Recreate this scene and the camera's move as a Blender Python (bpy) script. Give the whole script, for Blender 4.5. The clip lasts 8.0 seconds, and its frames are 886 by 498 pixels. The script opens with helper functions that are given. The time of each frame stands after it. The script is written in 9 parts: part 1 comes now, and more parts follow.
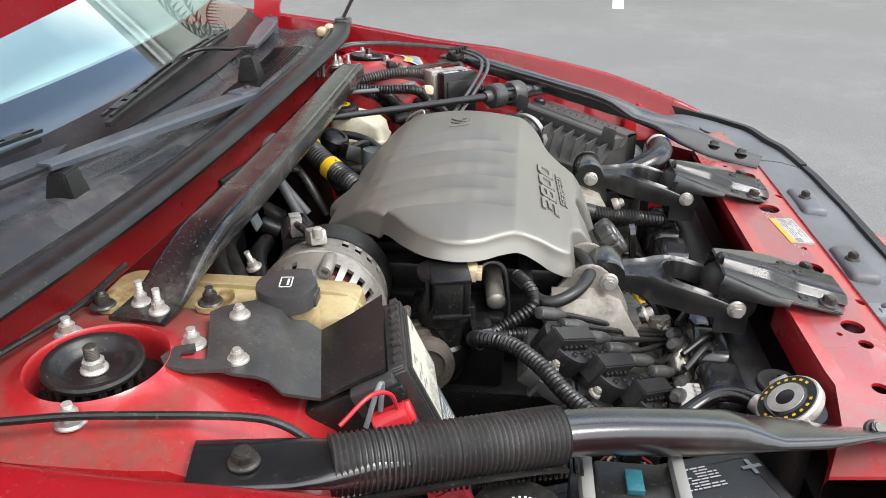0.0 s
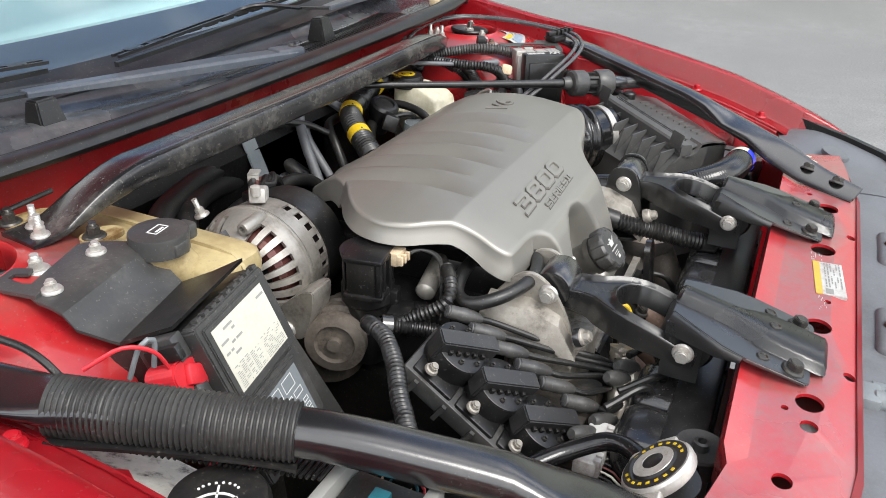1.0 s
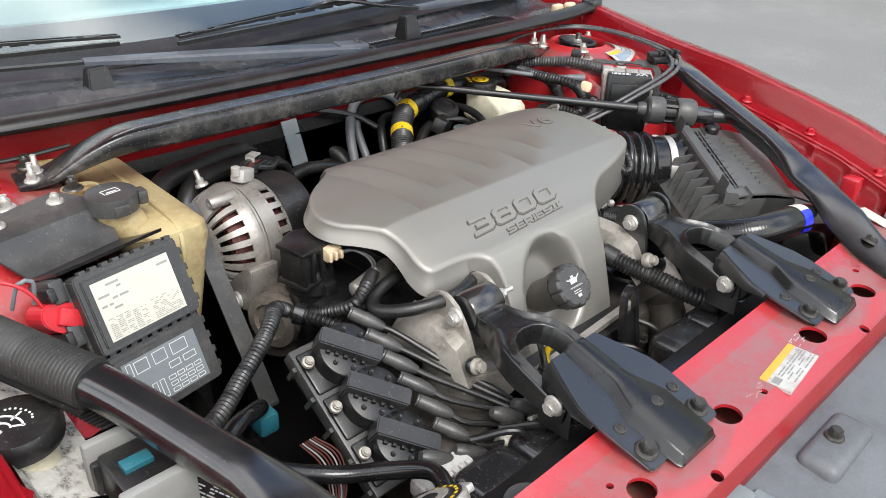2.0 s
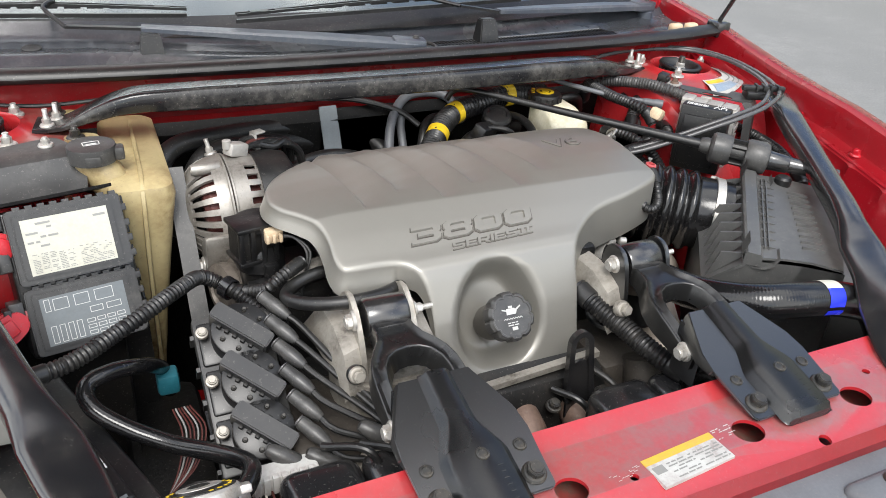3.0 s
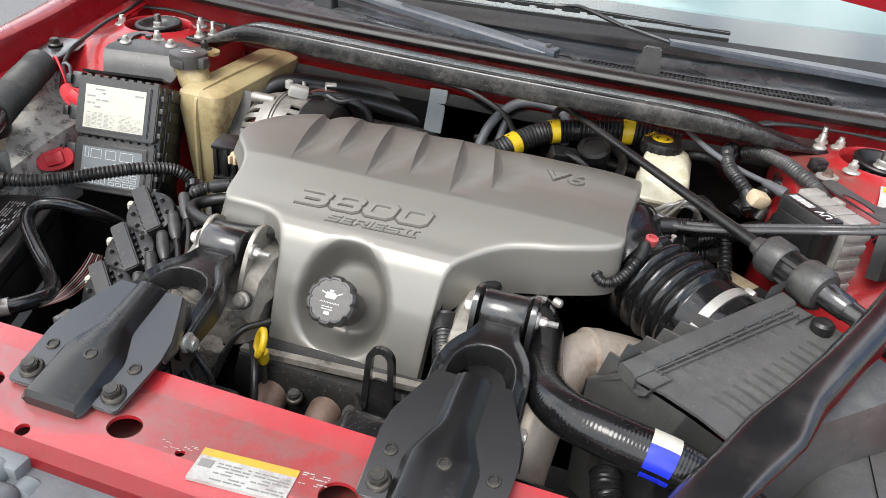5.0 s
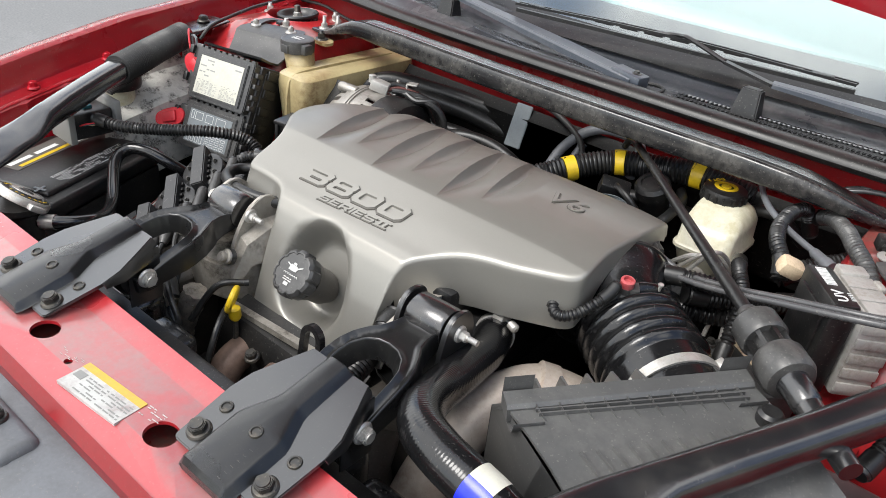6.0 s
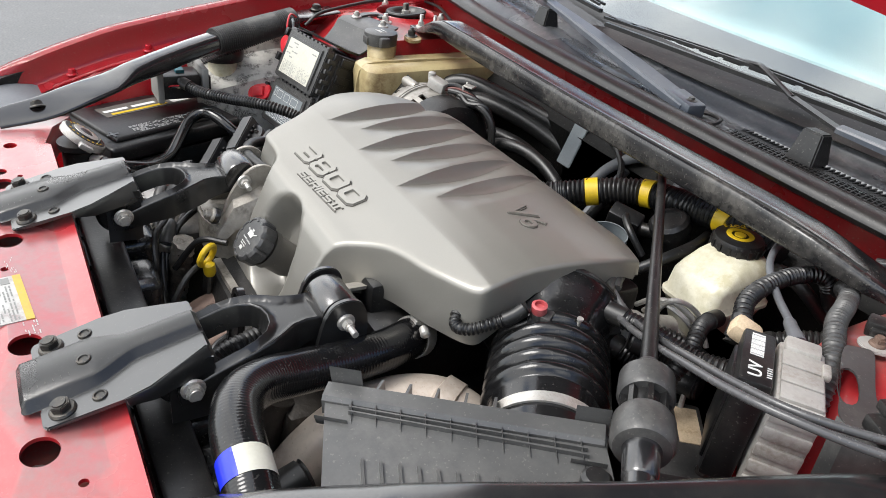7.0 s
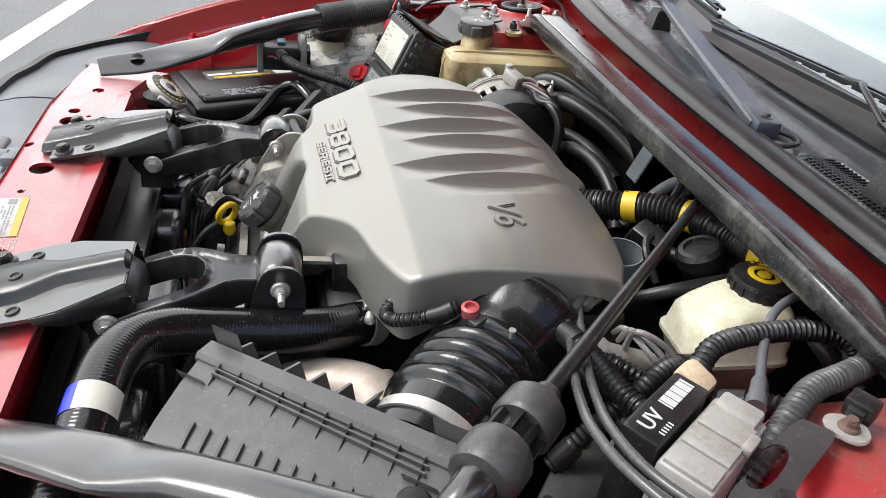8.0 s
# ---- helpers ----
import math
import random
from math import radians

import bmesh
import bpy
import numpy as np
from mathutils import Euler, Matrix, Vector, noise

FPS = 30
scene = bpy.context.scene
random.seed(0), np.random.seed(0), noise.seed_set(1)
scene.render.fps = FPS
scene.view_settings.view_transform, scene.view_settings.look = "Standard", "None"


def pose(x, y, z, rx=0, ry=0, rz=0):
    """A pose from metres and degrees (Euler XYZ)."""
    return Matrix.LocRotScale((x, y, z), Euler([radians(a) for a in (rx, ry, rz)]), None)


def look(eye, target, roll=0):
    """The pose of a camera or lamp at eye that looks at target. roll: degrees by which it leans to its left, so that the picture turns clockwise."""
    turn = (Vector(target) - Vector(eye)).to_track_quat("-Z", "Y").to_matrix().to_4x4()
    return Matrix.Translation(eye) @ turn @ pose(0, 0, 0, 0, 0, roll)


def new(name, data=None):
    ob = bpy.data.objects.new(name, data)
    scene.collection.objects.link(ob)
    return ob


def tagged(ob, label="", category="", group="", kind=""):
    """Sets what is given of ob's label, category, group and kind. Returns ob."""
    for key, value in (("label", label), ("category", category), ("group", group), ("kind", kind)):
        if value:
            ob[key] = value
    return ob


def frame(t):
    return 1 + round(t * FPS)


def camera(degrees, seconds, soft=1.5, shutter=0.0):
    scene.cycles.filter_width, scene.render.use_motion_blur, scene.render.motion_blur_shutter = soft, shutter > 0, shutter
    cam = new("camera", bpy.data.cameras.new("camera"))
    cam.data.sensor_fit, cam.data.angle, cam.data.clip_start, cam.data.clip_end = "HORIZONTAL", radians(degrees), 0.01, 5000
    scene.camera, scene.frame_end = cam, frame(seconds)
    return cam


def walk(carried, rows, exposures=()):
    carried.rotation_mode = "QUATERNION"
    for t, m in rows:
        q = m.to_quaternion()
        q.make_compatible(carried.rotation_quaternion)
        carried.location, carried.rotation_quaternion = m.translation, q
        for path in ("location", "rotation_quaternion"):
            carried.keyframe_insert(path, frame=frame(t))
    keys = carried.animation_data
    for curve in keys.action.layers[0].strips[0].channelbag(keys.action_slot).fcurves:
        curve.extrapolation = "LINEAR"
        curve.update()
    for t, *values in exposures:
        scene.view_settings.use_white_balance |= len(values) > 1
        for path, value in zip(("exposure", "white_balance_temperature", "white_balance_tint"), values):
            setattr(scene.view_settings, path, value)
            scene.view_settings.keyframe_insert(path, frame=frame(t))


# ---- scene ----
cam = camera(59.8, 8.0, soft=0.9)
METRES, EYE, TILT, LEAN, TURN = 2.7, 1.283, -25.95, -0.31, -84.14
ASIDE, AHEAD = -1.061, 0.376
ROWS = [
    (0.0, 0.0, 0.0, 0.0, 0.0, 0.0, 0.0),
    (0.5, 0.0611, 0.0166, -0.0003, 8.15, -1.05, -4.6),
    (1.0, 0.1231, 0.034, 0.0125, 17.3, -2.96, -9.45),
    (1.5, 0.1881, 0.0498, 0.0372, 26.91, -5.53, -14.04),
    (3.0, 0.3092, 0.1772, 0.1, 56.28, -15.4, -25.22),
    (3.5, 0.3388, 0.2288, 0.1293, 67.16, -19.92, -27.85),
    (4.0, 0.3471, 0.2913, 0.1555, 78.92, -25.2, -29.78),
    (4.5, 0.3499, 0.3529, 0.1832, 91.42, -30.79, -30.73),
    (6.0, 0.299, 0.513, 0.2586, 129.24, -46.24, -26.73),
    (6.5, 0.2535, 0.5553, 0.2801, 140.49, -49.91, -23.72),
    (7.0, 0.2082, 0.5907, 0.2909, 150.52, -52.72, -20.4),
    (7.5, 0.155, 0.614, 0.2933, 159.56, -54.88, -16.84),
    (8.0, 0.1182, 0.6199, 0.2923, 167.62, -56.36, -13.27),
]
walk(cam, [(t, pose(ASIDE, AHEAD, EYE, TILT, LEAN, TURN) @ pose(METRES * x, METRES * y, METRES * z, 90 + pitch, roll, yaw)) for t, x, y, z, yaw, pitch, roll in ROWS],
     exposures=[(0.0, 0.94), (3.0, 0.90), (8.0, 0.86)])

from mathutils.geometry import delaunay_2d_cdt

# ---- world and light ----
world = bpy.data.worlds.new("overcast_sky")
scene.world = world
world.use_nodes = True
wn, wl = world.node_tree.nodes, world.node_tree.links
wn.clear()
w_out, w_bg = wn.new("ShaderNodeOutputWorld"), wn.new("ShaderNodeBackground")
w_sky, w_mix = wn.new("ShaderNodeTexSky"), wn.new("ShaderNodeMix")
w_noise, w_ramp, w_co = wn.new("ShaderNodeTexNoise"), wn.new("ShaderNodeValToRGB"), wn.new("ShaderNodeTexCoord")
w_sky.sky_type, w_sky.sun_disc = "NISHITA", False
w_sky.sun_elevation, w_sky.sun_rotation = radians(58), radians(200)
w_mix.data_type = "RGBA"
w_noise.inputs["Scale"].default_value, w_noise.inputs["Detail"].default_value = 2.6, 2.5
w_ramp.color_ramp.elements[0].position, w_ramp.color_ramp.elements[1].position = 0.40, 0.56
w_mix.inputs["B"].default_value = (10.4, 10.5, 10.6, 1)
w_bg.inputs["Strength"].default_value = 0.15
wl.new(w_co.outputs["Generated"], w_noise.inputs["Vector"])
# the cloud thins towards one side, where blue shows through
w_axis, w_thin, w_cover = wn.new("ShaderNodeSeparateXYZ"), wn.new("ShaderNodeMapRange"), wn.new("ShaderNodeMath")
wl.new(w_co.outputs["Generated"], w_axis.inputs["Vector"])
wl.new(w_axis.outputs["X"], w_thin.inputs["Value"])
w_thin.inputs["From Min"].default_value, w_thin.inputs["From Max"].default_value = 0.15, 0.62
w_thin.inputs["To Min"].default_value, w_thin.inputs["To Max"].default_value = 0.05, -0.075
w_cover.operation = "ADD"
wl.new(w_noise.outputs["Fac"], w_cover.inputs[0])
wl.new(w_thin.outputs["Result"], w_cover.inputs[1])
wl.new(w_cover.outputs[0], w_ramp.inputs["Fac"])
wl.new(w_ramp.outputs["Color"], w_mix.inputs["Factor"])
wl.new(w_sky.outputs["Color"], w_mix.inputs["A"])
wl.new(w_mix.outputs["Result"], w_bg.inputs["Color"])
wl.new(w_bg.outputs["Background"], w_out.inputs["Surface"])
sun = new("sun", bpy.data.lights.new("sun", "SUN"))
sun.data.energy, sun.data.angle, sun.data.color = 1.6, radians(25), (1.0, 0.97, 0.93)
sun.matrix_world = look((-1.2, -2.6, 5.0), (0, 0.3, 0.8))


# ---- materials ----
def material(name, colour, rough=0.5, metal=0.0, dirt=None, dirt_amount=0.3, dirt_scale=14.0, grain=0.25, grain_scale=500.0,
             bump=0.05, coat=0.0, rough_spread=0.12, spec=0.5, settles=None, patches=(0.42, 0.72), broken_up=0.75, specks=0.3):
    """A procedural surface: base colour, a second colour in patches at hand size, fine grain, uneven gloss and fine relief."""
    m = bpy.data.materials.new(name)
    m.use_nodes = True
    n, l = m.node_tree.nodes, m.node_tree.links
    b = n["Principled BSDF"]
    co = n.new("ShaderNodeTexCoord")
    big, fine = n.new("ShaderNodeTexNoise"), n.new("ShaderNodeTexNoise")
    for tex, size, detail in ((big, dirt_scale, 6.0), (fine, grain_scale, 3.0)):
        tex.inputs["Scale"].default_value, tex.inputs["Detail"].default_value = size, detail
        l.new(co.outputs["Object"], tex.inputs["Vector"])
    ramp = n.new("ShaderNodeValToRGB")
    ramp.color_ramp.elements[0].position, ramp.color_ramp.elements[1].position = patches
    l.new(big.outputs["Fac"], ramp.inputs["Fac"])
    amount = n.new("ShaderNodeMath")
    amount.operation = "MULTIPLY"
    amount.inputs[1].default_value = dirt_amount
    mid, sharp = n.new("ShaderNodeTexNoise"), n.new("ShaderNodeValToRGB")
    mid.inputs["Scale"].default_value, mid.inputs["Detail"].default_value, mid.inputs["Roughness"].default_value = dirt_scale * 6.5, 9.0, 0.68
    l.new(co.outputs["Object"], mid.inputs["Vector"])
    sharp.color_ramp.elements[0].position, sharp.color_ramp.elements[1].position = 0.40, 0.60
    sharp.color_ramp.elements[0].color = (1 - broken_up, 1 - broken_up, 1 - broken_up, 1)
    l.new(mid.outputs["Fac"], sharp.inputs["Fac"])
    broken = n.new("ShaderNodeMath")
    broken.operation = "MULTIPLY"
    l.new(ramp.outputs["Color"], broken.inputs[0])
    l.new(sharp.outputs["Color"], broken.inputs[1])
    l.new(broken.outputs[0], amount.inputs[0])
    if settles:
        # second colour on what faces up, thin on slopes; on the paints it is dust
        geo, split, lie, dust = n.new("ShaderNodeNewGeometry"), n.new("ShaderNodeSeparateXYZ"), n.new("ShaderNodeMapRange"), n.new("ShaderNodeMath")
        l.new(geo.outputs["Normal"], split.inputs["Vector"])
        l.new(split.outputs["Z"], lie.inputs["Value"])
        lie.inputs["From Min"].default_value, lie.inputs["From Max"].default_value = settles
        lie.inputs["To Min"].default_value = 0.12
        dust.operation = "MULTIPLY"
        l.new(lie.outputs["Result"], dust.inputs[0])
        l.new(amount.outputs[0], dust.inputs[1])
        amount = dust
    mix = n.new("ShaderNodeMix")
    mix.data_type = "RGBA"
    mix.inputs["A"].default_value = (*colour, 1)
    mix.inputs["B"].default_value = (*(dirt or [min(1, c * 1.5 + 0.02) for c in colour]), 1)
    l.new(amount.outputs[0], mix.inputs["Factor"])
    # scattered specks of dust and chips
    dots, few, speck = n.new("ShaderNodeTexNoise"), n.new("ShaderNodeMapRange"), n.new("ShaderNodeMix")
    dots.inputs["Scale"].default_value, dots.inputs["Detail"].default_value = 330.0 if dirt_scale > 2 else 25.0, 1.5
    l.new(co.outputs["Object"], dots.inputs["Vector"])
    few.inputs["From Min"].default_value, few.inputs["From Max"].default_value = 0.66, 0.71
    few.inputs["To Max"].default_value = specks
    l.new(dots.outputs["Fac"], few.inputs["Value"])
    speck.data_type = "RGBA"
    speck.inputs["B"].default_value = (*(0.5 * c + 0.5 * k + 0.03 for c, k in zip(dirt or colour, (0.22, 0.20, 0.17))), 1)
    l.new(few.outputs["Result"], speck.inputs["Factor"])
    l.new(mix.outputs["Result"], speck.inputs["A"])
    mix = speck
    shade = n.new("ShaderNodeMapRange")
    shade.inputs["To Min"].default_value, shade.inputs["To Max"].default_value = 1 - grain, 1 + grain
    l.new(fine.outputs["Fac"], shade.inputs["Value"])
    mul = n.new("ShaderNodeMix")
    mul.data_type, mul.blend_type = "RGBA", "MULTIPLY"
    mul.inputs["Factor"].default_value = 1
    l.new(mix.outputs["Result"], mul.inputs["A"])
    l.new(shade.outputs["Result"], mul.inputs["B"])
    l.new(mul.outputs["Result"], b.inputs["Base Color"])
    gloss = n.new("ShaderNodeMapRange")
    gloss.inputs["To Min"].default_value, gloss.inputs["To Max"].default_value = max(0.03, rough - rough_spread), min(1, rough + rough_spread)
    l.new(big.outputs["Fac"], gloss.inputs["Value"])
    l.new(gloss.outputs["Result"], b.inputs["Roughness"])
    relief = n.new("ShaderNodeBump")
    relief.inputs["Strength"].default_value, relief.inputs["Distance"].default_value = bump, 0.002
    l.new(fine.outputs["Fac"], relief.inputs["Height"])
    l.new(relief.outputs["Normal"], b.inputs["Normal"])
    b.inputs["Metallic"].default_value, b.inputs["Coat Weight"].default_value = metal, coat
    b.inputs["Specular IOR Level"].default_value = spec
    b.inputs["Coat Roughness"].default_value = 0.08 if coat < 0.9 else 0.24
    b.inputs["Coat IOR"].default_value = 1.5
    return m


RED = material("red_car_paint", (0.42, 0.009, 0.018), 0.25, 0.0, (0.32, 0.05, 0.05), 0.25, 6, 0.04, 300, 0.01, 0.8, specks=0.2)
RED_DUSTY = material("dusty_red_paint", (0.38, 0.010, 0.015), 0.30, 0.0, (0.150, 0.082, 0.066), 1.0, 9, 0.15, 160, 0.03, 0.4, settles=(0.90, 0.995), patches=(0.14, 0.46), broken_up=0.45)
RED_RAIL = material("worn_red_paint", (0.40, 0.010, 0.017), 0.29, 0.0, (0.225, 0.098, 0.094), 0.92, 7, 0.10, 200, 0.02, 0.95, settles=(0.965, 0.996), patches=(0.18, 0.50), broken_up=0.4, specks=0.12)
# second colour: darker brown over the crown, thinning out on the slopes
COVER = material("taupe_engine_plastic", (0.262, 0.252, 0.227), 0.38, 0.48, (0.160, 0.150, 0.130), 0.7, 3, 0.06, 900, 0.03, settles=(0.86, 0.985), patches=(0.10, 0.70), broken_up=0.12, specks=0.15)
COVER_DARK = material("dark_taupe_plastic_and_shade", (0.085, 0.078, 0.068), 0.5, 0.1, None, 0.2, 12, 0.06, 900, 0.03)
BLACK = material("black_plastic", (0.007, 0.007, 0.0075), 0.36, 0.0, (0.028, 0.026, 0.023), 0.75, 22, 0.25, 260, 0.08)
GREY_BLACK = material("dusty_black_plastic", (0.036, 0.0355, 0.035), 0.38, 0.0, (0.10, 0.096, 0.089), 0.7, 18, 0.15, 260, 0.06)
COWL = material("weathered_black_plastic", (0.078, 0.085, 0.098), 0.27, 0.0, (0.30, 0.30, 0.295), 0.95, 6, 0.15, 240, 0.05, 0.4, spec=0.9, patches=(0.44, 0.68), specks=0.1)
RUBBER = material("black_rubber", (0.008, 0.008, 0.008), 0.40, 0.0, (0.030, 0.028, 0.025), 0.7, 25, 0.25, 300, 0.06)
GLOSS_HOSE = material("glossy_rubber_hose", (0.006, 0.006, 0.0065), 0.17, 0.0, (0.022, 0.021, 0.02), 0.5, 20, 0.2, 400, 0.05, specks=0.15)
BLACK_STEEL = material("black_painted_steel", (0.008, 0.008, 0.009), 0.22, 0.0, (0.036, 0.033, 0.030), 0.8, 20, 0.2, 300, 0.03, 0.9, spec=0.5, specks=0.12)
BRACKET = material("satin_black_steel", (0.011, 0.0112, 0.0115), 0.28, 0.0, (0.022, 0.021, 0.019), 0.5, 9, 0.05, 300, 0.006, 0.95, 0.02, 0.7, specks=0.08)
ARM_STEEL = material("satin_black_forging", (0.009, 0.009, 0.009), 0.30, 0.0, (0.028, 0.026, 0.023), 0.7, 16, 0.15, 300, 0.02, 0.0, spec=0.6, specks=0.12)
ALLOY = material("cast_aluminium", (0.33, 0.31, 0.28), 0.40, 0.55, (0.11, 0.092, 0.076), 0.9, 30, 0.12, 220, 0.12, patches=(0.46, 0.70))
PALE_ALLOY = material("dull_pale_aluminium", (0.40, 0.385, 0.36), 0.5, 0.3, (0.22, 0.19, 0.155), 0.8, 30, 0.15, 220, 0.15)
DIRTY_ALLOY = material("grimy_cast_aluminium", (0.36, 0.335, 0.295), 0.48, 0.5, (0.075, 0.062, 0.048), 0.95, 22, 0.2, 180, 0.2, patches=(0.46, 0.66))
ZINC = material("zinc_plated_steel", (0.50, 0.485, 0.455), 0.36, 0.55, (0.26, 0.21, 0.15), 0.6, 90, 0.15, 500, 0.05)
DARK_BOLT = material("dark_bolt_steel", (0.045, 0.044, 0.042), 0.34, 0.5, (0.16, 0.13, 0.09), 0.5, 80, 0.15, 500, 0.05)
TANK = material("aged_cream_plastic", (0.43, 0.350, 0.185), 0.36, 0.0, (0.15, 0.085, 0.030), 1.0, 9, 0.1, 200, 0.04, patches=(0.36, 0.62))
RESERVOIR = material("cloudy_white_plastic", (0.62, 0.59, 0.47), 0.3, 0.0, (0.40, 0.36, 0.22), 0.9, 14, 0.06, 250, 0.03, patches=(0.34, 0.64))
PAPER = material("label_paper", (0.50, 0.49, 0.42), 0.6, 0.0, (0.45, 0.42, 0.33), 0.7, 40, 0.1, 300, 0.02, specks=0.0)
GREY_LABEL = material("printed_grey_label", (0.16, 0.18, 0.19), 0.5, 0.0, (0.13, 0.135, 0.135), 0.5, 30, 0.12, 300, 0.02)
YELLOW = material("yellow_tape", (0.62, 0.42, 0.012), 0.42, 0.0, (0.38, 0.24, 0.02), 0.7, 40, 0.1, 300, 0.03)
RED_PLASTIC = material("red_plastic", (0.52, 0.02, 0.03), 0.4, 0.0, (0.3, 0.02, 0.025), 0.6, 40, 0.06, 300, 0.02)
PINK_PLASTIC = material("faded_red_plastic", (0.42, 0.07, 0.075), 0.45, 0.0, (0.5, 0.25, 0.24), 0.7, 60)
BLUE = material("blue_print", (0.015, 0.03, 0.62), 0.25, 0.0, None, 0.2, 40, 0.05, 500, 0.02, specks=0.0)
WHITE_PRINT = material("white_print", (0.62, 0.62, 0.60), 0.5, 0.0, None, 0.2, 40, 0.05, 500, 0.0, specks=0.0)
FADED = material("faded_sticker", (0.44, 0.44, 0.42), 0.5, 0.0, (0.16, 0.09, 0.085), 0.8, 22, 0.1, 300, 0.02)
FADED_BLUE = material("faded_blue_print", (0.20, 0.26, 0.33), 0.5, 0.0, (0.36, 0.36, 0.35), 0.7, 40)
PALE_INK = material("pale_ink", (0.25, 0.25, 0.235), 0.6, 0.0, None, 0.2, 40, 0.05, 500, 0.0, specks=0.0)
DUSTY_STEEL = material("dusty_black_steel", (0.010, 0.010, 0.011), 0.24, 0.0, (0.085, 0.080, 0.072), 0.95, 16, 0.2, 300, 0.05, 0.15)
INK = material("grey_ink", (0.20, 0.20, 0.19), 0.6, 0.0, None, 0.2, 40, 0.05, 500, 0.0, specks=0.0)
LINER = material("black_felt_liner", (0.035, 0.035, 0.036), 0.9, 0.0, (0.055, 0.053, 0.05), 0.6, 6, 0.3, 120, 0.3)
GRIME = material("oily_grimy_alloy", (0.058, 0.050, 0.042), 0.5, 0.3, (0.018, 0.015, 0.013), 0.9, 24, 0.25, 180, 0.3)
COIL = material("matte_coil_plastic", (0.007, 0.007, 0.0075), 0.36, 0.0, (0.020, 0.019, 0.018), 0.6, 30, 0.12, 300, 0.04)
COIL_TOP = material("satin_coil_plastic", (0.018, 0.018, 0.019), 0.34, 0.0, (0.045, 0.043, 0.040), 0.6, 26, 0.1, 300, 0.02, 0.0, spec=0.5)
FOIL = material("heat_shield_foil", (0.58, 0.53, 0.46), 0.32, 0.8, (0.10, 0.075, 0.05), 0.8, 60, 0.3, 160, 0.6, specks=0.0)
EXHAUST = material("heat_stained_steel", (0.47, 0.41, 0.35), 0.45, 0.35, (0.24, 0.155, 0.11), 0.85, 14, 0.12, 200, 0.08)
COPPER = material("copper_winding", (0.085, 0.024, 0.020), 0.45, 0.3, None, 0.3, 40, 0.2, 300, 0.1)
GREY_SHIELD = material("grey_fascia_plastic", (0.115, 0.12, 0.13), 0.45, 0.0, (0.06, 0.06, 0.06), 0.7, 6, 0.15, 300, 0.05)
# near-black for greasy iron, and for added sheets that stand for deep shade
ENGINE_DARK = material("greasy_iron_and_shade_black", (0.006, 0.0058, 0.0055), 0.55, 0.2, (0.024, 0.020, 0.017), 0.7, 20, 0.3, 160, 0.3)
CABLE_GREY = material("grey_cable_sheath", (0.060, 0.060, 0.062), 0.26, 0.0, (0.12, 0.115, 0.11), 0.6, 30, 0.1, 300, 0.02)
FADED_YELLOW = material("faded_yellow_print", (0.52, 0.33, 0.035), 0.5, 0.0, (0.40, 0.22, 0.10), 0.8, 26, 0.1, 300, 0.02)
RUST = material("rusty_steel", (0.16, 0.105, 0.08), 0.6, 0.3, (0.07, 0.04, 0.028), 0.9, 30, 0.25, 200, 0.25)
GRIMY_BROWN = material("oil_browned_alloy", (0.19, 0.165, 0.14), 0.5, 0.35, (0.07, 0.056, 0.045), 0.9, 26, 0.2, 180, 0.2, patches=(0.40, 0.64))
RENDER = material("pale_wall_render", (0.42, 0.44, 0.38), 0.8, 0.0, (0.34, 0.35, 0.30), 0.6, 0.8, 0.1, 60, 0.1)
PALM = material("palm_leaf", (0.055, 0.10, 0.025), 0.4, 0.0, (0.10, 0.12, 0.04), 0.6, 5, 0.2, 60, 0.1)
SATIN = material("satin_black_plastic", (0.011, 0.011, 0.012), 0.24, 0.0, (0.035, 0.033, 0.030), 0.7, 12, 0.1, 300, 0.01, 0.2, spec=0.6)
SLEEVE = material("greyed_black_plastic", (0.026, 0.0255, 0.025), 0.46, 0.0, (0.060, 0.057, 0.052), 0.7, 14, 0.2, 260, 0.06)
TEAL = material("teal_plastic", (0.012, 0.10, 0.13), 0.45)
PALE_SEALER = material("pale_sealer", (0.55, 0.43, 0.29), 0.6, 0.0, (0.3, 0.2, 0.1), 0.7, 60)
STONE_DUST = material("speckled_mastic", (0.48, 0.47, 0.43), 0.5, 0.0, (0.05, 0.045, 0.040), 1.0, 55, 0.25, 120, 0.6, patches=(0.50, 0.62))
ASPHALT = material("asphalt", (0.132, 0.133, 0.132), 0.9, 0.0, (0.178, 0.178, 0.176), 0.9, 0.9, 0.4, 90, 0.7)
LINE = material("white_road_paint", (0.72, 0.72, 0.70), 0.8, 0.0, (0.5, 0.5, 0.48), 0.5, 6, 0.15, 70, 0.3)
BOX_GREY = material("dusty_grey_plastic", (0.064, 0.064, 0.063), 0.34, 0.0, (0.13, 0.127, 0.12), 0.7, 9, 0.08, 260, 0.03)
WIPER_GREY = material("blue_black_wiper_paint", (0.055, 0.064, 0.080), 0.38, 0.0, (0.15, 0.155, 0.16), 0.6, 14, 0.08, 300, 0.02)
PALE_SHADE = material("pale_sunshade", (0.30, 0.42, 0.44), 0.7, 0.0, None, 0.0, 5, 0.02, 300, 0.0, specks=0.0)
DASH = material("grey_dashboard", (0.085, 0.09, 0.10), 0.6, 0.0, None, 0.0, 5, 0.02, 300, 0.0, specks=0.0)

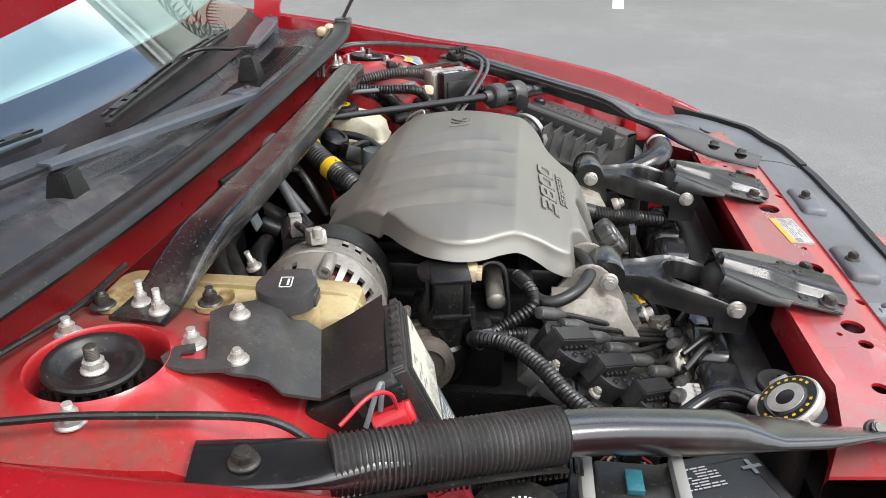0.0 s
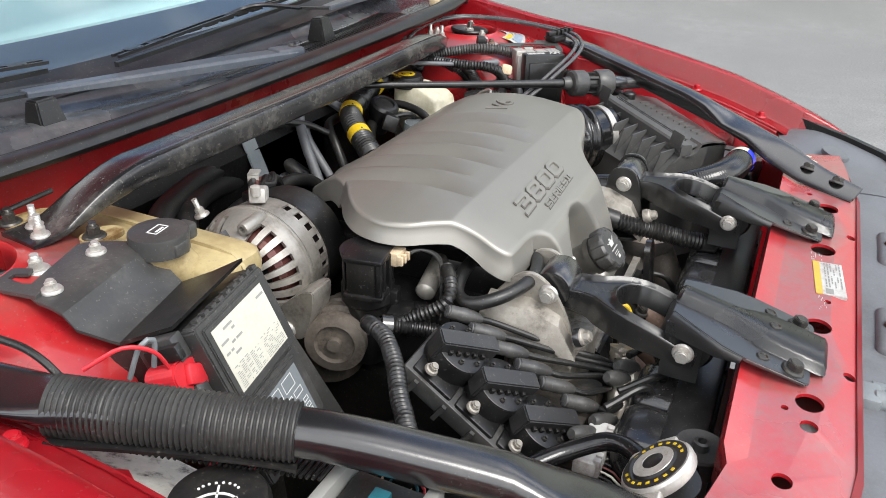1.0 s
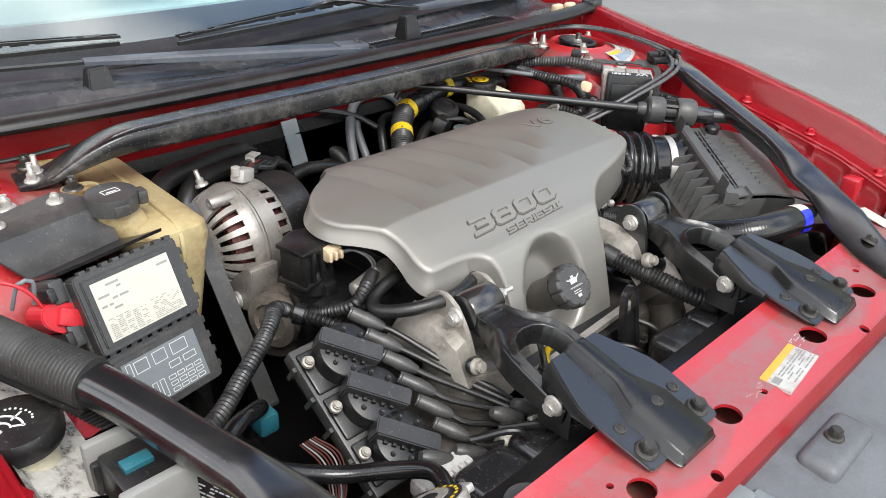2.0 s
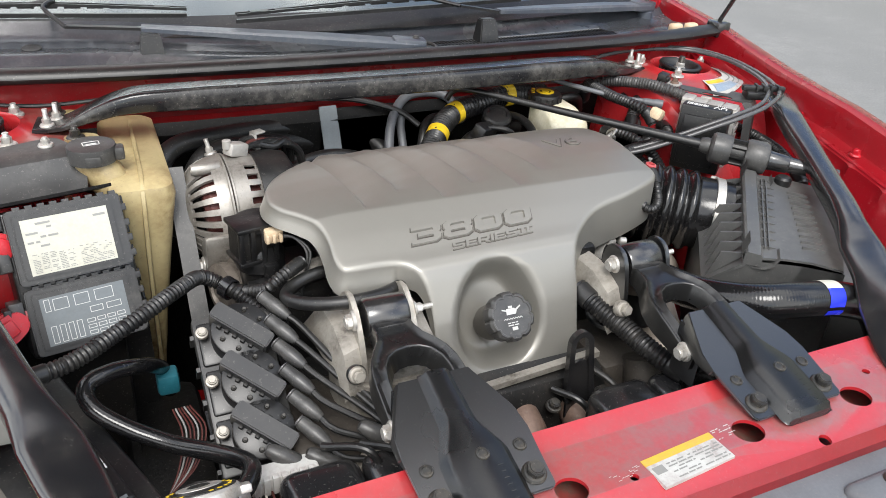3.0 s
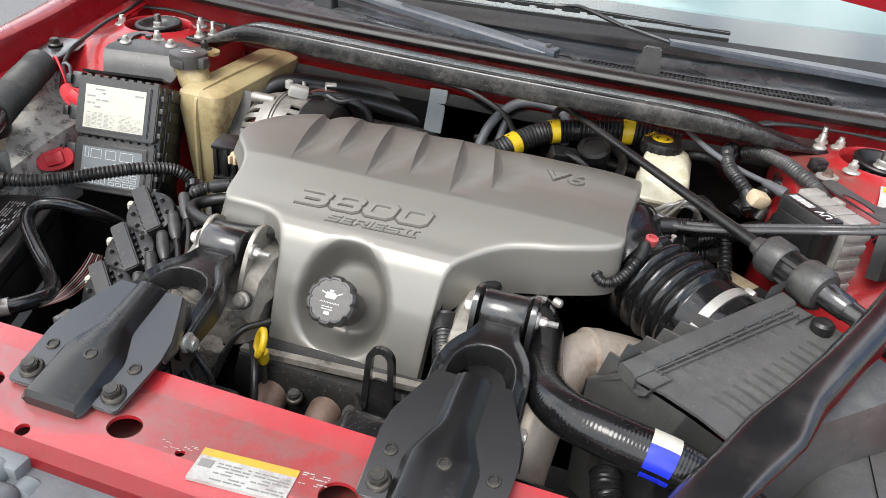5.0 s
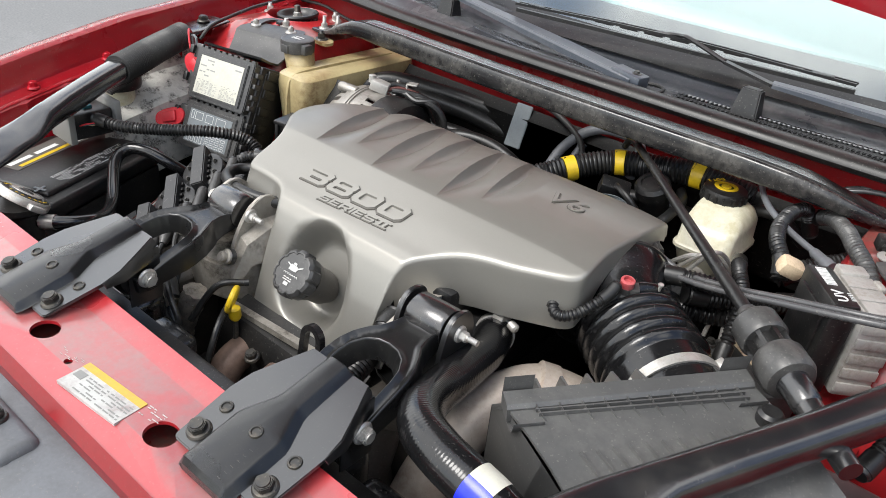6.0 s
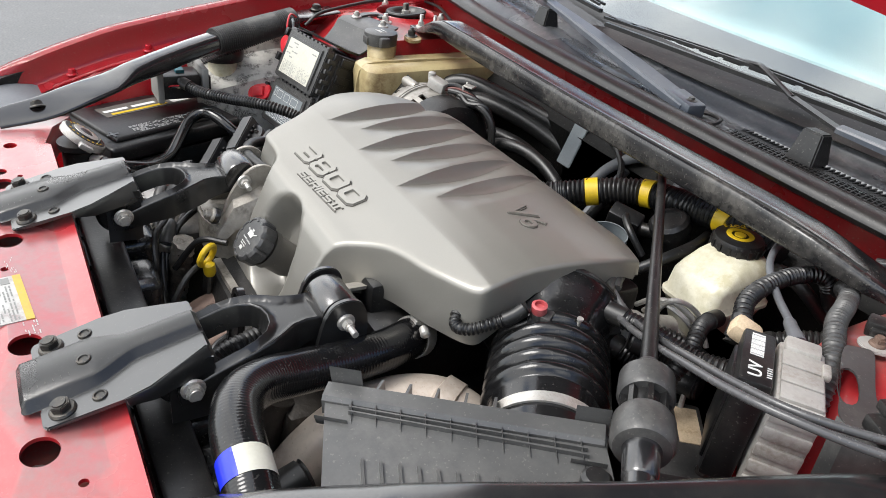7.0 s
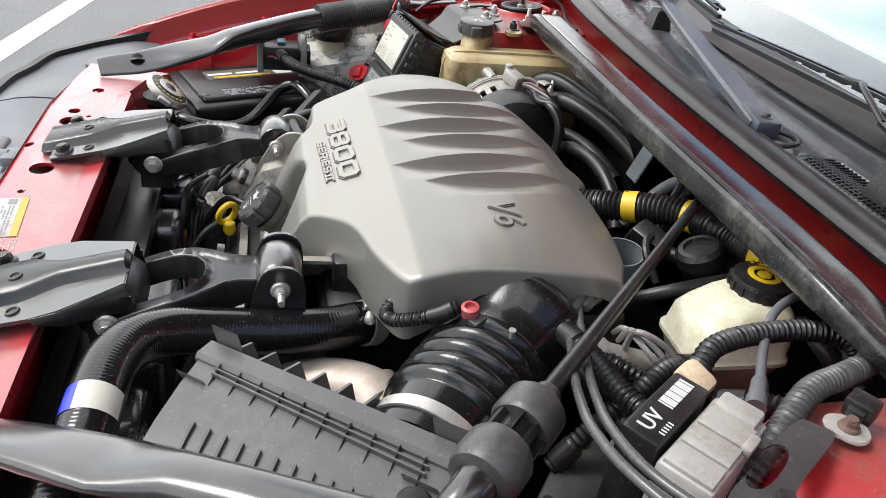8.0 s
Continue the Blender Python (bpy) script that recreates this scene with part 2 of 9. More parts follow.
GLASS = bpy.data.materials.new("windshield_glass")
GLASS.use_nodes = True
gb = GLASS.node_tree.nodes["Principled BSDF"]
gb.inputs["Base Color"].default_value = (0.90, 0.97, 0.94, 1)
gb.inputs["Transmission Weight"].default_value, gb.inputs["Roughness"].default_value = 1.0, 0.0
gb.inputs["IOR"].default_value = 1.75


# ---- helpers for meshes ----
def link(name, mesh, mat, parent=None, label="", m=None):
    ob = new(name, mesh)
    if mat and not mesh.materials:
        mesh.materials.append(mat)
    if parent:
        ob.parent = parent
        ob.matrix_parent_inverse = BASE.get(parent.name, Matrix())
    if m:
        ob.matrix_basis = m
    if label:
        ob["label"] = label
    return ob


BASE = {}


def done(bm, name, smooth=35):
    mesh = bpy.data.meshes.new(name)
    bmesh.ops.recalc_face_normals(bm, faces=bm.faces)
    for f in bm.faces:
        f.smooth = smooth > 0
    if smooth:
        for e in bm.edges:
            if len(e.link_faces) == 2 and e.calc_face_angle(0) > radians(smooth):
                e.smooth = False
    bm.to_mesh(mesh)
    bm.free()
    return mesh


def part(name, bm, mat, parent=None, label="", smooth=35):
    """Links a bmesh as one mesh under a thing or a part."""
    return link(name, done(bm, name, smooth), mat, parent, label)


def thing(name, at, label, category, group="", kind=""):
    ob = new(name)
    ob.location = at
    ob.empty_display_size = 0.02
    BASE[ob.name] = Matrix.Translation(at).inverted()
    return tagged(ob, label, category, group, kind)


def solo(name, bm, mat, label, category, group="", kind="", smooth=35):
    return tagged(part(name, bm, mat, None, "", smooth), label, category, group, kind)


def add(bm, verts, faces, m=None):
    vs = [bm.verts.new(m @ Vector(v) if m else v) for v in verts]
    for f in faces:
        try:
            bm.faces.new([vs[i] for i in f])
        except ValueError:
            pass
    return vs


def box(bm, x0, x1, y0, y1, z0, z1, m=None, bevel=0.0, seg=2):
    b = bmesh.new()
    bmesh.ops.create_cube(b, size=1, matrix=Matrix.Translation(((x0 + x1) / 2, (y0 + y1) / 2, (z0 + z1) / 2)) @ Matrix.Diagonal((x1 - x0, y1 - y0, z1 - z0, 1)))
    if bevel:
        bmesh.ops.bevel(b, geom=b.edges[:], offset=bevel, segments=seg, affect="EDGES", profile=0.5)
    join(bm, b, m)
    return bm


def join(bm, b, m=None):
    b.verts.index_update()
    add(bm, [v.co[:] for v in b.verts], [[v.index for v in f.verts] for f in b.faces], m)
    b.free()


def lathe(bm, profile, m=None, n=32, cap=True):
    """Rings of (radius, height) round z."""
    vs = [(r * math.cos(2 * math.pi * k / n), r * math.sin(2 * math.pi * k / n), h) for r, h in profile for k in range(n)]
    fs = [[i * n + k, i * n + (k + 1) % n, (i + 1) * n + (k + 1) % n, (i + 1) * n + k] for i in range(len(profile) - 1) for k in range(n)]
    if cap:
        fs += [list(range(n))[::-1], [(len(profile) - 1) * n + k for k in range(n)]]
    add(bm, vs, fs, m)
    return bm


def slab(bm, outline, z0, z1, m=None, bevel=0.0):
    """A plate with the given outline in plan, between two heights."""
    b = bmesh.new()
    n = len(outline)
    add(b, [(x, y, z0) for x, y in outline] + [(x, y, z1) for x, y in outline],
        [list(range(n))[::-1], list(range(n, 2 * n))] + [[i, (i + 1) % n, n + (i + 1) % n, n + i] for i in range(n)])
    if bevel:
        bmesh.ops.bevel(b, geom=[e for e in b.edges], offset=bevel, segments=2, affect="EDGES", clamp_overlap=True)
    join(bm, b, m)
    return bm


def curve_points(points, step=0.006):
    """Points along a smooth curve through the given ones."""
    p = [Vector(q) for q in points]
    p = [p[0] * 2 - p[1]] + p + [p[-1] * 2 - p[-2]]
    out = []
    for a, b, c, d in zip(p, p[1:], p[2:], p[3:]):
        n = max(2, int((c - b).length / step))
        for k in range(n):
            t = k / n
            out.append(0.5 * ((2 * b) + (c - a) * t + (2 * a - 5 * b + 4 * c - d) * t * t + (3 * b - a - 3 * c + d) * t ** 3))
    return out + [p[-2]]


def tube(bm, points, radius, n=14, step=0.006, ribs=0.0, pitch=0.006, radii=None, smooth_path=True):
    """A hose along a curve; ribs: the depth of rings round it, one every pitch."""
    if ribs:
        step = pitch / 4
    path = curve_points(points, step) if smooth_path else [Vector(p) for p in points]
    total = len(path)
    side = None
    rings, run = [], 0.0
    for i, p in enumerate(path):
        way = (path[min(i + 1, total - 1)] - path[max(i - 1, 0)]).normalized()
        if i:
            run += (p - path[i - 1]).length
        side = (side - way * side.dot(way)).normalized() if side else way.orthogonal().normalized()
        other = way.cross(side)
        r = radius
        if radii:
            f = i / (total - 1) * (len(radii) - 1)
            k = min(int(f), len(radii) - 2)
            r = radii[k] + (radii[k + 1] - radii[k]) * (f - k)
        if ribs:
            r += ribs * max(-0.6, math.cos(2 * math.pi * run / pitch))
        rings.append([p + (side * math.cos(2 * math.pi * k / n) + other * math.sin(2 * math.pi * k / n)) * r for k in range(n)])
    add(bm, [v for ring in rings for v in ring],
        [[i * n + k, i * n + (k + 1) % n, (i + 1) * n + (k + 1) % n, (i + 1) * n + k] for i in range(total - 1) for k in range(n)]
        + [list(range(n))[::-1], [(total - 1) * n + k for k in range(n)]])
    return bm


def sweep(bm, points, section, up=(0, 0, 1), step=0.01, closed=True, scales=None):
    """A constant section of (side, up) offsets drawn along a curve, kept upright."""
    path = curve_points(points, step)
    n, rings = len(section), []
    for i, p in enumerate(path):
        way = (path[min(i + 1, len(path) - 1)] - path[max(i - 1, 0)]).normalized()
        side = way.cross(Vector(up)).normalized()
        top = side.cross(way)
        s = 1.0
        if scales:
            f = i / (len(path) - 1) * (len(scales) - 1)
            k = min(int(f), len(scales) - 2)
            s = scales[k] + (scales[k + 1] - scales[k]) * (f - k)
        rings.append([p + side * a * s + top * b * (s if scales else 1) for a, b in section])
    last = n if closed else n - 1
    fs = [[i * n + k, i * n + (k + 1) % n, (i + 1) * n + (k + 1) % n, (i + 1) * n + k] for i in range(len(path) - 1) for k in range(last)]
    if closed:
        fs += [list(range(n))[::-1], [(len(path) - 1) * n + k for k in range(n)]]
    add(bm, [v for r in rings for v in r], fs)
    return bm


def sheet(bm, rows, thick=0.0):
    """A surface through rows of points; thick: a second skin that far below."""
    n, m = len(rows), len(rows[0])
    vs = [tuple(p) for r in rows for p in r]
    fs = [[i * m + k, i * m + k + 1, (i + 1) * m + k + 1, (i + 1) * m + k] for i in range(n - 1) for k in range(m - 1)]
    if thick:
        o = len(vs)
        vs += [(x, y, z - thick) for x, y, z in vs]
        fs += [[o + i for i in f][::-1] for f in fs]
        rim = [k for k in range(m)] + [i * m + m - 1 for i in range(1, n)] + [(n - 1) * m + k for k in range(m - 2, -1, -1)] + [i * m for i in range(n - 2, 0, -1)]
        fs += [[rim[i], rim[(i + 1) % len(rim)], o + rim[(i + 1) % len(rim)], o + rim[i]] for i in range(len(rim))]
    add(bm, vs, fs)
    return bm


def lerp_table(table, v):
    """Smooth value from a table of (key, value) rows with rising keys."""
    if v <= table[0][0]:
        return table[0][1]
    for (a, p), (b, q) in zip(table, table[1:]):
        if v <= b:
            t = (v - a) / (b - a)
            return p + (q - p) * t
    return table[-1][1]


def to(p, q):
    """A pose at p whose z axis points to q."""
    return Matrix.Translation(p) @ (Vector(q) - Vector(p)).to_track_quat("Z", "Y").to_matrix().to_4x4()


def facing(p, normal):
    return to(p, Vector(p) + Vector(normal))


def frame3(origin, u, v):
    """A pose with x along u, y along v made square to it, z out of their plane."""
    x = Vector(u).normalized()
    y = Vector(v)
    y = (y - x * y.dot(x)).normalized()
    m = Matrix((x, y, x.cross(y))).transposed().to_4x4()
    m.translation = origin
    return m


def rounded(points, times=3):
    """Corners of a closed outline cut round."""
    for _ in range(times):
        out = []
        for (x0, y0), (x1, y1) in zip(points, points[1:] + points[:1]):
            out += [(x0 * 0.75 + x1 * 0.25, y0 * 0.75 + y1 * 0.25), (x0 * 0.25 + x1 * 0.75, y0 * 0.25 + y1 * 0.75)]
        points = out
    return points


def hexagon(r):
    return [(r * math.cos(math.pi / 3 * k), r * math.sin(math.pi / 3 * k)) for k in range(6)]


def bolt_mesh(name, r=0.007, head=0.007, washer=0.010, stud=0.0):
    """A flanged hexagon head; stud: a threaded end that stands out of the nut."""
    bm = bmesh.new()
    lathe(bm, [(washer, 0), (washer, 0.0012), (washer * 0.88, 0.003), (r, 0.0035)], n=20)
    slab(bm, hexagon(r * 1.05), 0.002, head + 0.003, bevel=0.0008)
    lathe(bm, [(r * 0.75, head + 0.003), (r * 0.7, head + 0.0042)], n=16)
    if stud:
        prof = []
        for k in range(int(stud / 0.0015)):
            prof += [(r * 0.52, head + 0.003 + k * 0.0015), (r * 0.60, head + 0.00375 + k * 0.0015)]
        lathe(bm, prof, n=12)
    return done(bm, name)


BOLT = bolt_mesh("bolt")
BIG_BOLT = bolt_mesh("bolt", 0.0082, 0.0065, 0.0115)
STUD_NUT = bolt_mesh("nut", 0.0066, 0.0085, 0.0120, 0.006)
SMALL_NUT = bolt_mesh("nut", 0.0054, 0.0060, 0.0095, 0.004)
LONG_STUD = bolt_mesh("nut", 0.0058, 0.0075, 0.0095, 0.014)
SMALL_BOLT = bolt_mesh("bolt", 0.005, 0.005, 0.0075)


PLATED = {}


def bolt(mesh, p, normal, mat, parent, name="bolt", label=""):
    """A fastener; alike ones share one mesh for each finish."""
    key = (mesh.name, mat.name)
    if key not in PLATED:
        PLATED[key] = mesh.copy()
        PLATED[key].materials.append(mat)
    return link(name, PLATED[key], None, parent, label, facing(p, normal))


def plain_bars(bm, x0, x1, y0, y1, rows, seed, m, h=0.0004, fill=0.75):
    """Rows of short bars in place of print that cannot be read."""
    rng = random.Random(seed)
    pitch = (y1 - y0) / rows
    for r in range(rows):
        x = x0
        while x < x1 - pitch * 0.5:
            w = min(pitch * rng.uniform(0.8, 3.2), x1 - x)
            if rng.random() < fill:
                y = y1 - (r + 1) * pitch
                add(bm, [(x, y, h), (x + w, y, h), (x + w, y + pitch * 0.45, h), (x, y + pitch * 0.45, h)], [[0, 1, 2, 3]], m)
            x += w + pitch * 0.4


def letters(text, size, extrude=0.0005, fat=0.0):
    """The verts and faces of a line of writing, centred, in plan."""
    cu = bpy.data.curves.new("writing", "FONT")
    cu.body, cu.size, cu.extrude, cu.offset = text, size, extrude, fat
    cu.align_x, cu.align_y, cu.resolution_u = "CENTER", "CENTER", 3
    ob = bpy.data.objects.new("writing", cu)
    scene.collection.objects.link(ob)
    mesh = bpy.data.meshes.new_from_object(ob.evaluated_get(bpy.context.evaluated_depsgraph_get()))
    out = [v.co[:] for v in mesh.vertices], [list(p.vertices) for p in mesh.polygons]
    bpy.data.objects.remove(ob)
    bpy.data.meshes.remove(mesh)
    return out


def write(bm, text, size, m, stretch=1.0, extrude=0.0004):
    vs, fs = letters(text, size, extrude)
    add(bm, [(x * stretch, y, z) for x, y, z in vs], fs, m)


# ---- ground and distance ----
bm = bmesh.new()
sheet(bm, [[(x, y, 0) for x in (-400, -60, -8, -2, 2, 8, 60, 400)] for y in (-400, -60, -8, -2, 2, 8, 60, 400)])
tagged(part("ground", bm, ASPHALT, smooth=0), "worn grey asphalt of the car park", "ground", kind="structure")
for a, b, w in (((-4.6, -0.68), (-2.4, -1.06), 0.12), ((-9.0, 4.6), (-4.2, 4.2), 0.12), ((7.6, -0.62), (8.6, -0.72), 0.12)):
    bm = bmesh.new()
    way = (Vector(b) - Vector(a)).normalized()
    sd = Vector((-way.y, way.x)) * w / 2
    slab(bm, [Vector(a) - sd, Vector(b) - sd, Vector(b) + sd, Vector(a) + sd], 0.0, 0.004)
    tagged(part("road_marking", bm, LINE, smooth=0), "worn white painted line on the asphalt", "road marking", kind="structure")


# ---- the car: body round the engine bay ----
car = thing("car", (0, 0.4, 0.0), "red car with its hood raised, dusty paint", "car")

RIDGE = [(-0.30, 0.66), (-0.16, 0.745), (-0.07, 0.785), (0.0, 0.82), (0.09, 0.853), (0.18, 0.882), (0.28, 0.903), (0.43, 0.931), (0.6, 0.947), (0.8, 0.975), (1.2, 1.02)]
RIDGE_X = [(-0.30, 0.60), (-0.16, 0.67), (-0.05, 0.695), (0.1, 0.705), (0.5, 0.716), (0.8, 0.742), (1.2, 0.75)]


def fender(side, name):
    """The wing: its crest folds down to a gutter inside, and it runs to a point beside the headlamp."""
    rows = []
    for i in range(44):
        y = -0.105 + i * 0.030
        x, z = lerp_table(RIDGE_X, y), lerp_table(RIDGE, y)
        tip = smooth01((y + 0.11) / 0.16)
        ring = [(x - 0.056 * tip, z - 0.050), (x - 0.024 * tip, z - 0.046), (x - 0.020 * tip, z - 0.040), (x - 0.017 * tip, z - 0.018), (x - 0.012 * tip, z - 0.004), (x - 0.006 * tip, z - 0.0005), (x, z), (x + 0.03, z - 0.006),
                (x + 0.08, z - 0.03), (x + 0.14, z - 0.085), (x + 0.18, z - 0.17), (x + 0.20, z - 0.30), (x + 0.20, 0.45), (x + 0.17, 0.22)]
        rows.append([(side * a, y, b) for a, b in ring])
    b = bmesh.new()
    sheet(b, rows)
    bmesh.ops.solidify(b, geom=b.faces[:], thickness=0.0015)
    return part(name, b, RED, car, smooth=40)


def smooth01(t):
    t = min(1, max(0, t))
    return t * t * (3 - 2 * t)


fender(-1, "fender")
fender(1, "fender")


def inner_wall(side):
    """The inner wing: from the gutter down into the bay, with pressed ribs, spot welds and a cut front end."""
    rows = []
    for i in range(90):
        y = 0.075 + i * 0.010
        x, z = lerp_table(RIDGE_X, y), lerp_table(RIDGE, y)
        rib = 0.005 if i % 7 == 0 else 0.0
        rows.append([(side * (x - 0.050), y, z - 0.048), (side * (x - 0.058 - rib), y, z - 0.054), (side * (x - 0.061 - rib), y, z - 0.074), (side * (x - 0.070), y, z - 0.088),
                     (side * (x - 0.085), y, z - 0.16), (side * (x - 0.10), y, 0.55), (side * (x - 0.14), y, 0.28)])
    b = bmesh.new()
    sheet(b, rows)
    bmesh.ops.solidify(b, geom=b.faces[:], thickness=0.002)
    wall = part("inner_fender", b, RED, car, smooth=30)
    for y in (0.11, 0.24, 0.37, 0.50):
        x, z = lerp_table(RIDGE_X, y), lerp_table(RIDGE, y)
        bolt(BOLT, (side * (x - 0.036), y, z - 0.047), (0, 0, 1), RED, wall)
    x, z = lerp_table(RIDGE_X, 0.13), lerp_table(RIDGE, 0.13)
    b = box(bmesh.new(), side * (x - 0.085) - 0.014, side * (x - 0.085) + 0.014, 0.118, 0.146, z - 0.13, z - 0.052, None, 0.004)
    part("stop_block", b, RED, wall, "red painted stop block")
    return wall


inner_wall(-1)
inner_wall(1)
# black sheets added over the red wall to stand for the shade down there
for side in (-1, 1):
    rows = []
    for i in range(12):
        y = 0.09 + i * 0.05
        x, z = lerp_table(RIDGE_X, y), lerp_table(RIDGE, y)
        rows.append([(side * (x - 0.094), y, z - 0.150), (side * (x - 0.100), y, z - 0.20), (side * (x - 0.115), y, 0.55), (side * (x - 0.155), y, 0.28)])
    b = bmesh.new()
    sheet(b, rows, 0.003)
    part("wing_shade_panel", b, ENGINE_DARK, car, "added black sheet for the shade low inside the wing")

TOWER_Z = 0.921


def tower(side):
    """A strut tower: a domed deck with a round opening, sloping down to the bay in front and inside."""
    b = bmesh.new()
    cx, cy, n = side * 0.577, 0.701, 48
    rings = [(0.0510, 0.0510, -0.020), (0.0525, 0.0525, -0.002), (0.0535, 0.0535, 0.009), (0.0555, 0.0555, 0.0115), (0.059, 0.059, 0.008)]
    vs, fs = [], []
    for rx, ry, h in rings:
        vs += [(cx + rx * math.cos(2 * math.pi * k / n), cy + ry * math.sin(2 * math.pi * k / n), TOWER_Z + h) for k in range(n)]
    for out, drop in ((0.2, -0.002), (0.55, 0.003), (1.0, 0.008), (1.12, 0.05), (1.2, 0.14), (1.3, 0.45)):
        for k in range(n):
            c, s = math.cos(2 * math.pi * k / n), math.sin(2 * math.pi * k / n)
            ex = 0.118 if c * side < 0 else 0.10
            ey = 0.185 if s < 0 else 0.12
            p = 3.2
            r = (abs(c / ex) ** p + abs(s / ey) ** p) ** (-1 / p)
            r = 0.059 + (r - 0.059) * min(out, 1) if out <= 1 else r * out
            slope = 0.05 * max(0, -s * r - 0.10) / 0.08
            vs.append((cx + r * c, cy + r * s, TOWER_Z - drop - slope))
    m = len(vs) // n
    fs = [[i * n + k, i * n + (k + 1) % n, (i + 1) * n + (k + 1) % n, (i + 1) * n + k] for i in range(m - 1) for k in range(n)]
    add(b, vs, fs)
    t = part("strut_tower", b, RED_DUSTY, car, "red strut tower under a film of dust", smooth=40)
    # near-black box closes the opening below its rim
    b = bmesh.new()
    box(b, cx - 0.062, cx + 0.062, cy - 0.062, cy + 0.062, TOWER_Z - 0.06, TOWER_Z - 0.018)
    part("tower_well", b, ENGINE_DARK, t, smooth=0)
    return t


def strut_mount(side):
    cx, cy = side * 0.579, 0.704
    t = thing("strut_mount", (cx, cy, TOWER_Z - 0.03), "black rubber strut mount with a threaded centre stud", "strut mount", "strut mounts")
    m = pose(cx, cy, TOWER_Z + 0.006, 3, side * 3, 0) @ Matrix.Diagonal((0.84, 0.84, 0.66, 1))
    b = bmesh.new()
    lathe(b, [(0.016, -0.004), (0.022, -0.005), (0.028, -0.003), (0.033, 0.004), (0.037, 0.0105), (0.041, 0.0125), (0.0450, 0.0115), (0.0468, 0.008), (0.0462, 0.003), (0.040, -0.001), (0.036, -0.004), (0.034, -0.03), (0.018, -0.034)], m, n=48)
    part("rubber_bearing", b, RUBBER, t)
    for k in range(20):
        b = bmesh.new()
        box(b, 0.034, 0.0445, -0.0035, 0.0035, -0.020, 0.0, m @ pose(0, 0, 0, 0, 0, k * 18), 0.001)
        part("rubber_tooth", b, RUBBER, t)
    bolt(bolt_mesh("centre_nut", 0.0085, 0.007, 0.0110), m @ Vector((0, 0, -0.003)), m.to_3x3() @ Vector((0, 0, 1)), ZINC, t, "centre_nut", "zinc centre nut")
    b = bmesh.new()
    rows = [(0.0, 0.002)] + [(0.0064 + 0.0006 * (k % 2), 0.002 + 0.0011 * k) for k in range(26)] + [(0.0055, 0.0315), (0.0, 0.032)]
    lathe(b, rows, m, n=18)
    part("threaded_stud", b, DARK_BOLT, t)
    return t


def deck_z(dx, dy, side):
    """Height of the tower's deck at an offset from its middle."""
    d = math.hypot(dx, dy)
    c, s = dx / d, dy / d
    r = (abs(c / (0.118 if c * side < 0 else 0.10)) ** 3.2 + abs(s / (0.185 if s < 0 else 0.12)) ** 3.2) ** (-1 / 3.2)
    out = (d - 0.059) / (r - 0.059)
    drop = lerp_table([(0, -0.008), (0.2, -0.002), (0.55, 0.003), (1.0, 0.008), (1.5, 0.03)], out)
    return TOWER_Z - drop - 0.05 * max(0, -dy - 0.10) / 0.08


for s in (-1, 1):
    tw = tower(s)
    strut_mount(s)
    for dx, dy in ((0.041, -0.061), (0.047, 0.053), (-0.065, -0.012)) if s < 0 else ((-0.043, -0.045), (-0.047, 0.054), (0.075, 0.030)):
        bolt(STUD_NUT, (s * 0.577 + dx, 0.701 + dy, deck_z(dx, dy, s) - 0.001), (0, 0, 1), ZINC, tw, "nut")


for s in (-1, 1):
    b = bmesh.new()
    lathe(b, [(0.20, -0.09), (0.24, -0.098), (0.29, -0.095), (0.312, -0.08), (0.318, -0.04), (0.318, 0.04), (0.312, 0.08), (0.29, 0.095), (0.24, 0.098), (0.20, 0.09)], facing((s * 0.765, 0.70, 0.318), (s, 0, 0)), n=40, cap=False)
    tyre = part("tyre", b, RUBBER, car)
    b = bmesh.new()
    lathe(b, [(0.205, -0.09), (0.19, -0.06), (0.19, 0.05), (0.16, 0.06), (0.05, 0.07), (0.0, 0.07)], facing((s * 0.765, 0.70, 0.318), (s, 0, 0)), n=40)
    part("rim", b, ALLOY, tyre)

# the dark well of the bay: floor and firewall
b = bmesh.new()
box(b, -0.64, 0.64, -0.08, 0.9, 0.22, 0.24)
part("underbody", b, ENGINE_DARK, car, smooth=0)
STRIP = [(-0.72, 0.815), (-0.586, 0.795), (-0.40, 0.774), (-0.2, 0.764), (0.0, 0.760), (0.2, 0.760), (0.4, 0.762), (0.6, 0.770), (0.72, 0.790)]
b = bmesh.new()
sheet(b, [[(x, y + o, z) for x, y in STRIP] for o, z in ((0.006, 0.958), (0.012, 0.950), (0.014, 0.90), (0.030, 0.885), (0.045, 0.80), (0.05, 0.30))])
bmesh.ops.solidify(b, geom=b.faces[:], thickness=0.002)
part("firewall", b, RED_DUSTY, car, "red painted firewall below the cowl seal", smooth=30)
b = bmesh.new()
sheet(b, [[(x, 0.735 + o + 0.1 * abs(x) ** 3, z) for x in (-0.5, -0.3, -0.1, 0.1, 0.3, 0.5)] for o, z in ((0.035, 0.885), (0.02, 0.87), (0.02, 0.70), (-0.01, 0.40))])
bmesh.ops.solidify(b, geom=b.faces[:], thickness=0.01)
part("firewall_insulation", b, ENGINE_DARK, car, "black sound mat on the firewall", smooth=30)

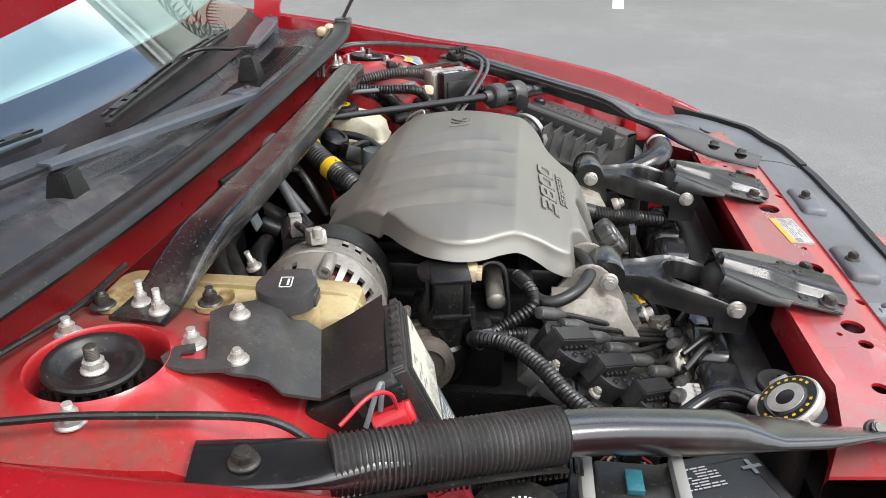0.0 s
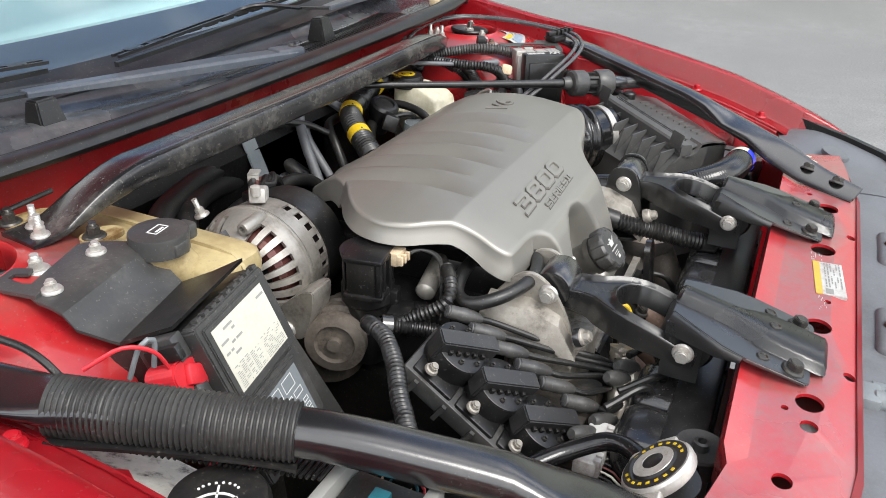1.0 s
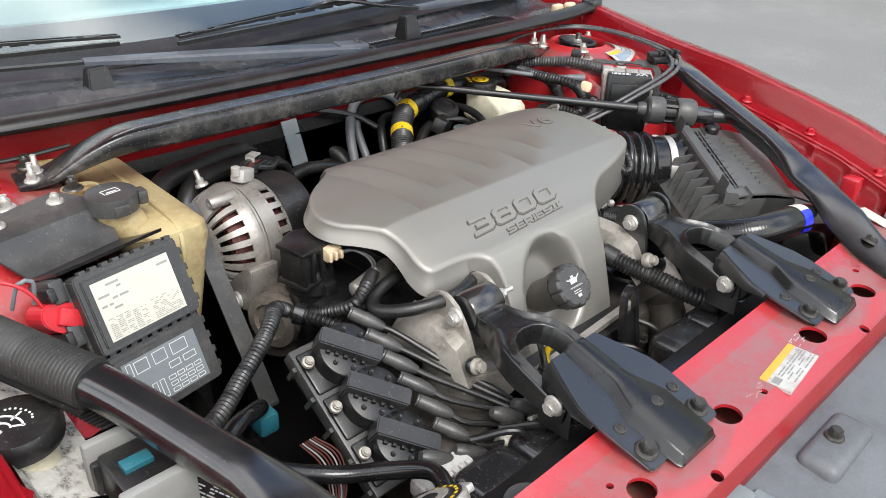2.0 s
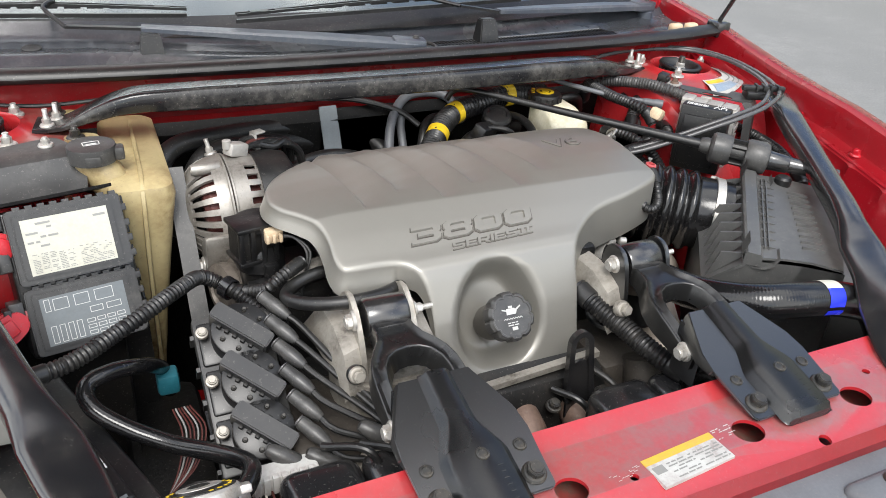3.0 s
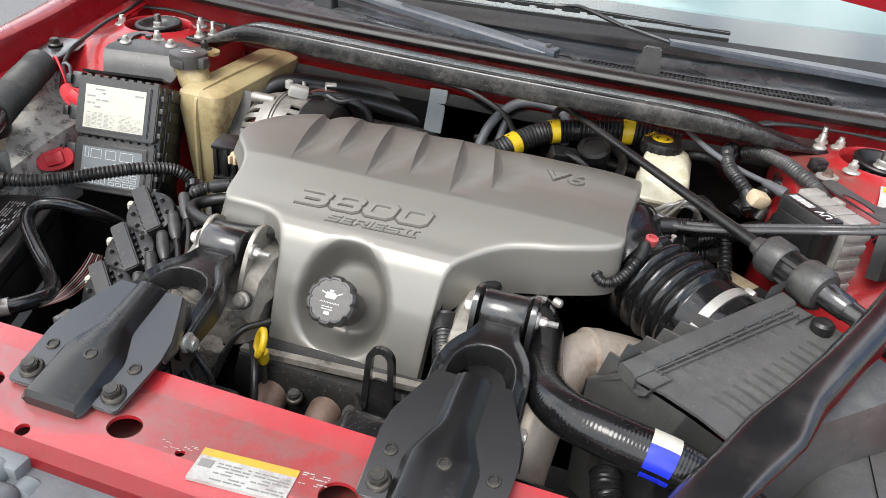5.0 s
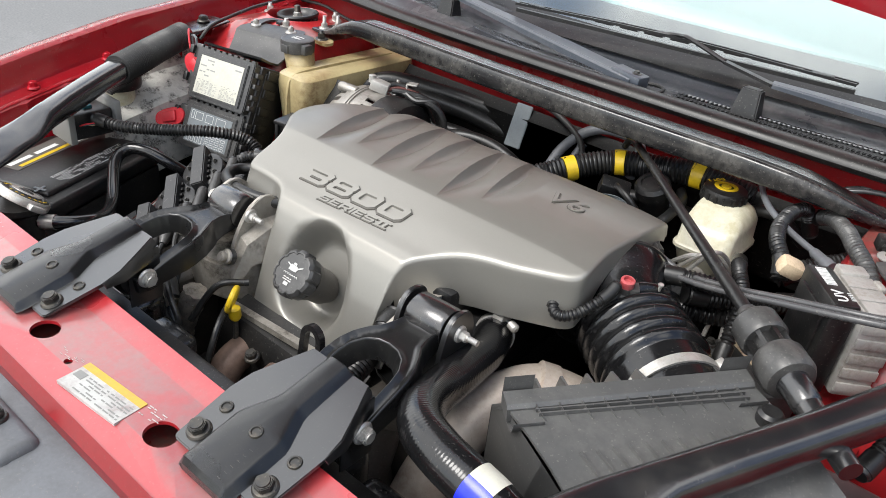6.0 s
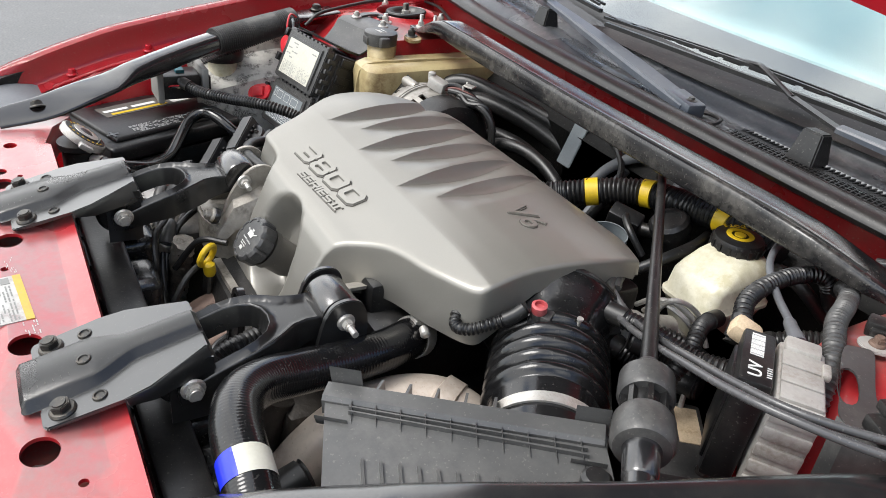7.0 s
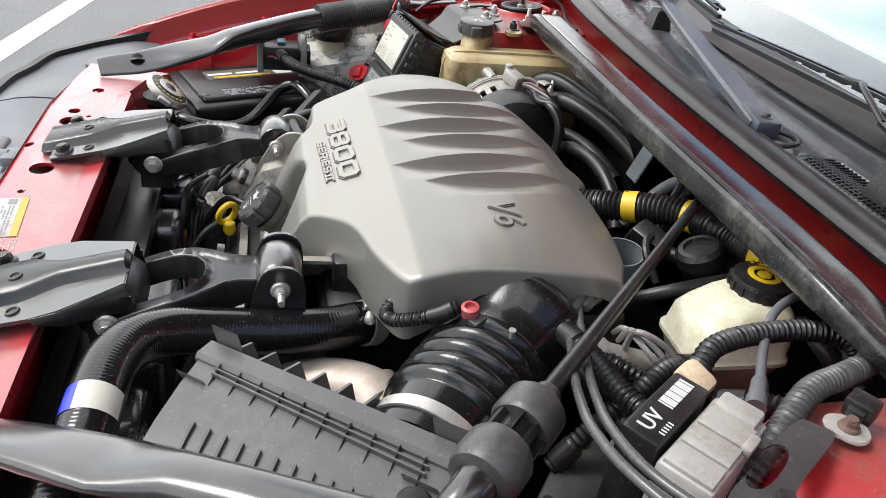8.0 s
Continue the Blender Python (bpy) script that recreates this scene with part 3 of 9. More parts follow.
# cowl: sealing strip, plastic panel, grille, windshield
b = bmesh.new()
sect = [(0.017 * math.cos(a) * 1.15, 0.011 * math.sin(a)) for a in [2 * math.pi * k / 14 for k in range(14)]]
sweep(b, [(x, y, 0.967) for x, y in STRIP], sect)
sweep(b, [(x, y + 0.024, 0.962) for x, y in STRIP], [(0.008 * math.cos(2 * math.pi * k / 8), 0.010 * math.sin(2 * math.pi * k / 8)) for k in range(8)])
part("cowl_seal", b, RUBBER, car, "black rubber cowl sealing strip")


def cowl_z(x, f):
    """Height of the cowl panel: f from 0 at the seal to 1 at the glass."""
    swell = 0.020 * smooth01((-x - 0.10) / 0.35) * smooth01(f / 0.5)
    return swell + lerp_table([(0, 0.950), (0.12, 0.958), (0.3, 0.962), (0.55, 0.955), (0.8, 0.962), (1.0, 0.985)], f)


def glass_y(x):
    return 0.905 + 0.16 * abs(x) ** 2.2


def strip_y(x):
    return lerp_table(STRIP, x) + 0.03


HOLE = (0.13, 0.52)
b = bmesh.new()
xs = [-0.74 + 0.02 * k for k in range(75)]
fsr = [k / 16 for k in range(17)]
vs = [(x, strip_y(x) + (glass_y(x) - strip_y(x)) * f, cowl_z(x, f)) for x in xs for f in fsr]
fs = []
for i in range(len(xs) - 1):
    for k in range(16):
        grille = HOLE[0] < xs[i] < HOLE[1] and 3 <= k <= 9
        if not grille:
            fs.append([i * 17 + k, i * 17 + k + 1, (i + 1) * 17 + k + 1, (i + 1) * 17 + k])
add(b, vs, fs)
bmesh.ops.solidify(b, geom=b.faces[:], thickness=0.003)
part("cowl_panel", b, COWL, car, "weathered black plastic cowl panel")
b = bmesh.new()
for k in range(57):
    x = HOLE[0] + 0.002 + k * 0.0069
    sweep(b, [(x, strip_y(x) + (glass_y(x) - strip_y(x)) * f, cowl_z(x, f) - 0.001) for f in (0.17, 0.3, 0.45, 0.62)], [(-0.001, -0.002), (0.001, -0.002), (0.001, 0.001), (-0.001, 0.001)], step=0.02)
for k in range(10):
    f = 0.20 + k * 0.042
    sweep(b, [(x, strip_y(x) + (glass_y(x) - strip_y(x)) * f, cowl_z(x, f) - 0.001) for x in (0.13, 0.23, 0.33, 0.43, 0.525)], [(-0.001, -0.002), (0.001, -0.002), (0.001, 0.001), (-0.001, 0.001)], step=0.03)
tagged(part("cowl_grille", b, BLACK, car, "fine black mesh of the air intake"), kind="stuff")
# near-black box closes the space under the mesh
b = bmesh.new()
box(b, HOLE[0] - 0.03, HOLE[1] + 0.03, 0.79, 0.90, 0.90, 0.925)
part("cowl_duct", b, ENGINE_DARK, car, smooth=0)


def on_glass(x, s):
    """A point on the windshield, s metres up its slope."""
    bow = 0.10 * abs(x) ** 2.2
    return (x, glass_y(x) - 0.01 + s * 0.86 + bow * s, 0.983 + s * 0.51)


b = bmesh.new()
sheet(b, [[on_glass(x / 60, s / 50) for x in range(-42, 43)] for s in range(46)], 0.005)
ws = part("windshield", b, GLASS, car, "tinted windshield that mirrors the sky")
ws.visible_shadow = False
b = bmesh.new()
sheet(b, [[Vector(on_glass(x / 20, s)) + Vector((0, 0, 0.0022)) for x in range(-14, 15)] for s in (-0.01, 0.012, 0.036)], 0.0015)
part("glass_band", b, BLACK, car, "black border along the foot of the glass")
b = bmesh.new()
sheet(b, [[(x / 10, y + 0.16 * abs(x / 10) ** 2.2, z) for x in range(-7, 8)] for y, z in ((0.925, 0.955), (1.00, 0.965), (1.25, 0.975), (1.36, 0.965), (1.40, 0.80))], 0.01)
part("dashboard", b, DASH, car)
b = bmesh.new()
sheet(b, [[Vector(on_glass(x / 10, s)) + Vector((0, 0.002, -0.016)) for x in range(-7, 8)] for s in (0.122, 0.20, 0.35, 0.50, 0.65, 0.80)], 0.004)
part("sunshade", b, PALE_SHADE, car, "pale sunshade spread behind the windshield")

# hood: raised on its hinges
def hood_point(x, v):
    """v runs from the hinge edge to the front edge."""
    a = radians(66 - 4 * v)
    return (x, 0.930 - v * 1.25 * math.cos(a) + 0.03 * abs(x), 1.176 - 0.115 * abs(x) * (1 - v) + v * 1.25 * math.sin(a))


hood = thing("hood", (0, 0.9, 1.1), "raised red hood above the engine bay", "hood")
b = bmesh.new()
sheet(b, [[hood_point(x / 10 * (1 - 0.08 * v), v) for x in range(-7, 8)] for v in (0, 0.1, 0.25, 0.4, 0.6, 0.8, 1.0)], 0.025)
part("panel", b, RED, hood)
b = bmesh.new()
sheet(b, [[Vector(hood_point(x / 10 * (1 - 0.08 * v), v)) + Vector((0, -0.030, -0.030)) for x in range(-6, 7)] for v in (0.16, 0.25, 0.4, 0.6, 0.8, 0.93)], 0.008)
part("liner", b, LINER, hood, "black felt liner under the hood")
for s in (-1, 1):
    b = bmesh.new()
    m = frame3((s * 0.688, 0.955, 0.0), (0, 1, 0), (0, 0, 1))
    slab(b, rounded([(-0.034, 0.975), (0.030, 0.972), (0.026, 1.02), (0.014, 1.075), (-0.040, 1.110), (-0.080, 1.115), (-0.060, 1.07), (-0.030, 1.03)], 2), -0.004, 0.004, m, 0.001)
    part("hinge", b, RED, hood, "red painted hood hinge")
    b = bmesh.new()
    p, q = Vector((s * 0.735, 0.79, 0.985)), Vector((s * 0.72, 0.56, 1.40))
    tube(b, [p, p.lerp(q, 0.5), q], 0.0045, n=10)
    tube(b, [p.lerp(q, 0.45), p.lerp(q, 0.7), q], 0.009, n=12)
    box(b, s * 0.735 - 0.016, s * 0.735 + 0.016, 0.772, 0.808, 0.955, 0.985, None, 0.004)
    part("gas_spring", b, BLACK_STEEL, hood)

# radiator support rail across the front, with its round openings
RAIL_Z = 0.815
HOLES = [(-0.255, -0.020, 0.0130), (-0.106, -0.022, 0.0140), (0.097, -0.021, 0.0150), (0.244, -0.022, 0.0150), (-0.376, -0.004, 0.0085), (0.376, -0.004, 0.0085),
         (-0.273, 0.001, 0.0034), (-0.292, -0.021, 0.0080), (0.018, -0.030, 0.004), (0.290, 0.004, 0.004), (-0.045, -0.030, 0.004), (-0.185, -0.055, 0.006), (0.165, -0.055, 0.006)]


def rail_top(x, y):
    """Height of the rail: flat, a little lower in front, with a band that rises to the rear edge."""
    rise = 0.26 * min(0.022, max(0.0, y - 0.025)) if abs(x) < 0.37 else -0.30 * max(0.0, y - 0.045)
    return RAIL_Z - 0.25 * max(0, -0.035 - y) - 0.004 * max(0, abs(x) - 0.3) + rise




def inside(p, poly):
    x, y = p
    hit = False
    for (x0, y0), (x1, y1) in zip(poly, poly[1:] + poly[:1]):
        if (y0 > y) != (y1 > y) and x < (x1 - x0) * (y - y0) / (y1 - y0) + x0:
            hit = not hit
    return hit


def circle(x, y, r, n=20, stretch=1.0):
    return [(x + r * stretch * math.cos(2 * math.pi * k / n), y + r * math.sin(2 * math.pi * k / n)) for k in range(n)]


def meshed(outline, holes=(), extra=()):
    """Triangles that fill an outline round its holes: points, faces and the rims as lists of indices."""
    loops = [list(outline)] + [list(h) for h in holes]
    pts, edges = [], []
    for loop in loops:
        o = len(pts)
        pts += [Vector(p) for p in loop]
        edges += [(o + i, o + (i + 1) % len(loop)) for i in range(len(loop))]
    pts += [Vector(p) for p in extra]
    out, _, faces, orig, _, _ = delaunay_2d_cdt(pts, edges, [], 0, 1e-6)
    index = {}
    for i, olds in enumerate(orig):
        for q in olds:
            index[q] = i
    keep = []
    for f in faces:
        c = sum((out[i] for i in f), Vector((0, 0))) / len(f)
        if inside(c, loops[0]) and not any(inside(c, h) for h in loops[1:]):
            keep.append(list(f))
    rims, o = [], 0
    for loop in loops:
        rims.append([index[o + i] for i in range(len(loop))])
        o += len(loop)
    return out, keep, rims


def cut_plate(bm, outline, holes, top, thick, m=None, extra=()):
    """A plate with openings; top(x, y) is its height."""
    pts, faces, rims = meshed(outline, holes, extra)
    n = len(pts)
    vs = [(p.x, p.y, top(p.x, p.y)) for p in pts] + [(p.x, p.y, top(p.x, p.y) - thick) for p in pts]
    fs = faces + [[n + i for i in f][::-1] for f in faces]
    for rim in rims:
        fs += [[rim[i], rim[(i + 1) % len(rim)], n + rim[(i + 1) % len(rim)], n + rim[i]] for i in range(len(rim))]
    add(bm, vs, fs, m)
    return bm


rail = thing("radiator_support", (0, 0, 0.70), "worn red radiator support rail with round openings, scuffed", "support rail")
edge_front = [(-0.50, -0.035), (-0.45, -0.045), (-0.33, -0.062), (0.33, -0.062), (0.45, -0.045), (0.50, -0.035)]
edge_rear = [(0.50, 0.105), (0.44, 0.080), (0.372, 0.047), (0.362, 0.047), (0.20, 0.047), (0.0, 0.047), (-0.20, 0.047), (-0.355, 0.046), (-0.375, 0.040), (-0.44, 0.055), (-0.50, 0.085)]
b = bmesh.new()
cut_plate(b, edge_front + edge_rear, [circle(x, y, r, 24, 1.12) for x, y, r in HOLES], rail_top, 0.004, extra=[(-0.36 + 0.04 * k, y) for k in range(19) for y in (0.024, 0.026)])
part("top_plate", b, RED_RAIL, rail, smooth=25)
b = bmesh.new()
sheet(b, [[(x, y + o, RAIL_Z - d - 0.004) for x, y in edge_front] for o, d in ((0.0, 0.0), (-0.008, 0.012), (-0.010, 0.05), (0.002, 0.14))])
bmesh.ops.solidify(b, geom=b.faces[:], thickness=0.003)
part("front_flange", b, RED_RAIL, rail, smooth=30)
b = bmesh.new()
sheet(b, [[(x, y + o, rail_top(x, y) - d - 0.004) for x, y in edge_rear] for o, d in ((0.0, 0.0), (0.003, 0.006), (0.003, 0.04))])
bmesh.ops.solidify(b, geom=b.faces[:], thickness=0.003)
part("rear_flange", b, RED_RAIL, rail, smooth=30)
part("inner_sheet", box(bmesh.new(), -0.43, 0.43, -0.052, 0.046, RAIL_Z - 0.032, RAIL_Z - 0.029), RED_DUSTY, rail, smooth=0)
b = bmesh.new()
box(b, -0.44, 0.44, -0.05, 0.05, 0.66, 0.70)
part("lower_shelf", b, ENGINE_DARK, rail, smooth=0)
for i, (x, y, r) in enumerate(HOLES[:4]):
    bm = bmesh.new()
    lathe(bm, [(0.010, 0), (0.010, 0.003), (0.005, 0.004)], Matrix.Translation((x - 0.004, y - 0.006, RAIL_Z - 0.029)), n=12)
    part("plug", bm, ZINC, rail)

# the caution label on the rail
lab = thing("caution_label", (0.02, -0.03, RAIL_Z), "grey caution label with a yellow band on the red rail", "label")
b = bmesh.new()
lm = pose(0.014, -0.013, RAIL_Z, 0, 0, 5)
slab(b, [(-0.043, -0.034), (0.043, -0.034), (0.043, -0.0078), (-0.043, -0.0078)], -0.003, 0.0008, lm)
part("sheet", b, FADED, lab, smooth=0)
b = bmesh.new()
slab(b, [(-0.0432, -0.0078), (0.0432, -0.0078), (0.0432, 0.0), (-0.0432, 0.0)], -0.003, 0.0010, lm)
part("yellow_band", b, FADED_YELLOW, lab, smooth=0)
b = bmesh.new()
plain_bars(b, -0.024, 0.006, -0.031, -0.0105, 6, 3, lm @ pose(0, 0, 0.0008))
plain_bars(b, 0.009, 0.041, -0.031, -0.0105, 6, 3, lm @ pose(0, 0, 0.0008))
slab(b, [(-0.040, -0.020), (-0.028, -0.020), (-0.028, -0.0115), (-0.040, -0.0115)], 0, 0.0012, lm)
part("print", b, INK, lab, smooth=0)
for seed, x0, x1, y0, y1 in ((41, -0.082, -0.046, -0.010, -0.001), (42, 0.046, 0.070, -0.012, 0.002)):
    b = bmesh.new()
    plain_bars(b, x0, x1, y0, y1, 6, seed, lm @ pose(0, 0, 0.0002), 0.0003, 0.35)
    tagged(part("scratches", b, FADED, rail, "bare pale scratches in the paint", smooth=0), kind="stuff")

# ---- across the car park, seen in the windshield ----
house = thing("building", (11.5, 2.0, 0.0), "long pale grey-green building with a white-edged roof", "building")
b = box(bmesh.new(), 10.6, 14.0, -9.0, 14.0, 0.0, 6.3)
part("wall", b, RENDER, house)
b = box(bmesh.new(), 10.45, 14.1, -9.2, 14.2, 6.30, 6.46, None, 0.02)
part("roof", b, COVER_DARK, house)
for h in (5.90, 6.14):
    b = box(bmesh.new(), 10.48, 10.60, -9.1, 14.1, h, h + 0.09, None, 0.01)
    part("fascia_board", b, LINE, house, "white fascia board")
rng = random.Random(8)
palm = thing("palm_tree", (9.3, 1.3, 0.0), "palm tree with drooping green fronds", "palm tree")
b = bmesh.new()
tube(b, [(9.3, 1.3, 0.0), (9.32, 1.28, 1.4), (9.28, 1.3, 2.8), (9.3, 1.32, 4.0)], 0.15, n=14, step=0.1, radii=[0.20, 0.16, 0.14, 0.13])
part("trunk", b, RUST, palm, "ringed brown trunk")
for k in range(20):
    turn, lift, reach = radians(18 * k + rng.uniform(-8, 8)), rng.uniform(0.1, 1.1), rng.uniform(1.3, 1.8)
    way, side = Vector((math.cos(turn), math.sin(turn), 0)), Vector((-math.sin(turn), math.cos(turn), 0))
    rib = [Vector((9.3, 1.32, 4.0)) + way * (reach * u) + Vector((0, 0, lift * u * 1.3 - 1.5 * u * u)) for u in [q / 16 for q in range(17)]]
    b = bmesh.new()
    tube(b, rib, 0.012, n=6, step=0.1)
    for q in range(2, 17):
        for sway in (-1, 1):
            tip = rib[q] + side * sway * 0.42 * math.sin(0.3 + 2.6 * q / 17) + way * 0.18 + Vector((0, 0, -0.16 - 0.1 * rng.random()))
            add(b, [rib[q] - way * 0.02, rib[q] + way * 0.03, tip], [[0, 1, 2]])
    part("frond", b, PALM, palm)

# ---- engine cover ----
PROFILE = [(0.222, 0.703), (0.228, 0.715), (0.258, 0.8060), (0.2595, 0.8090), (0.2695, 0.832), (0.278, 0.850), (0.287, 0.862), (0.298, 0.868), (0.311, 0.8735), (0.341, 0.888), (0.3735, 0.9028),
           (0.375, 0.9034), (0.40, 0.9078), (0.43, 0.9115), (0.46, 0.9125), (0.49, 0.911), (0.52, 0.907), (0.545, 0.902), (0.565, 0.895), (0.585, 0.884), (0.60, 0.873), (0.635, 0.847)]
# walls pressed into the crown, each with a low hollow beside it: its crest at the front and rear ends, the depth
FLUTES = [(-0.155, 0.377, -0.190, 0.572, 0.0158), (-0.105, 0.403, -0.140, 0.584, 0.0128), (-0.053, 0.377, -0.088, 0.572, 0.0158), (-0.004, 0.398, -0.040, 0.584, 0.0128), (0.055, 0.379, 0.018, 0.568, 0.0158), (0.101, 0.405, 0.060, 0.582, 0.0132)]
RAMP = 0.038



def cover_z(x, y):
    z = 0.5 * (lerp_table(PROFILE, y - 0.0008) + lerp_table(PROFILE, y + 0.0008))
    if x < -0.17:
        z -= 0.014 * ((-x - 0.17) / 0.10) ** 2
    if x > 0.2:
        z -= 0.006 * ((x - 0.2) / 0.08) ** 2
    for xf, yf, xr, yr, most in FLUTES:
        s = (y - yf) / (yr - yf)
        if 0 < s < 1:
            off = x - (xf + (xr - xf) * s)
            bow = math.sin(math.pi * s)
            wide = 0.0015 + 0.0115 * bow
            if 0 < off < wide + RAMP:
                z -= most * bow * (math.sin(0.5 * math.pi * off / wide) if off < wide else (1 - (off - wide) / RAMP) ** 1.2)
    return z


OUTLINE = rounded([(0.2690, 0.5665), (0.2660, 0.5680), (0.258, 0.572), (0.22, 0.590), (0.15, 0.612), (0.08, 0.622), (0.0, 0.628), (-0.08, 0.632), (-0.126, 0.630), (-0.138, 0.606), (-0.152, 0.580), (-0.167, 0.555), (-0.188, 0.530), (-0.229, 0.503), (-0.254, 0.473), (-0.261, 0.440),
                   (-0.252, 0.412), (-0.231, 0.388), (-0.216, 0.368), (-0.211, 0.345), (-0.213, 0.322), (-0.208, 0.3055), (-0.196, 0.3025), (-0.155, 0.3020), (-0.132, 0.297), (-0.118, 0.281), (-0.1125, 0.262), (-0.1120, 0.232),
                   (-0.108, 0.2275), (-0.05, 0.2275), (0.0, 0.2275), (0.074, 0.2275), (0.079, 0.232), (0.083, 0.262), (0.088, 0.282), (0.104, 0.301), (0.136, 0.3235), (0.168, 0.333), (0.20, 0.338), (0.245, 0.352), (0.266, 0.362),
                   (0.2705, 0.372), (0.268, 0.395), (0.267, 0.42), (0.270, 0.452), (0.273, 0.499), (0.272, 0.545), (0.2712, 0.561), (0.2708, 0.5645)], 3)


def dense(loop, step):
    """A closed loop, resampled at even steps."""
    out = []
    for p, q in zip(loop, loop[1:] + loop[:1]):
        p, q = Vector(p[:2]), Vector(q[:2])
        n = max(1, round((q - p).length / step))
        out += [tuple(p.lerp(q, k / n)) for k in range(n)]
    return out


OUTLINE = dense(OUTLINE, 0.004)


def recess(x, z):
    """How far inside the egg-shaped pocket of the oil filler a spot of the front face lies; 0 at its rim."""
    dz = (z - 0.792) / (0.074 if z > 0.792 else 0.062)
    wide = 0.061 * (1 - 0.12 * max(0, dz))
    return 1 - (abs((x + 0.027) / wide) ** 2.3 + abs(dz) ** 2.3) ** (1 / 2.3)


GLYPHS = {
    "0": (1.25, [(0.22, 0), (1.03, 0), (1.25, 0.20), (1.25, 0.80), (1.03, 1), (0.22, 1), (0, 0.80), (0, 0.20)], [[(0.36, 0.24), (0.30, 0.30), (0.30, 0.70), (0.36, 0.76), (0.89, 0.76), (0.95, 0.70), (0.95, 0.30), (0.89, 0.24)]]),
    "8": (1.25, [(0.22, 0), (1.03, 0), (1.25, 0.16), (1.25, 0.42), (1.17, 0.5), (1.25, 0.58), (1.25, 0.84), (1.03, 1), (0.22, 1), (0, 0.84), (0, 0.58), (0.08, 0.5), (0, 0.42), (0, 0.16)],
          [[(0.36, 0.20), (0.30, 0.25), (0.30, 0.36), (0.36, 0.41), (0.89, 0.41), (0.95, 0.36), (0.95, 0.25), (0.89, 0.20)], [(0.36, 0.59), (0.30, 0.64), (0.30, 0.75), (0.36, 0.80), (0.89, 0.80), (0.95, 0.75), (0.95, 0.64), (0.89, 0.59)]]),
    "3": (1.25, [(0, 0), (1.03, 0), (1.25, 0.16), (1.25, 0.42), (1.17, 0.5), (1.25, 0.58), (1.25, 0.84), (1.03, 1), (0, 1), (0, 0.79), (0.88, 0.79), (0.94, 0.74), (0.94, 0.65), (0.88, 0.60), (0.28, 0.60), (0.28, 0.40), (0.88, 0.40), (0.94, 0.35), (0.94, 0.26), (0.88, 0.21), (0, 0.21)], []),
    "S": (1.2, [(0, 0), (1.05, 0), (1.2, 0.12), (1.2, 0.46), (1.05, 0.60), (0.27, 0.60), (0.27, 0.79), (1.2, 0.79), (1.2, 1), (0.15, 1), (0, 0.88), (0, 0.54), (0.15, 0.40), (0.93, 0.40), (0.93, 0.21), (0, 0.21)], []),
    "E": (1.1, [(0, 0), (1.1, 0), (1.1, 0.21), (0.27, 0.21), (0.27, 0.40), (1.0, 0.40), (1.0, 0.60), (0.27, 0.60), (0.27, 0.79), (1.1, 0.79), (1.1, 1), (0, 1)], []),
    "R": (1.2, [(0, 0), (0.27, 0), (0.27, 0.34), (0.60, 0.34), (0.88, 0), (1.2, 0), (0.92, 0.34), (1.06, 0.36), (1.2, 0.48), (1.2, 0.88), (1.06, 1), (0, 1)], [[(0.27, 0.54), (0.27, 0.79), (0.93, 0.79), (0.93, 0.54)]]),
    "I": (0.28, [(0, 0), (0.28, 0), (0.28, 1), (0, 1)], []),
    # the two of the series, its strokes joined by bars above and below
    "=": (1.5, [(0, 0), (1.5, 0), (1.5, 0.16), (1.2, 0.16), (1.2, 0.84), (1.5, 0.84), (1.5, 1), (0, 1), (0, 0.84), (0.30, 0.84), (0.30, 0.16), (0, 0.16)], [[(0.60, 0.16), (0.60, 0.84), (0.90, 0.84), (0.90, 0.16)]]),
}


def on_wall(x, y):
    """Whether a spot of the crown lies on the wall of a flute, which has rows of its own."""
    for xf, yf, xr, yr, most in FLUTES:
        s = (y - yf) / (yr - yf)
        if 0 < s < 1 and -0.0035 < x - (xf + (xr - xf) * s) < 0.0030 + 0.0115 * math.sin(math.pi * s):
            return True
    return False


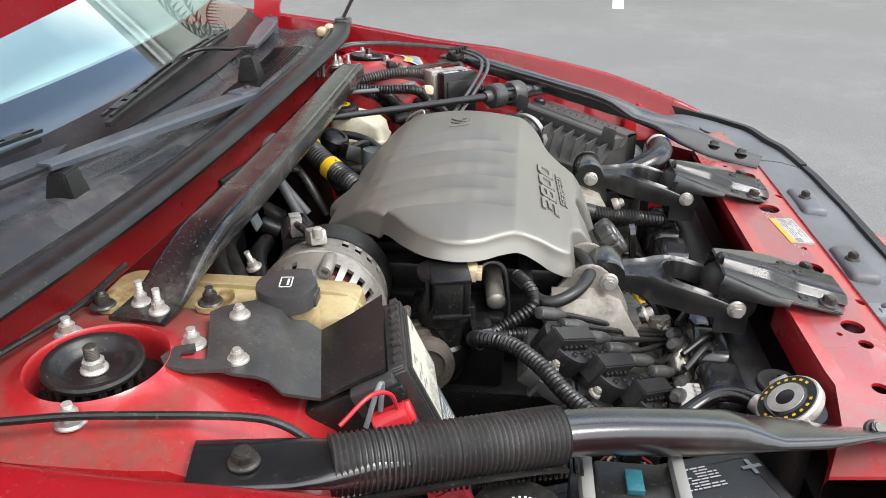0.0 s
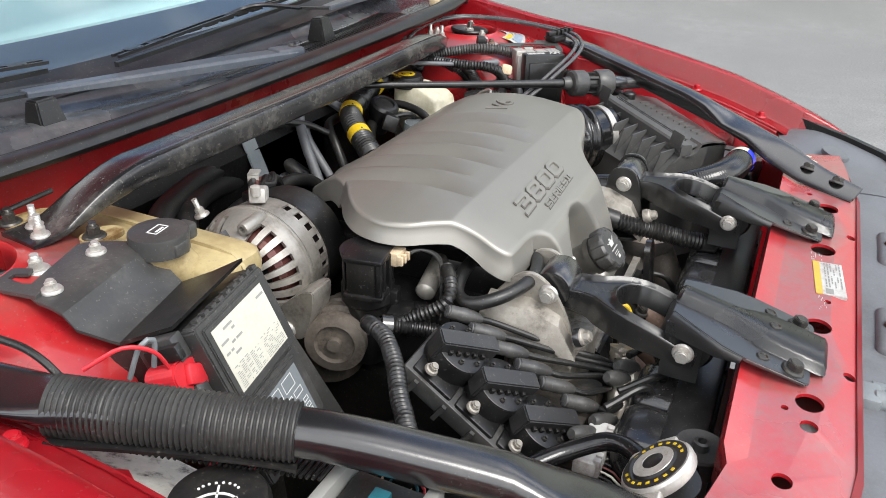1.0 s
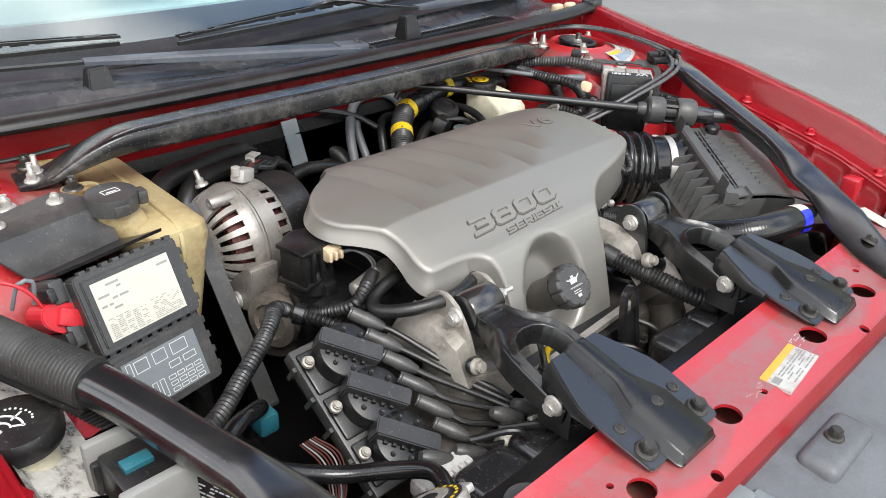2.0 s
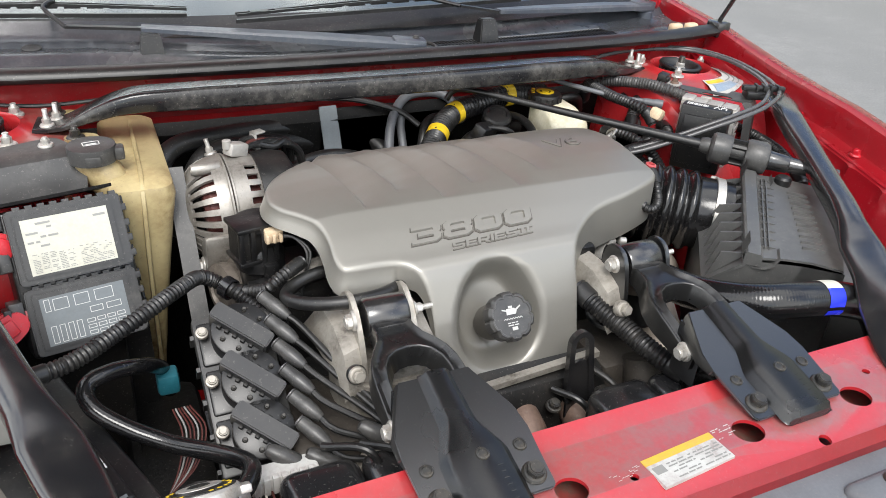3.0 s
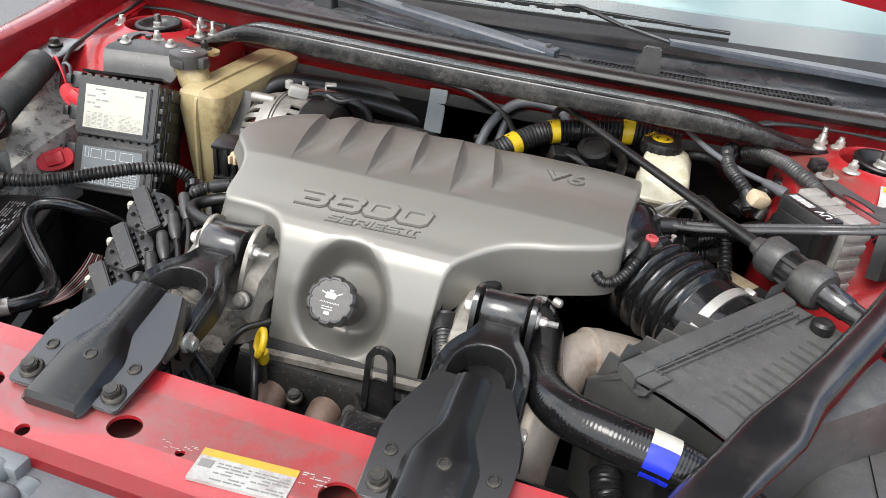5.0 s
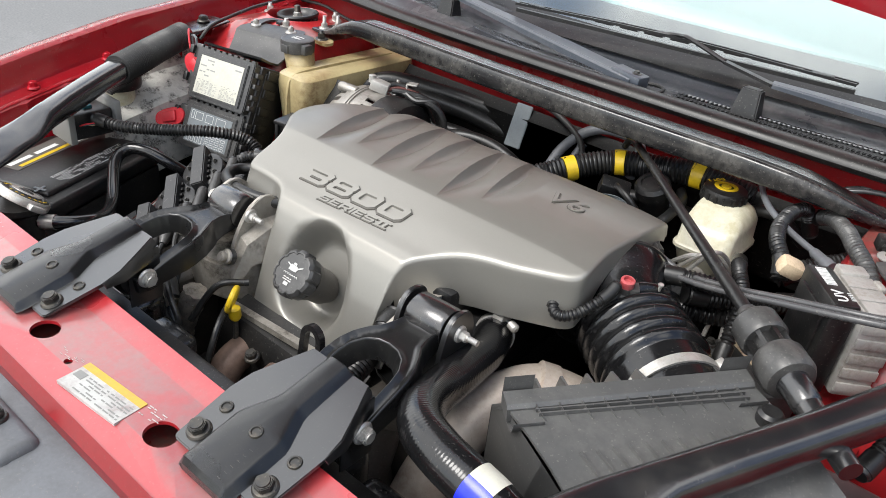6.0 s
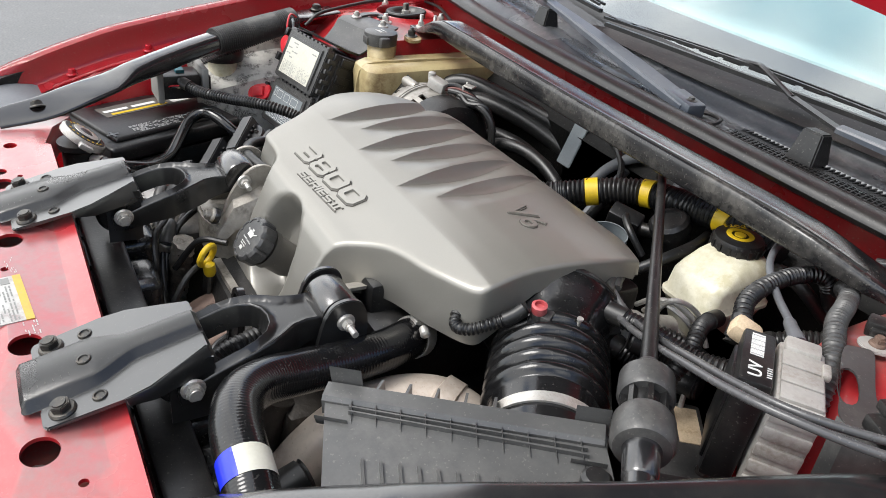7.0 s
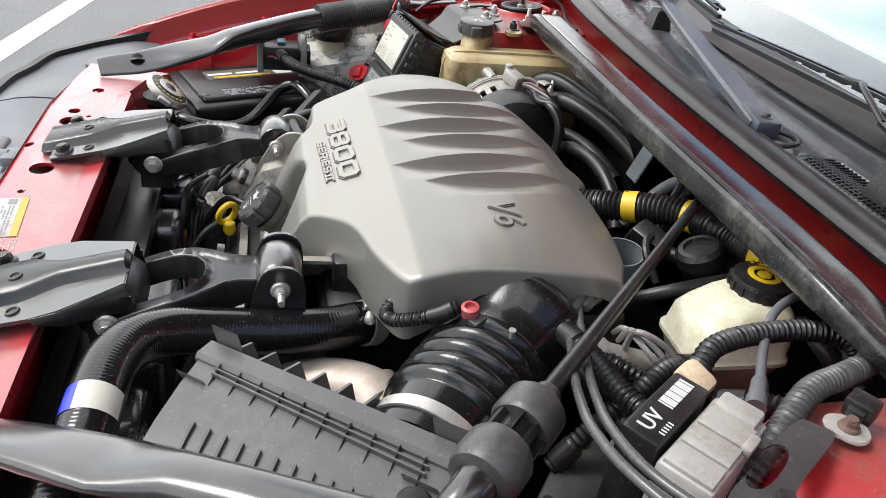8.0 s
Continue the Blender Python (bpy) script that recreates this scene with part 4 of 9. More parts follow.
def engine_cover():
    t = thing("engine_cover", (0, 0.40, 0.80), "taupe plastic engine cover with fluted top and raised lettering", "engine cover")
    grid = []
    levels = [0.2279 + 0.0018 * k for k in range(40)] + [0.300 + 0.0042 * k for k in range(80)]
    levels = [y for y in levels if min(abs(y - 0.3735), abs(y - 0.375)) > 0.001 and y < 0.632] + [0.3734, 0.3750]
    for y in levels:
        x = -0.276
        while x < 0.28:
            if inside((x, y), OUTLINE) and recess(x, cover_z(x, y)) < -0.03 and not on_wall(x, y):
                grid.append((x, y))
            x += 0.0036
    for c in [-0.02, 0.0, 0.02, 0.04, 0.07, 0.10, 0.13, 0.17, 0.22, 0.28, 0.34, 0.41, 0.48, 0.56, 0.65, 0.75, 0.86, 0.97]:
        n = max(12, int(88 * (1 - c)))
        for k in range(n):
            sn, cs = math.sin(2 * math.pi * (k + 0.5 * (c > 0.5)) / n), math.cos(2 * math.pi * k / n)
            z = 0.792 + (1 - c) * sn * (0.074 if sn > 0 else 0.062)
            x = -0.027 + 0.056 * (1 - 0.12 * max(0, (1 - c) * sn)) * (1 - c) * cs
            grid.append((x, lerp_table([(h, y) for y, h in PROFILE[:12]], z)))
    for xf, yf, xr, yr, most in FLUTES:
        for k in range(1, 48):
            wide = 0.0015 + 0.0115 * math.sin(math.pi * k / 48)
            for o in (-0.0026, -0.0010, 0.0, wide * 0.2, wide * 0.45, wide * 0.72, wide):
                grid.append((xf + (xr - xf) * k / 48 + o, yf + (yr - yf) * k / 48))
    edge = np.array(OUTLINE)
    nxt = np.roll(edge, -1, 0)
    along = nxt - np.roll(edge, 1, 0)
    along /= np.linalg.norm(along, axis=1)[:, None]
    out = np.stack((along[:, 1], -along[:, 0]), 1)
    if sum(edge[:, 0] * nxt[:, 1] - nxt[:, 0] * edge[:, 1]) < 0:
        out = -out
    for d in (0.0005, 0.0014, 0.0028, 0.0046):
        grid += [tuple(p) for p in edge - out * d if inside(tuple(p), OUTLINE)]
    g = np.array(grid)
    dist = np.full(len(g), 9.0)
    for a, c in zip(edge, nxt):
        d = c - a
        k = np.clip(((g - a) @ d) / (d @ d + 1e-12), 0, 1)
        dist = np.minimum(dist, np.linalg.norm(g - a - k[:, None] * d, axis=1))
    loops = 4 * len(OUTLINE)
    grid = [tuple(p) for i, (p, d) in enumerate(zip(g, dist)) if d > (0.0004 if i >= len(g) - loops else 0.0062)]
    arc = [(0.20, 0.0)]
    for k in range(450):
        y0, y1 = 0.20 + k * 0.001, 0.201 + k * 0.001
        arc.append((y1, arc[-1][1] + math.hypot(0.001, lerp_table(PROFILE, y1) - lerp_table(PROFILE, y0))))
    back = [(v, u) for u, v in arc]
    unrolled, faces, rims = meshed([(x, lerp_table(arc, y)) for x, y in OUTLINE], (), [(x, lerp_table(arc, y)) for x, y in grid])
    pts = [Vector((p.x, lerp_table(back, p.y), 0)) for p in unrolled]
    g = np.array([(p.x, p.y) for p in pts])
    dist = np.full(len(g), 9.0)
    for a, c in zip(edge, nxt):
        d = c - a
        k = np.clip(((g - a) @ d) / (d @ d + 1e-12), 0, 1)
        dist = np.minimum(dist, np.linalg.norm(g - a - k[:, None] * d, axis=1))
    vs = []
    R = 0.0046
    for p, d in zip(pts, dist):
        z = cover_z(p.x, p.y)
        drop = R - math.sqrt(max(0, R * R - (R - d) ** 2)) if d < R else 0.0
        if p.y < 0.27:
            drop *= 0.5
        y = p.y
        e = recess(p.x, z)
        if e > 0:
            k = 0.040 * smooth01(e / 0.42)
            y, z = y + k * 0.90, z - k * 0.38
        vs.append((p.x, y, z - drop))
    rim = rims[0]
    n = len(vs)

    def skirt(x, y):
        """Depth of the turned-down edge round the cover."""
        if y > 0.56 and x > -0.125:
            return 0.012
        if x > 0.262:
            return lerp_table([(0.37, 0.058), (0.39, 0.052), (0.41, 0.036), (0.43, 0.024), (0.46, 0.017), (0.50, 0.020), (0.515, 0.032), (0.53, 0.030), (0.54, 0.016), (0.57, 0.020)], y)
        if x > 0.088 and y > 0.27:
            return 0.058
        if x < -0.11 and y > 0.262:
            return lerp_table([(0.28, 0.022), (0.30, 0.028), (0.33, 0.026), (0.36, 0.021), (0.40, 0.018), (0.45, 0.018), (0.50, 0.021), (0.54, 0.026), (0.60, 0.027), (0.63, 0.014)], y)
        if abs(x + 0.015) > 0.09:
            return 0.030
        return 0.012

    rows = [rim]
    for depth, flare in ((0.12, 0.0006), (0.5, 0.45), (1.0, 1.0), (1.02, 0.6), (0.5, 0.05)):
        row = []
        for i in rim:
            x, y, z = vs[i]
            j = int(np.argmin((edge[:, 0] - pts[i].x) ** 2 + (edge[:, 1] - pts[i].y) ** 2))
            wide = (0.007 if pts[i].x < -0.12 and pts[i].y > 0.30 else 0.001) * flare - (0.003 if depth == 0.5 and flare < 0.1 else 0)
            row.append(len(vs))
            vs.append((x + out[j, 0] * wide, y + out[j, 1] * wide, z - skirt(pts[i].x, pts[i].y) * depth))
        rows.append(row)
    fs = list(faces)
    for a, c in zip(rows, rows[1:]):
        fs += [[a[i], a[(i + 1) % len(a)], c[(i + 1) % len(a)], c[i]] for i in range(len(a))]
    b = bmesh.new()
    add(b, vs, fs)
    shell = part("shell", b, COVER, t, smooth=38)

    def lettering(text, x0, x1, y0, y1, lean, name, fat, lift, mat, size=0.03):
        lv, lf = letters(text, size, 0.001, fat)
        ax, bx = min(v[0] for v in lv), max(v[0] for v in lv)
        ay, by = min(v[1] for v in lv), max(v[1] for v in lv)
        b = bmesh.new()
        out = []
        for x, y, z in lv:
            v = (y - ay) / (by - ay)
            px = x0 + (x1 - x0) * (x - ax) / (bx - ax) + lean * v
            py = y0 + (y1 - y0) * v
            out.append((px, py, cover_z(px, py) + (lift if z > 0 else -0.001)))
        root = list(range(len(out)))

        def top(k):
            while root[k] != k:
                k = root[k]
            return k
        for f in lf:
            for k in f[1:]:
                root[top(k)] = top(f[0])
        spans = {}
        for k, v in enumerate(lv):
            s = spans.setdefault(top(k), [v[0], v[0], []])
            s[0], s[1] = min(s[0], v[0]), max(s[1], v[0])
            s[2].append(k)
        groups = []
        for s in sorted(spans.values()):
            if groups and s[0] < groups[-1][1]:
                groups[-1][1] = max(groups[-1][1], s[1])
                groups[-1][2] += s[2]
            else:
                groups.append(s)
        for lo, hi, ids in groups:
            at = {k: n for n, k in enumerate(ids)}
            b = bmesh.new()
            add(b, [out[k] for k in ids], [[at[k] for k in f] for f in lf if f[0] in at])
            part(name, b, mat, t, smooth=0)

    def squared(text, x0, x1, y0, y1, lean, climb, name, lift, mat, grow):
        """Wide square-cut characters that follow the cover's face, each a part of its own."""
        total = sum(GLYPHS[c][0] for c in text) + 0.13 * (len(text) - 1)
        at = 0.0
        for c in text:
            wide, outer, holes = GLYPHS[c]

            def place(p, o):
                cx, cy = wide / 2, 0.5
                u, v = p[0] + (math.copysign(o, p[0] - cx) if abs(p[0] - cx) > 0.02 else 0), p[1] + (math.copysign(o, p[1] - cy) if abs(p[1] - cy) > 0.02 else 0)
                f = (at + u) / total
                return (x0 + (x1 - x0) * f + lean * v, y0 + climb * f + (y1 - y0) * v)
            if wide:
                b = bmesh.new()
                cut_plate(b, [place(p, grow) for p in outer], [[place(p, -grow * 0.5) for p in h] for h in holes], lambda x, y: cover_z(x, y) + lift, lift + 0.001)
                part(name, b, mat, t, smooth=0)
            at += wide + 0.13 if wide else 0.30

    # darker, wider copies below paint the shade along the characters' sides
    squared("3800", -0.1185, 0.0455, 0.3170, 0.3385, 0.006, 0.0060, "digit_edge_shade", 0.0014, COVER_DARK, 0.045)
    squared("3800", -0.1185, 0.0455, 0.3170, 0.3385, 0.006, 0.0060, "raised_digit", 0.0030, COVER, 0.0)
    squared("SERIES=", -0.0715, 0.0390, 0.3035, 0.3125, 0.003, 0.0050, "letter_edge_shade", 0.0010, COVER_DARK, 0.06)
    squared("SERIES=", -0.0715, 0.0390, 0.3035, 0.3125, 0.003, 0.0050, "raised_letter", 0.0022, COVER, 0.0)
    lettering("V6", 0.150, 0.204, 0.457, 0.489, 0.002, "type_edge_shade", 0.0010, 0.0010, COVER_DARK)
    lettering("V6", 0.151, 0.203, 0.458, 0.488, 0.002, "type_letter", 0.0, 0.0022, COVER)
    return t


engine_cover()

# oil filler: neck and cap
CAP, AXIS = Vector((-0.028, 0.229, 0.815)), Vector((0.0, -0.76, 0.65)).normalized()
cap = thing("oil_filler_cap", CAP - AXIS * 0.05, "black oil filler cap with scalloped grip and white oil can symbol", "oil cap")
m = facing(CAP, AXIS)
b = bmesh.new()
lathe(b, [(0.017, -0.075), (0.022, -0.06), (0.022, -0.030), (0.025, -0.030), (0.025, -0.022), (0.021, -0.022), (0.021, -0.012)], m, n=36)
part("neck", b, COVER_DARK, cap)
b = bmesh.new()
scal = [(0.0292 - 0.0030 * max(0, math.cos(10 * a)) ** 3) for a in [2 * math.pi * k / 64 for k in range(64)]]
rings = [(1.0, -0.016), (1.02, -0.004), (1.0, 0.000), (0.9, 0.003), (0.84, 0.0032), (0.82, 0.0022)]
vs = [(f * r * math.cos(2 * math.pi * k / 64), f * r * math.sin(2 * math.pi * k / 64), h) for f, h in rings for k, r in enumerate(scal)]
add(b, vs, [[i * 64 + k, i * 64 + (k + 1) % 64, (i + 1) * 64 + (k + 1) % 64, (i + 1) * 64 + k] for i in range(5) for k in range(64)] + [list(range(64))[::-1], [5 * 64 + k for k in range(64)]], m)
part("cap", b, GREY_BLACK, cap)
b = bmesh.new()
mm = m @ pose(0, 0, 0.0026)
slab(b, [(-0.007, 0.002), (0.005, 0.002), (0.007, 0.006), (0.004, 0.009), (-0.006, 0.009)], 0, 0.0004, mm)
slab(b, [(0.006, 0.0055), (0.013, 0.010), (0.0125, 0.0112), (0.0055, 0.0075)], 0, 0.0004, mm)
slab(b, [(-0.012, 0.008), (-0.006, 0.006), (-0.006, 0.0075), (-0.012, 0.0095)], 0, 0.0004, mm)
slab(b, [(-0.003, 0.0095), (0.002, 0.0095), (0.002, 0.012), (-0.003, 0.012)], 0, 0.0004, mm)
for k in range(7):
    x = -0.0115 + k * 0.0034
    slab(b, [(x, -0.003), (x + 0.0017, -0.0015), (x + 0.0034, -0.003), (x + 0.0034, -0.004), (x + 0.0017, -0.0025), (x, -0.004)], 0, 0.0004, mm)
plain_bars(b, -0.008, 0.008, -0.011, -0.0055, 2, 4, mm, 0.0002)
slab(b, [(-0.0035, -0.0165), (0.0035, -0.0165), (0.0035, -0.0125), (-0.0035, -0.0125)], 0, 0.0004, mm)
part("symbol", b, FADED, cap, smooth=0)


# ---- torque struts and their brackets ----
b = bmesh.new()
lathe(b, [(0.0066, -0.0004), (0.0066, 0.0010), (0.0060, 0.0020), (0.0045, 0.0022), (0.0038, 0.0008), (0.0, 0.0008)], n=20)
RIVET = done(b, "rivet")


def rail_bracket(cx, name="strut_bracket"):
    """A stamped steel bracket bolted to the rail, its raised spine rising to the strut's pivot."""
    t = thing(name, (cx, 0, RAIL_Z), "satin black stamped steel bracket bolted to the red rail", "bracket", "torque strut brackets")
    m = pose(cx, -0.004, RAIL_Z + 0.0065, 13.5, 0, 0)
    b = bmesh.new()
    slab(b, [(-0.059, -0.010), (-0.055, -0.0135), (-0.034, -0.0135), (-0.031, -0.010), (0.031, -0.010), (0.034, -0.0135), (0.055, -0.0135), (0.059, -0.010), (0.062, 0.050), (0.060, 0.074), (0.047, 0.103), (0.037, 0.129),
             (-0.037, 0.129), (-0.047, 0.103), (-0.060, 0.074), (-0.062, 0.050)], -0.0015, 0.0025, m, 0.0012)
    plate = part("flange", b, BRACKET, t, smooth=28)
    for side in (-1, 1):
        edge = [(0.062, 0.052), (0.060, 0.074), (0.047, 0.103), (0.0375, 0.128)]
        b = bmesh.new()
        sheet(b, [[m @ Vector((side * (x - 0.0006), y, 0.0018)) for x, y in edge], [m @ Vector((side * (x + 0.0012), y + 0.001, -0.003)) for x, y in edge], [m @ Vector((side * (x + 0.0014), y + 0.001, -0.004 - 0.020 * k / 3)) for k, (x, y) in enumerate(edge)]], 0.002)
        part("turned_edge", b, BRACKET, t, smooth=40)
    rows = []
    for y, top, foot, h in ((-0.0275, 0.024, 0.0275, -0.002), (-0.0262, 0.0255, 0.029, 0.008), (-0.0215, 0.0265, 0.031, 0.0125), (0.0, 0.0265, 0.032, 0.0125), (0.034, 0.0265, 0.032, 0.0125), (0.041, 0.0245, 0.030, 0.0125), (0.066, 0.0125, 0.0185, 0.0125), (0.073, 0.0112, 0.017, 0.0125), (0.127, 0.0100, 0.0155, 0.0120), (0.1305, 0.009, 0.0145, 0.006)):
        e = 0.0022
        rows.append([m @ Vector(p) for p in ((-foot - 0.002, y, 0.0022), (-foot, y, 0.0034), (-top - e * 0.5, y, h - e), (-top + e, y, h), (0, y, h + 0.0004), (top - e, y, h), (top + e * 0.5, y, h - e), (foot, y, 0.0034), (foot + 0.002, y, 0.0022))])
    b = bmesh.new()
    sheet(b, rows)
    bmesh.ops.solidify(b, geom=b.faces[:], thickness=0.001)
    part("spine", b, BRACKET, t, smooth=38)
    up = m.to_3x3() @ Vector((0, 0, 1))
    for side in (-1, 1):
        bolt(BIG_BOLT, m @ Vector((side * 0.0445, 0.004, 0.0022)), up, DARK_BOLT, t)
        bolt(RIVET, m @ Vector((side * 0.0455, 0.034, 0.0022)), up, DARK_BOLT, t, "rivet")
        b = bmesh.new()
        slab(b, rounded([(cx + side * 0.038, 0.085), (cx + side * 0.0415, 0.085), (cx + side * 0.0415, 0.125), (cx + side * 0.038, 0.125)], 1), 0.775, 0.842)
        part("ear", b, BRACKET, t)
    bolt(RIVET, m @ Vector((0.004, 0.030, 0.0125)), up, DARK_BOLT, t, "rivet")
    b = bmesh.new()
    for k in range(6):
        write(b, "I", 0.006, m @ pose(0.015, 0.016 - k * 0.0065, 0.0126, 0, 0, 90))
    part("stamped_marks", b, DARK_BOLT, t, smooth=0)
    return t


def torque_strut(cx, x_engine, y_engine, z_engine, zp):
    """A forked black arm from the bracket's pivot to a bolt on the engine."""
    t = thing("torque_strut", (cx, 0.12, 0.80), "glossy black stamped steel torque strut arm", "torque strut", "torque struts")
    p0, p1 = Vector((cx, 0.103, zp)), Vector((x_engine, y_engine, z_engine))
    way = p1 - p0
    length = way.length
    way.normalize()
    right = Vector((1, 0, 0))
    right = (right - way * right.dot(way)).normalized()
    up = right.cross(way)
    m = Matrix((right, way, up)).transposed().to_4x4()
    m.translation = p0
    outer = [(0.0455, -0.012), (0.047, 0.015), (0.047, 0.045), (0.0455, 0.062), (0.041, 0.079), (0.033, 0.094), (0.025, 0.106), (0.0212, 0.120), (0.0208, length - 0.018)]
    inner = [(0.0, 0.0885), (0.013, 0.0865), (0.024, 0.0795), (0.0315, 0.067), (0.0345, 0.052), (0.0350, 0.030), (0.0350, 0.0), (0.0350, -0.012)]
    loop = outer + [(-x, y) for x, y in outer[::-1]] + [(-x, y) for x, y in inner[::-1]][:-1] + inner
    loop = dense(loop, 0.004)
    grid = [(x * 0.0035, y * 0.0035) for x in range(-14, 15) for y in range(-3, 45)]
    grid = [p for p in grid if inside(p, loop) and min((p[0] - q[0]) ** 2 + (p[1] - q[1]) ** 2 for q in loop) > 0.0022 ** 2]
    pts, faces, rims = meshed(loop, (), grid)

    def rise(x, y):
        """Height of the arm's top: arched along its length, its rim turned up a little."""
        return 0.004 + 0.012 * math.sin(math.pi * min(1, max(0, y / 0.15))) - 0.0015 * (abs(x) / 0.046) ** 2

    lips = [min(math.hypot(p.x - q[0], p.y - q[1]) for q in loop) for p in pts]
    vs = [(p.x, p.y, rise(p.x, p.y) - 0.0055 * smooth01(d / 0.0060)) for p, d in zip(pts, lips)]
    rim = rims[0]
    k = len(rim)
    along = [Vector(pts[rim[(i + 1) % k]]) - Vector(pts[rim[i - 1]]) for i in range(k)]
    area = sum(pts[rim[i]].x * pts[rim[(i + 1) % k]].y - pts[rim[(i + 1) % k]].x * pts[rim[i]].y for i in range(k))
    rows = [rim]
    for out, drop in ((0.0009, 0.0004), (0.0016, 0.0018), (0.0016, 0.5), (0.0016, 1.0), (-0.0010, 1.0), (-0.0010, 0.2)):
        row = []
        for i, r in enumerate(rim):
            x, y, z = vs[r]
            w = along[i].normalized()
            nx, ny = (w.y, -w.x) if area > 0 else (-w.y, w.x)
            throat = abs(x) < 0.036 and y < 0.0890
            deep = 0.022 if throat else lerp_table([(-0.012, 0.018), (0.05, 0.030), (0.10, 0.032), (0.14, 0.022)], y)
            d = drop if drop < 0.01 else deep * drop
            row.append(len(vs))
            o = out + (0.007 * drop if throat and drop > 0.01 else 0)
            vs.append((x + nx * o, y + ny * o, z - d))
        rows.append(row)
    fs = list(faces)
    for p, q in zip(rows, rows[1:]):
        fs += [[p[i], p[(i + 1) % k], q[(i + 1) % k], q[i]] for i in range(k)]
    b = bmesh.new()
    add(b, vs, fs, m)
    bmesh.ops.recalc_face_normals(b, faces=b.faces[:])
    part("arm", b, ARM_STEEL, t, smooth=42)
    b = bmesh.new()
    lathe(b, [(0.010, -0.024), (0.021, -0.024), (0.0225, -0.021), (0.0225, 0.021), (0.021, 0.024), (0.010, 0.024)], m @ pose(0, length, 0, 0, 90, 0), n=32)
    part("bushing_sleeve", b, BLACK_STEEL, t)
    b = bmesh.new()
    lathe(b, [(0.010, -0.038), (0.026, -0.036), (0.030, -0.030), (0.030, 0.030), (0.026, 0.036), (0.010, 0.038)], m @ pose(0, 0, 0, 0, 90, 0), n=32)
    part("rubber_bushing", b, RUBBER, t)
    for side in (-1, 1):
        bolt(BIG_BOLT, m @ Vector((side * 0.0475, 0, 0)), right * side, ZINC, t)
        bolt(LONG_STUD if side > 0 else BIG_BOLT, m @ Vector((side * 0.0345, length, 0)), right * side, ZINC, t, "nut" if side > 0 else "bolt")
    return t


rail_bracket(-0.177)
rail_bracket(0.168)
torque_strut(-0.176, -0.176, 0.256, 0.834, 0.812)
torque_strut(0.168, 0.165, 0.256, 0.840, 0.816)


def engine_mount(cx, cz, left):
    """Two steel ears on a cast foot that hold the torque strut's rear bolt."""
    t = thing("engine_mount_bracket", (cx, 0.26, 0.70), "grimy cast aluminium engine bracket with steel ears", "bracket", "engine brackets")
    wide = [(-0.036, -0.068), (0.045, -0.092), (0.085, -0.062), (0.068, -0.020), (0.044, 0.010), (0.030, 0.021), (0.006, 0.018), (-0.022, -0.020)]
    slim = [(-0.038, -0.075), (0.020, -0.075), (0.026, -0.01), (0.020, 0.022), (-0.008, 0.026), (-0.022, 0.010)]
    for side in (-1, 1):
        b = bmesh.new()
        slab(b, rounded(wide if left else slim, 2), -0.003, 0.003, Matrix.Translation((cx + side * 0.0315, 0.256, cz)) @ Matrix(((0, 0, 1, 0), (1, 0, 0, 0), (0, 1, 0, 0), (0, 0, 0, 1))), 0.001)
        part("ear", b, DIRTY_ALLOY if left else BRACKET, t)
    b = bmesh.new()
    if left:
        slab(b, rounded([(cx - 0.060, 0.205), (cx + 0.055, 0.205), (cx + 0.055, 0.30), (cx - 0.060, 0.31)], 2), 0.725, cz - 0.054, bevel=0.004)
    else:
        slab(b, rounded([(cx - 0.060, 0.215), (cx + 0.042, 0.215), (cx + 0.042, 0.285), (cx - 0.060, 0.285)], 2), cz - 0.080, cz - 0.074, bevel=0.001)
    part("foot", b, DIRTY_ALLOY if left else BRACKET, t)
    for side in (-1, 1) if left else (-1,):
        b = bmesh.new()
        inner, outer = cx + side * 0.0335, cx + side * 0.072
        sheet(b, [[(inner, 0.325, cz - 0.012), (0.5 * (inner + outer), 0.325, cz - 0.018), (outer, 0.33, cz - 0.045)], [(inner, 0.275, cz - 0.010), (0.5 * (inner + outer), 0.272, cz - 0.016), (outer - side * 0.006, 0.27, cz - 0.048)],
                  [(inner, 0.240, cz - 0.024), (0.5 * (inner + outer), 0.236, cz - 0.028), (outer - side * 0.012, 0.238, cz - 0.052)], [(inner, 0.217, cz - 0.062), (0.5 * (inner + outer), 0.213, cz - 0.066), (outer - side * 0.014, 0.216, cz - 0.072)]], 0.004)
        part("web", b, DIRTY_ALLOY, t)
        b = bmesh.new()
        q = facing((cx + side * 0.046, 0.213, cz - 0.038), (0, -1, 0.45))
        lathe(b, [(0.0, -0.004), (0.0105, -0.004), (0.0110, 0.001), (0.0100, 0.003), (0.0, 0.003)], q, n=28)
        part("boss", b, BRACKET if left else DIRTY_ALLOY, t)
        bolt(BOLT, q @ Vector((0, 0, 0.003)), (0, -1, 0.45), DIRTY_ALLOY, t)
    return t


engine_mount(-0.176, 0.834, True)
engine_mount(0.165, 0.840, False)


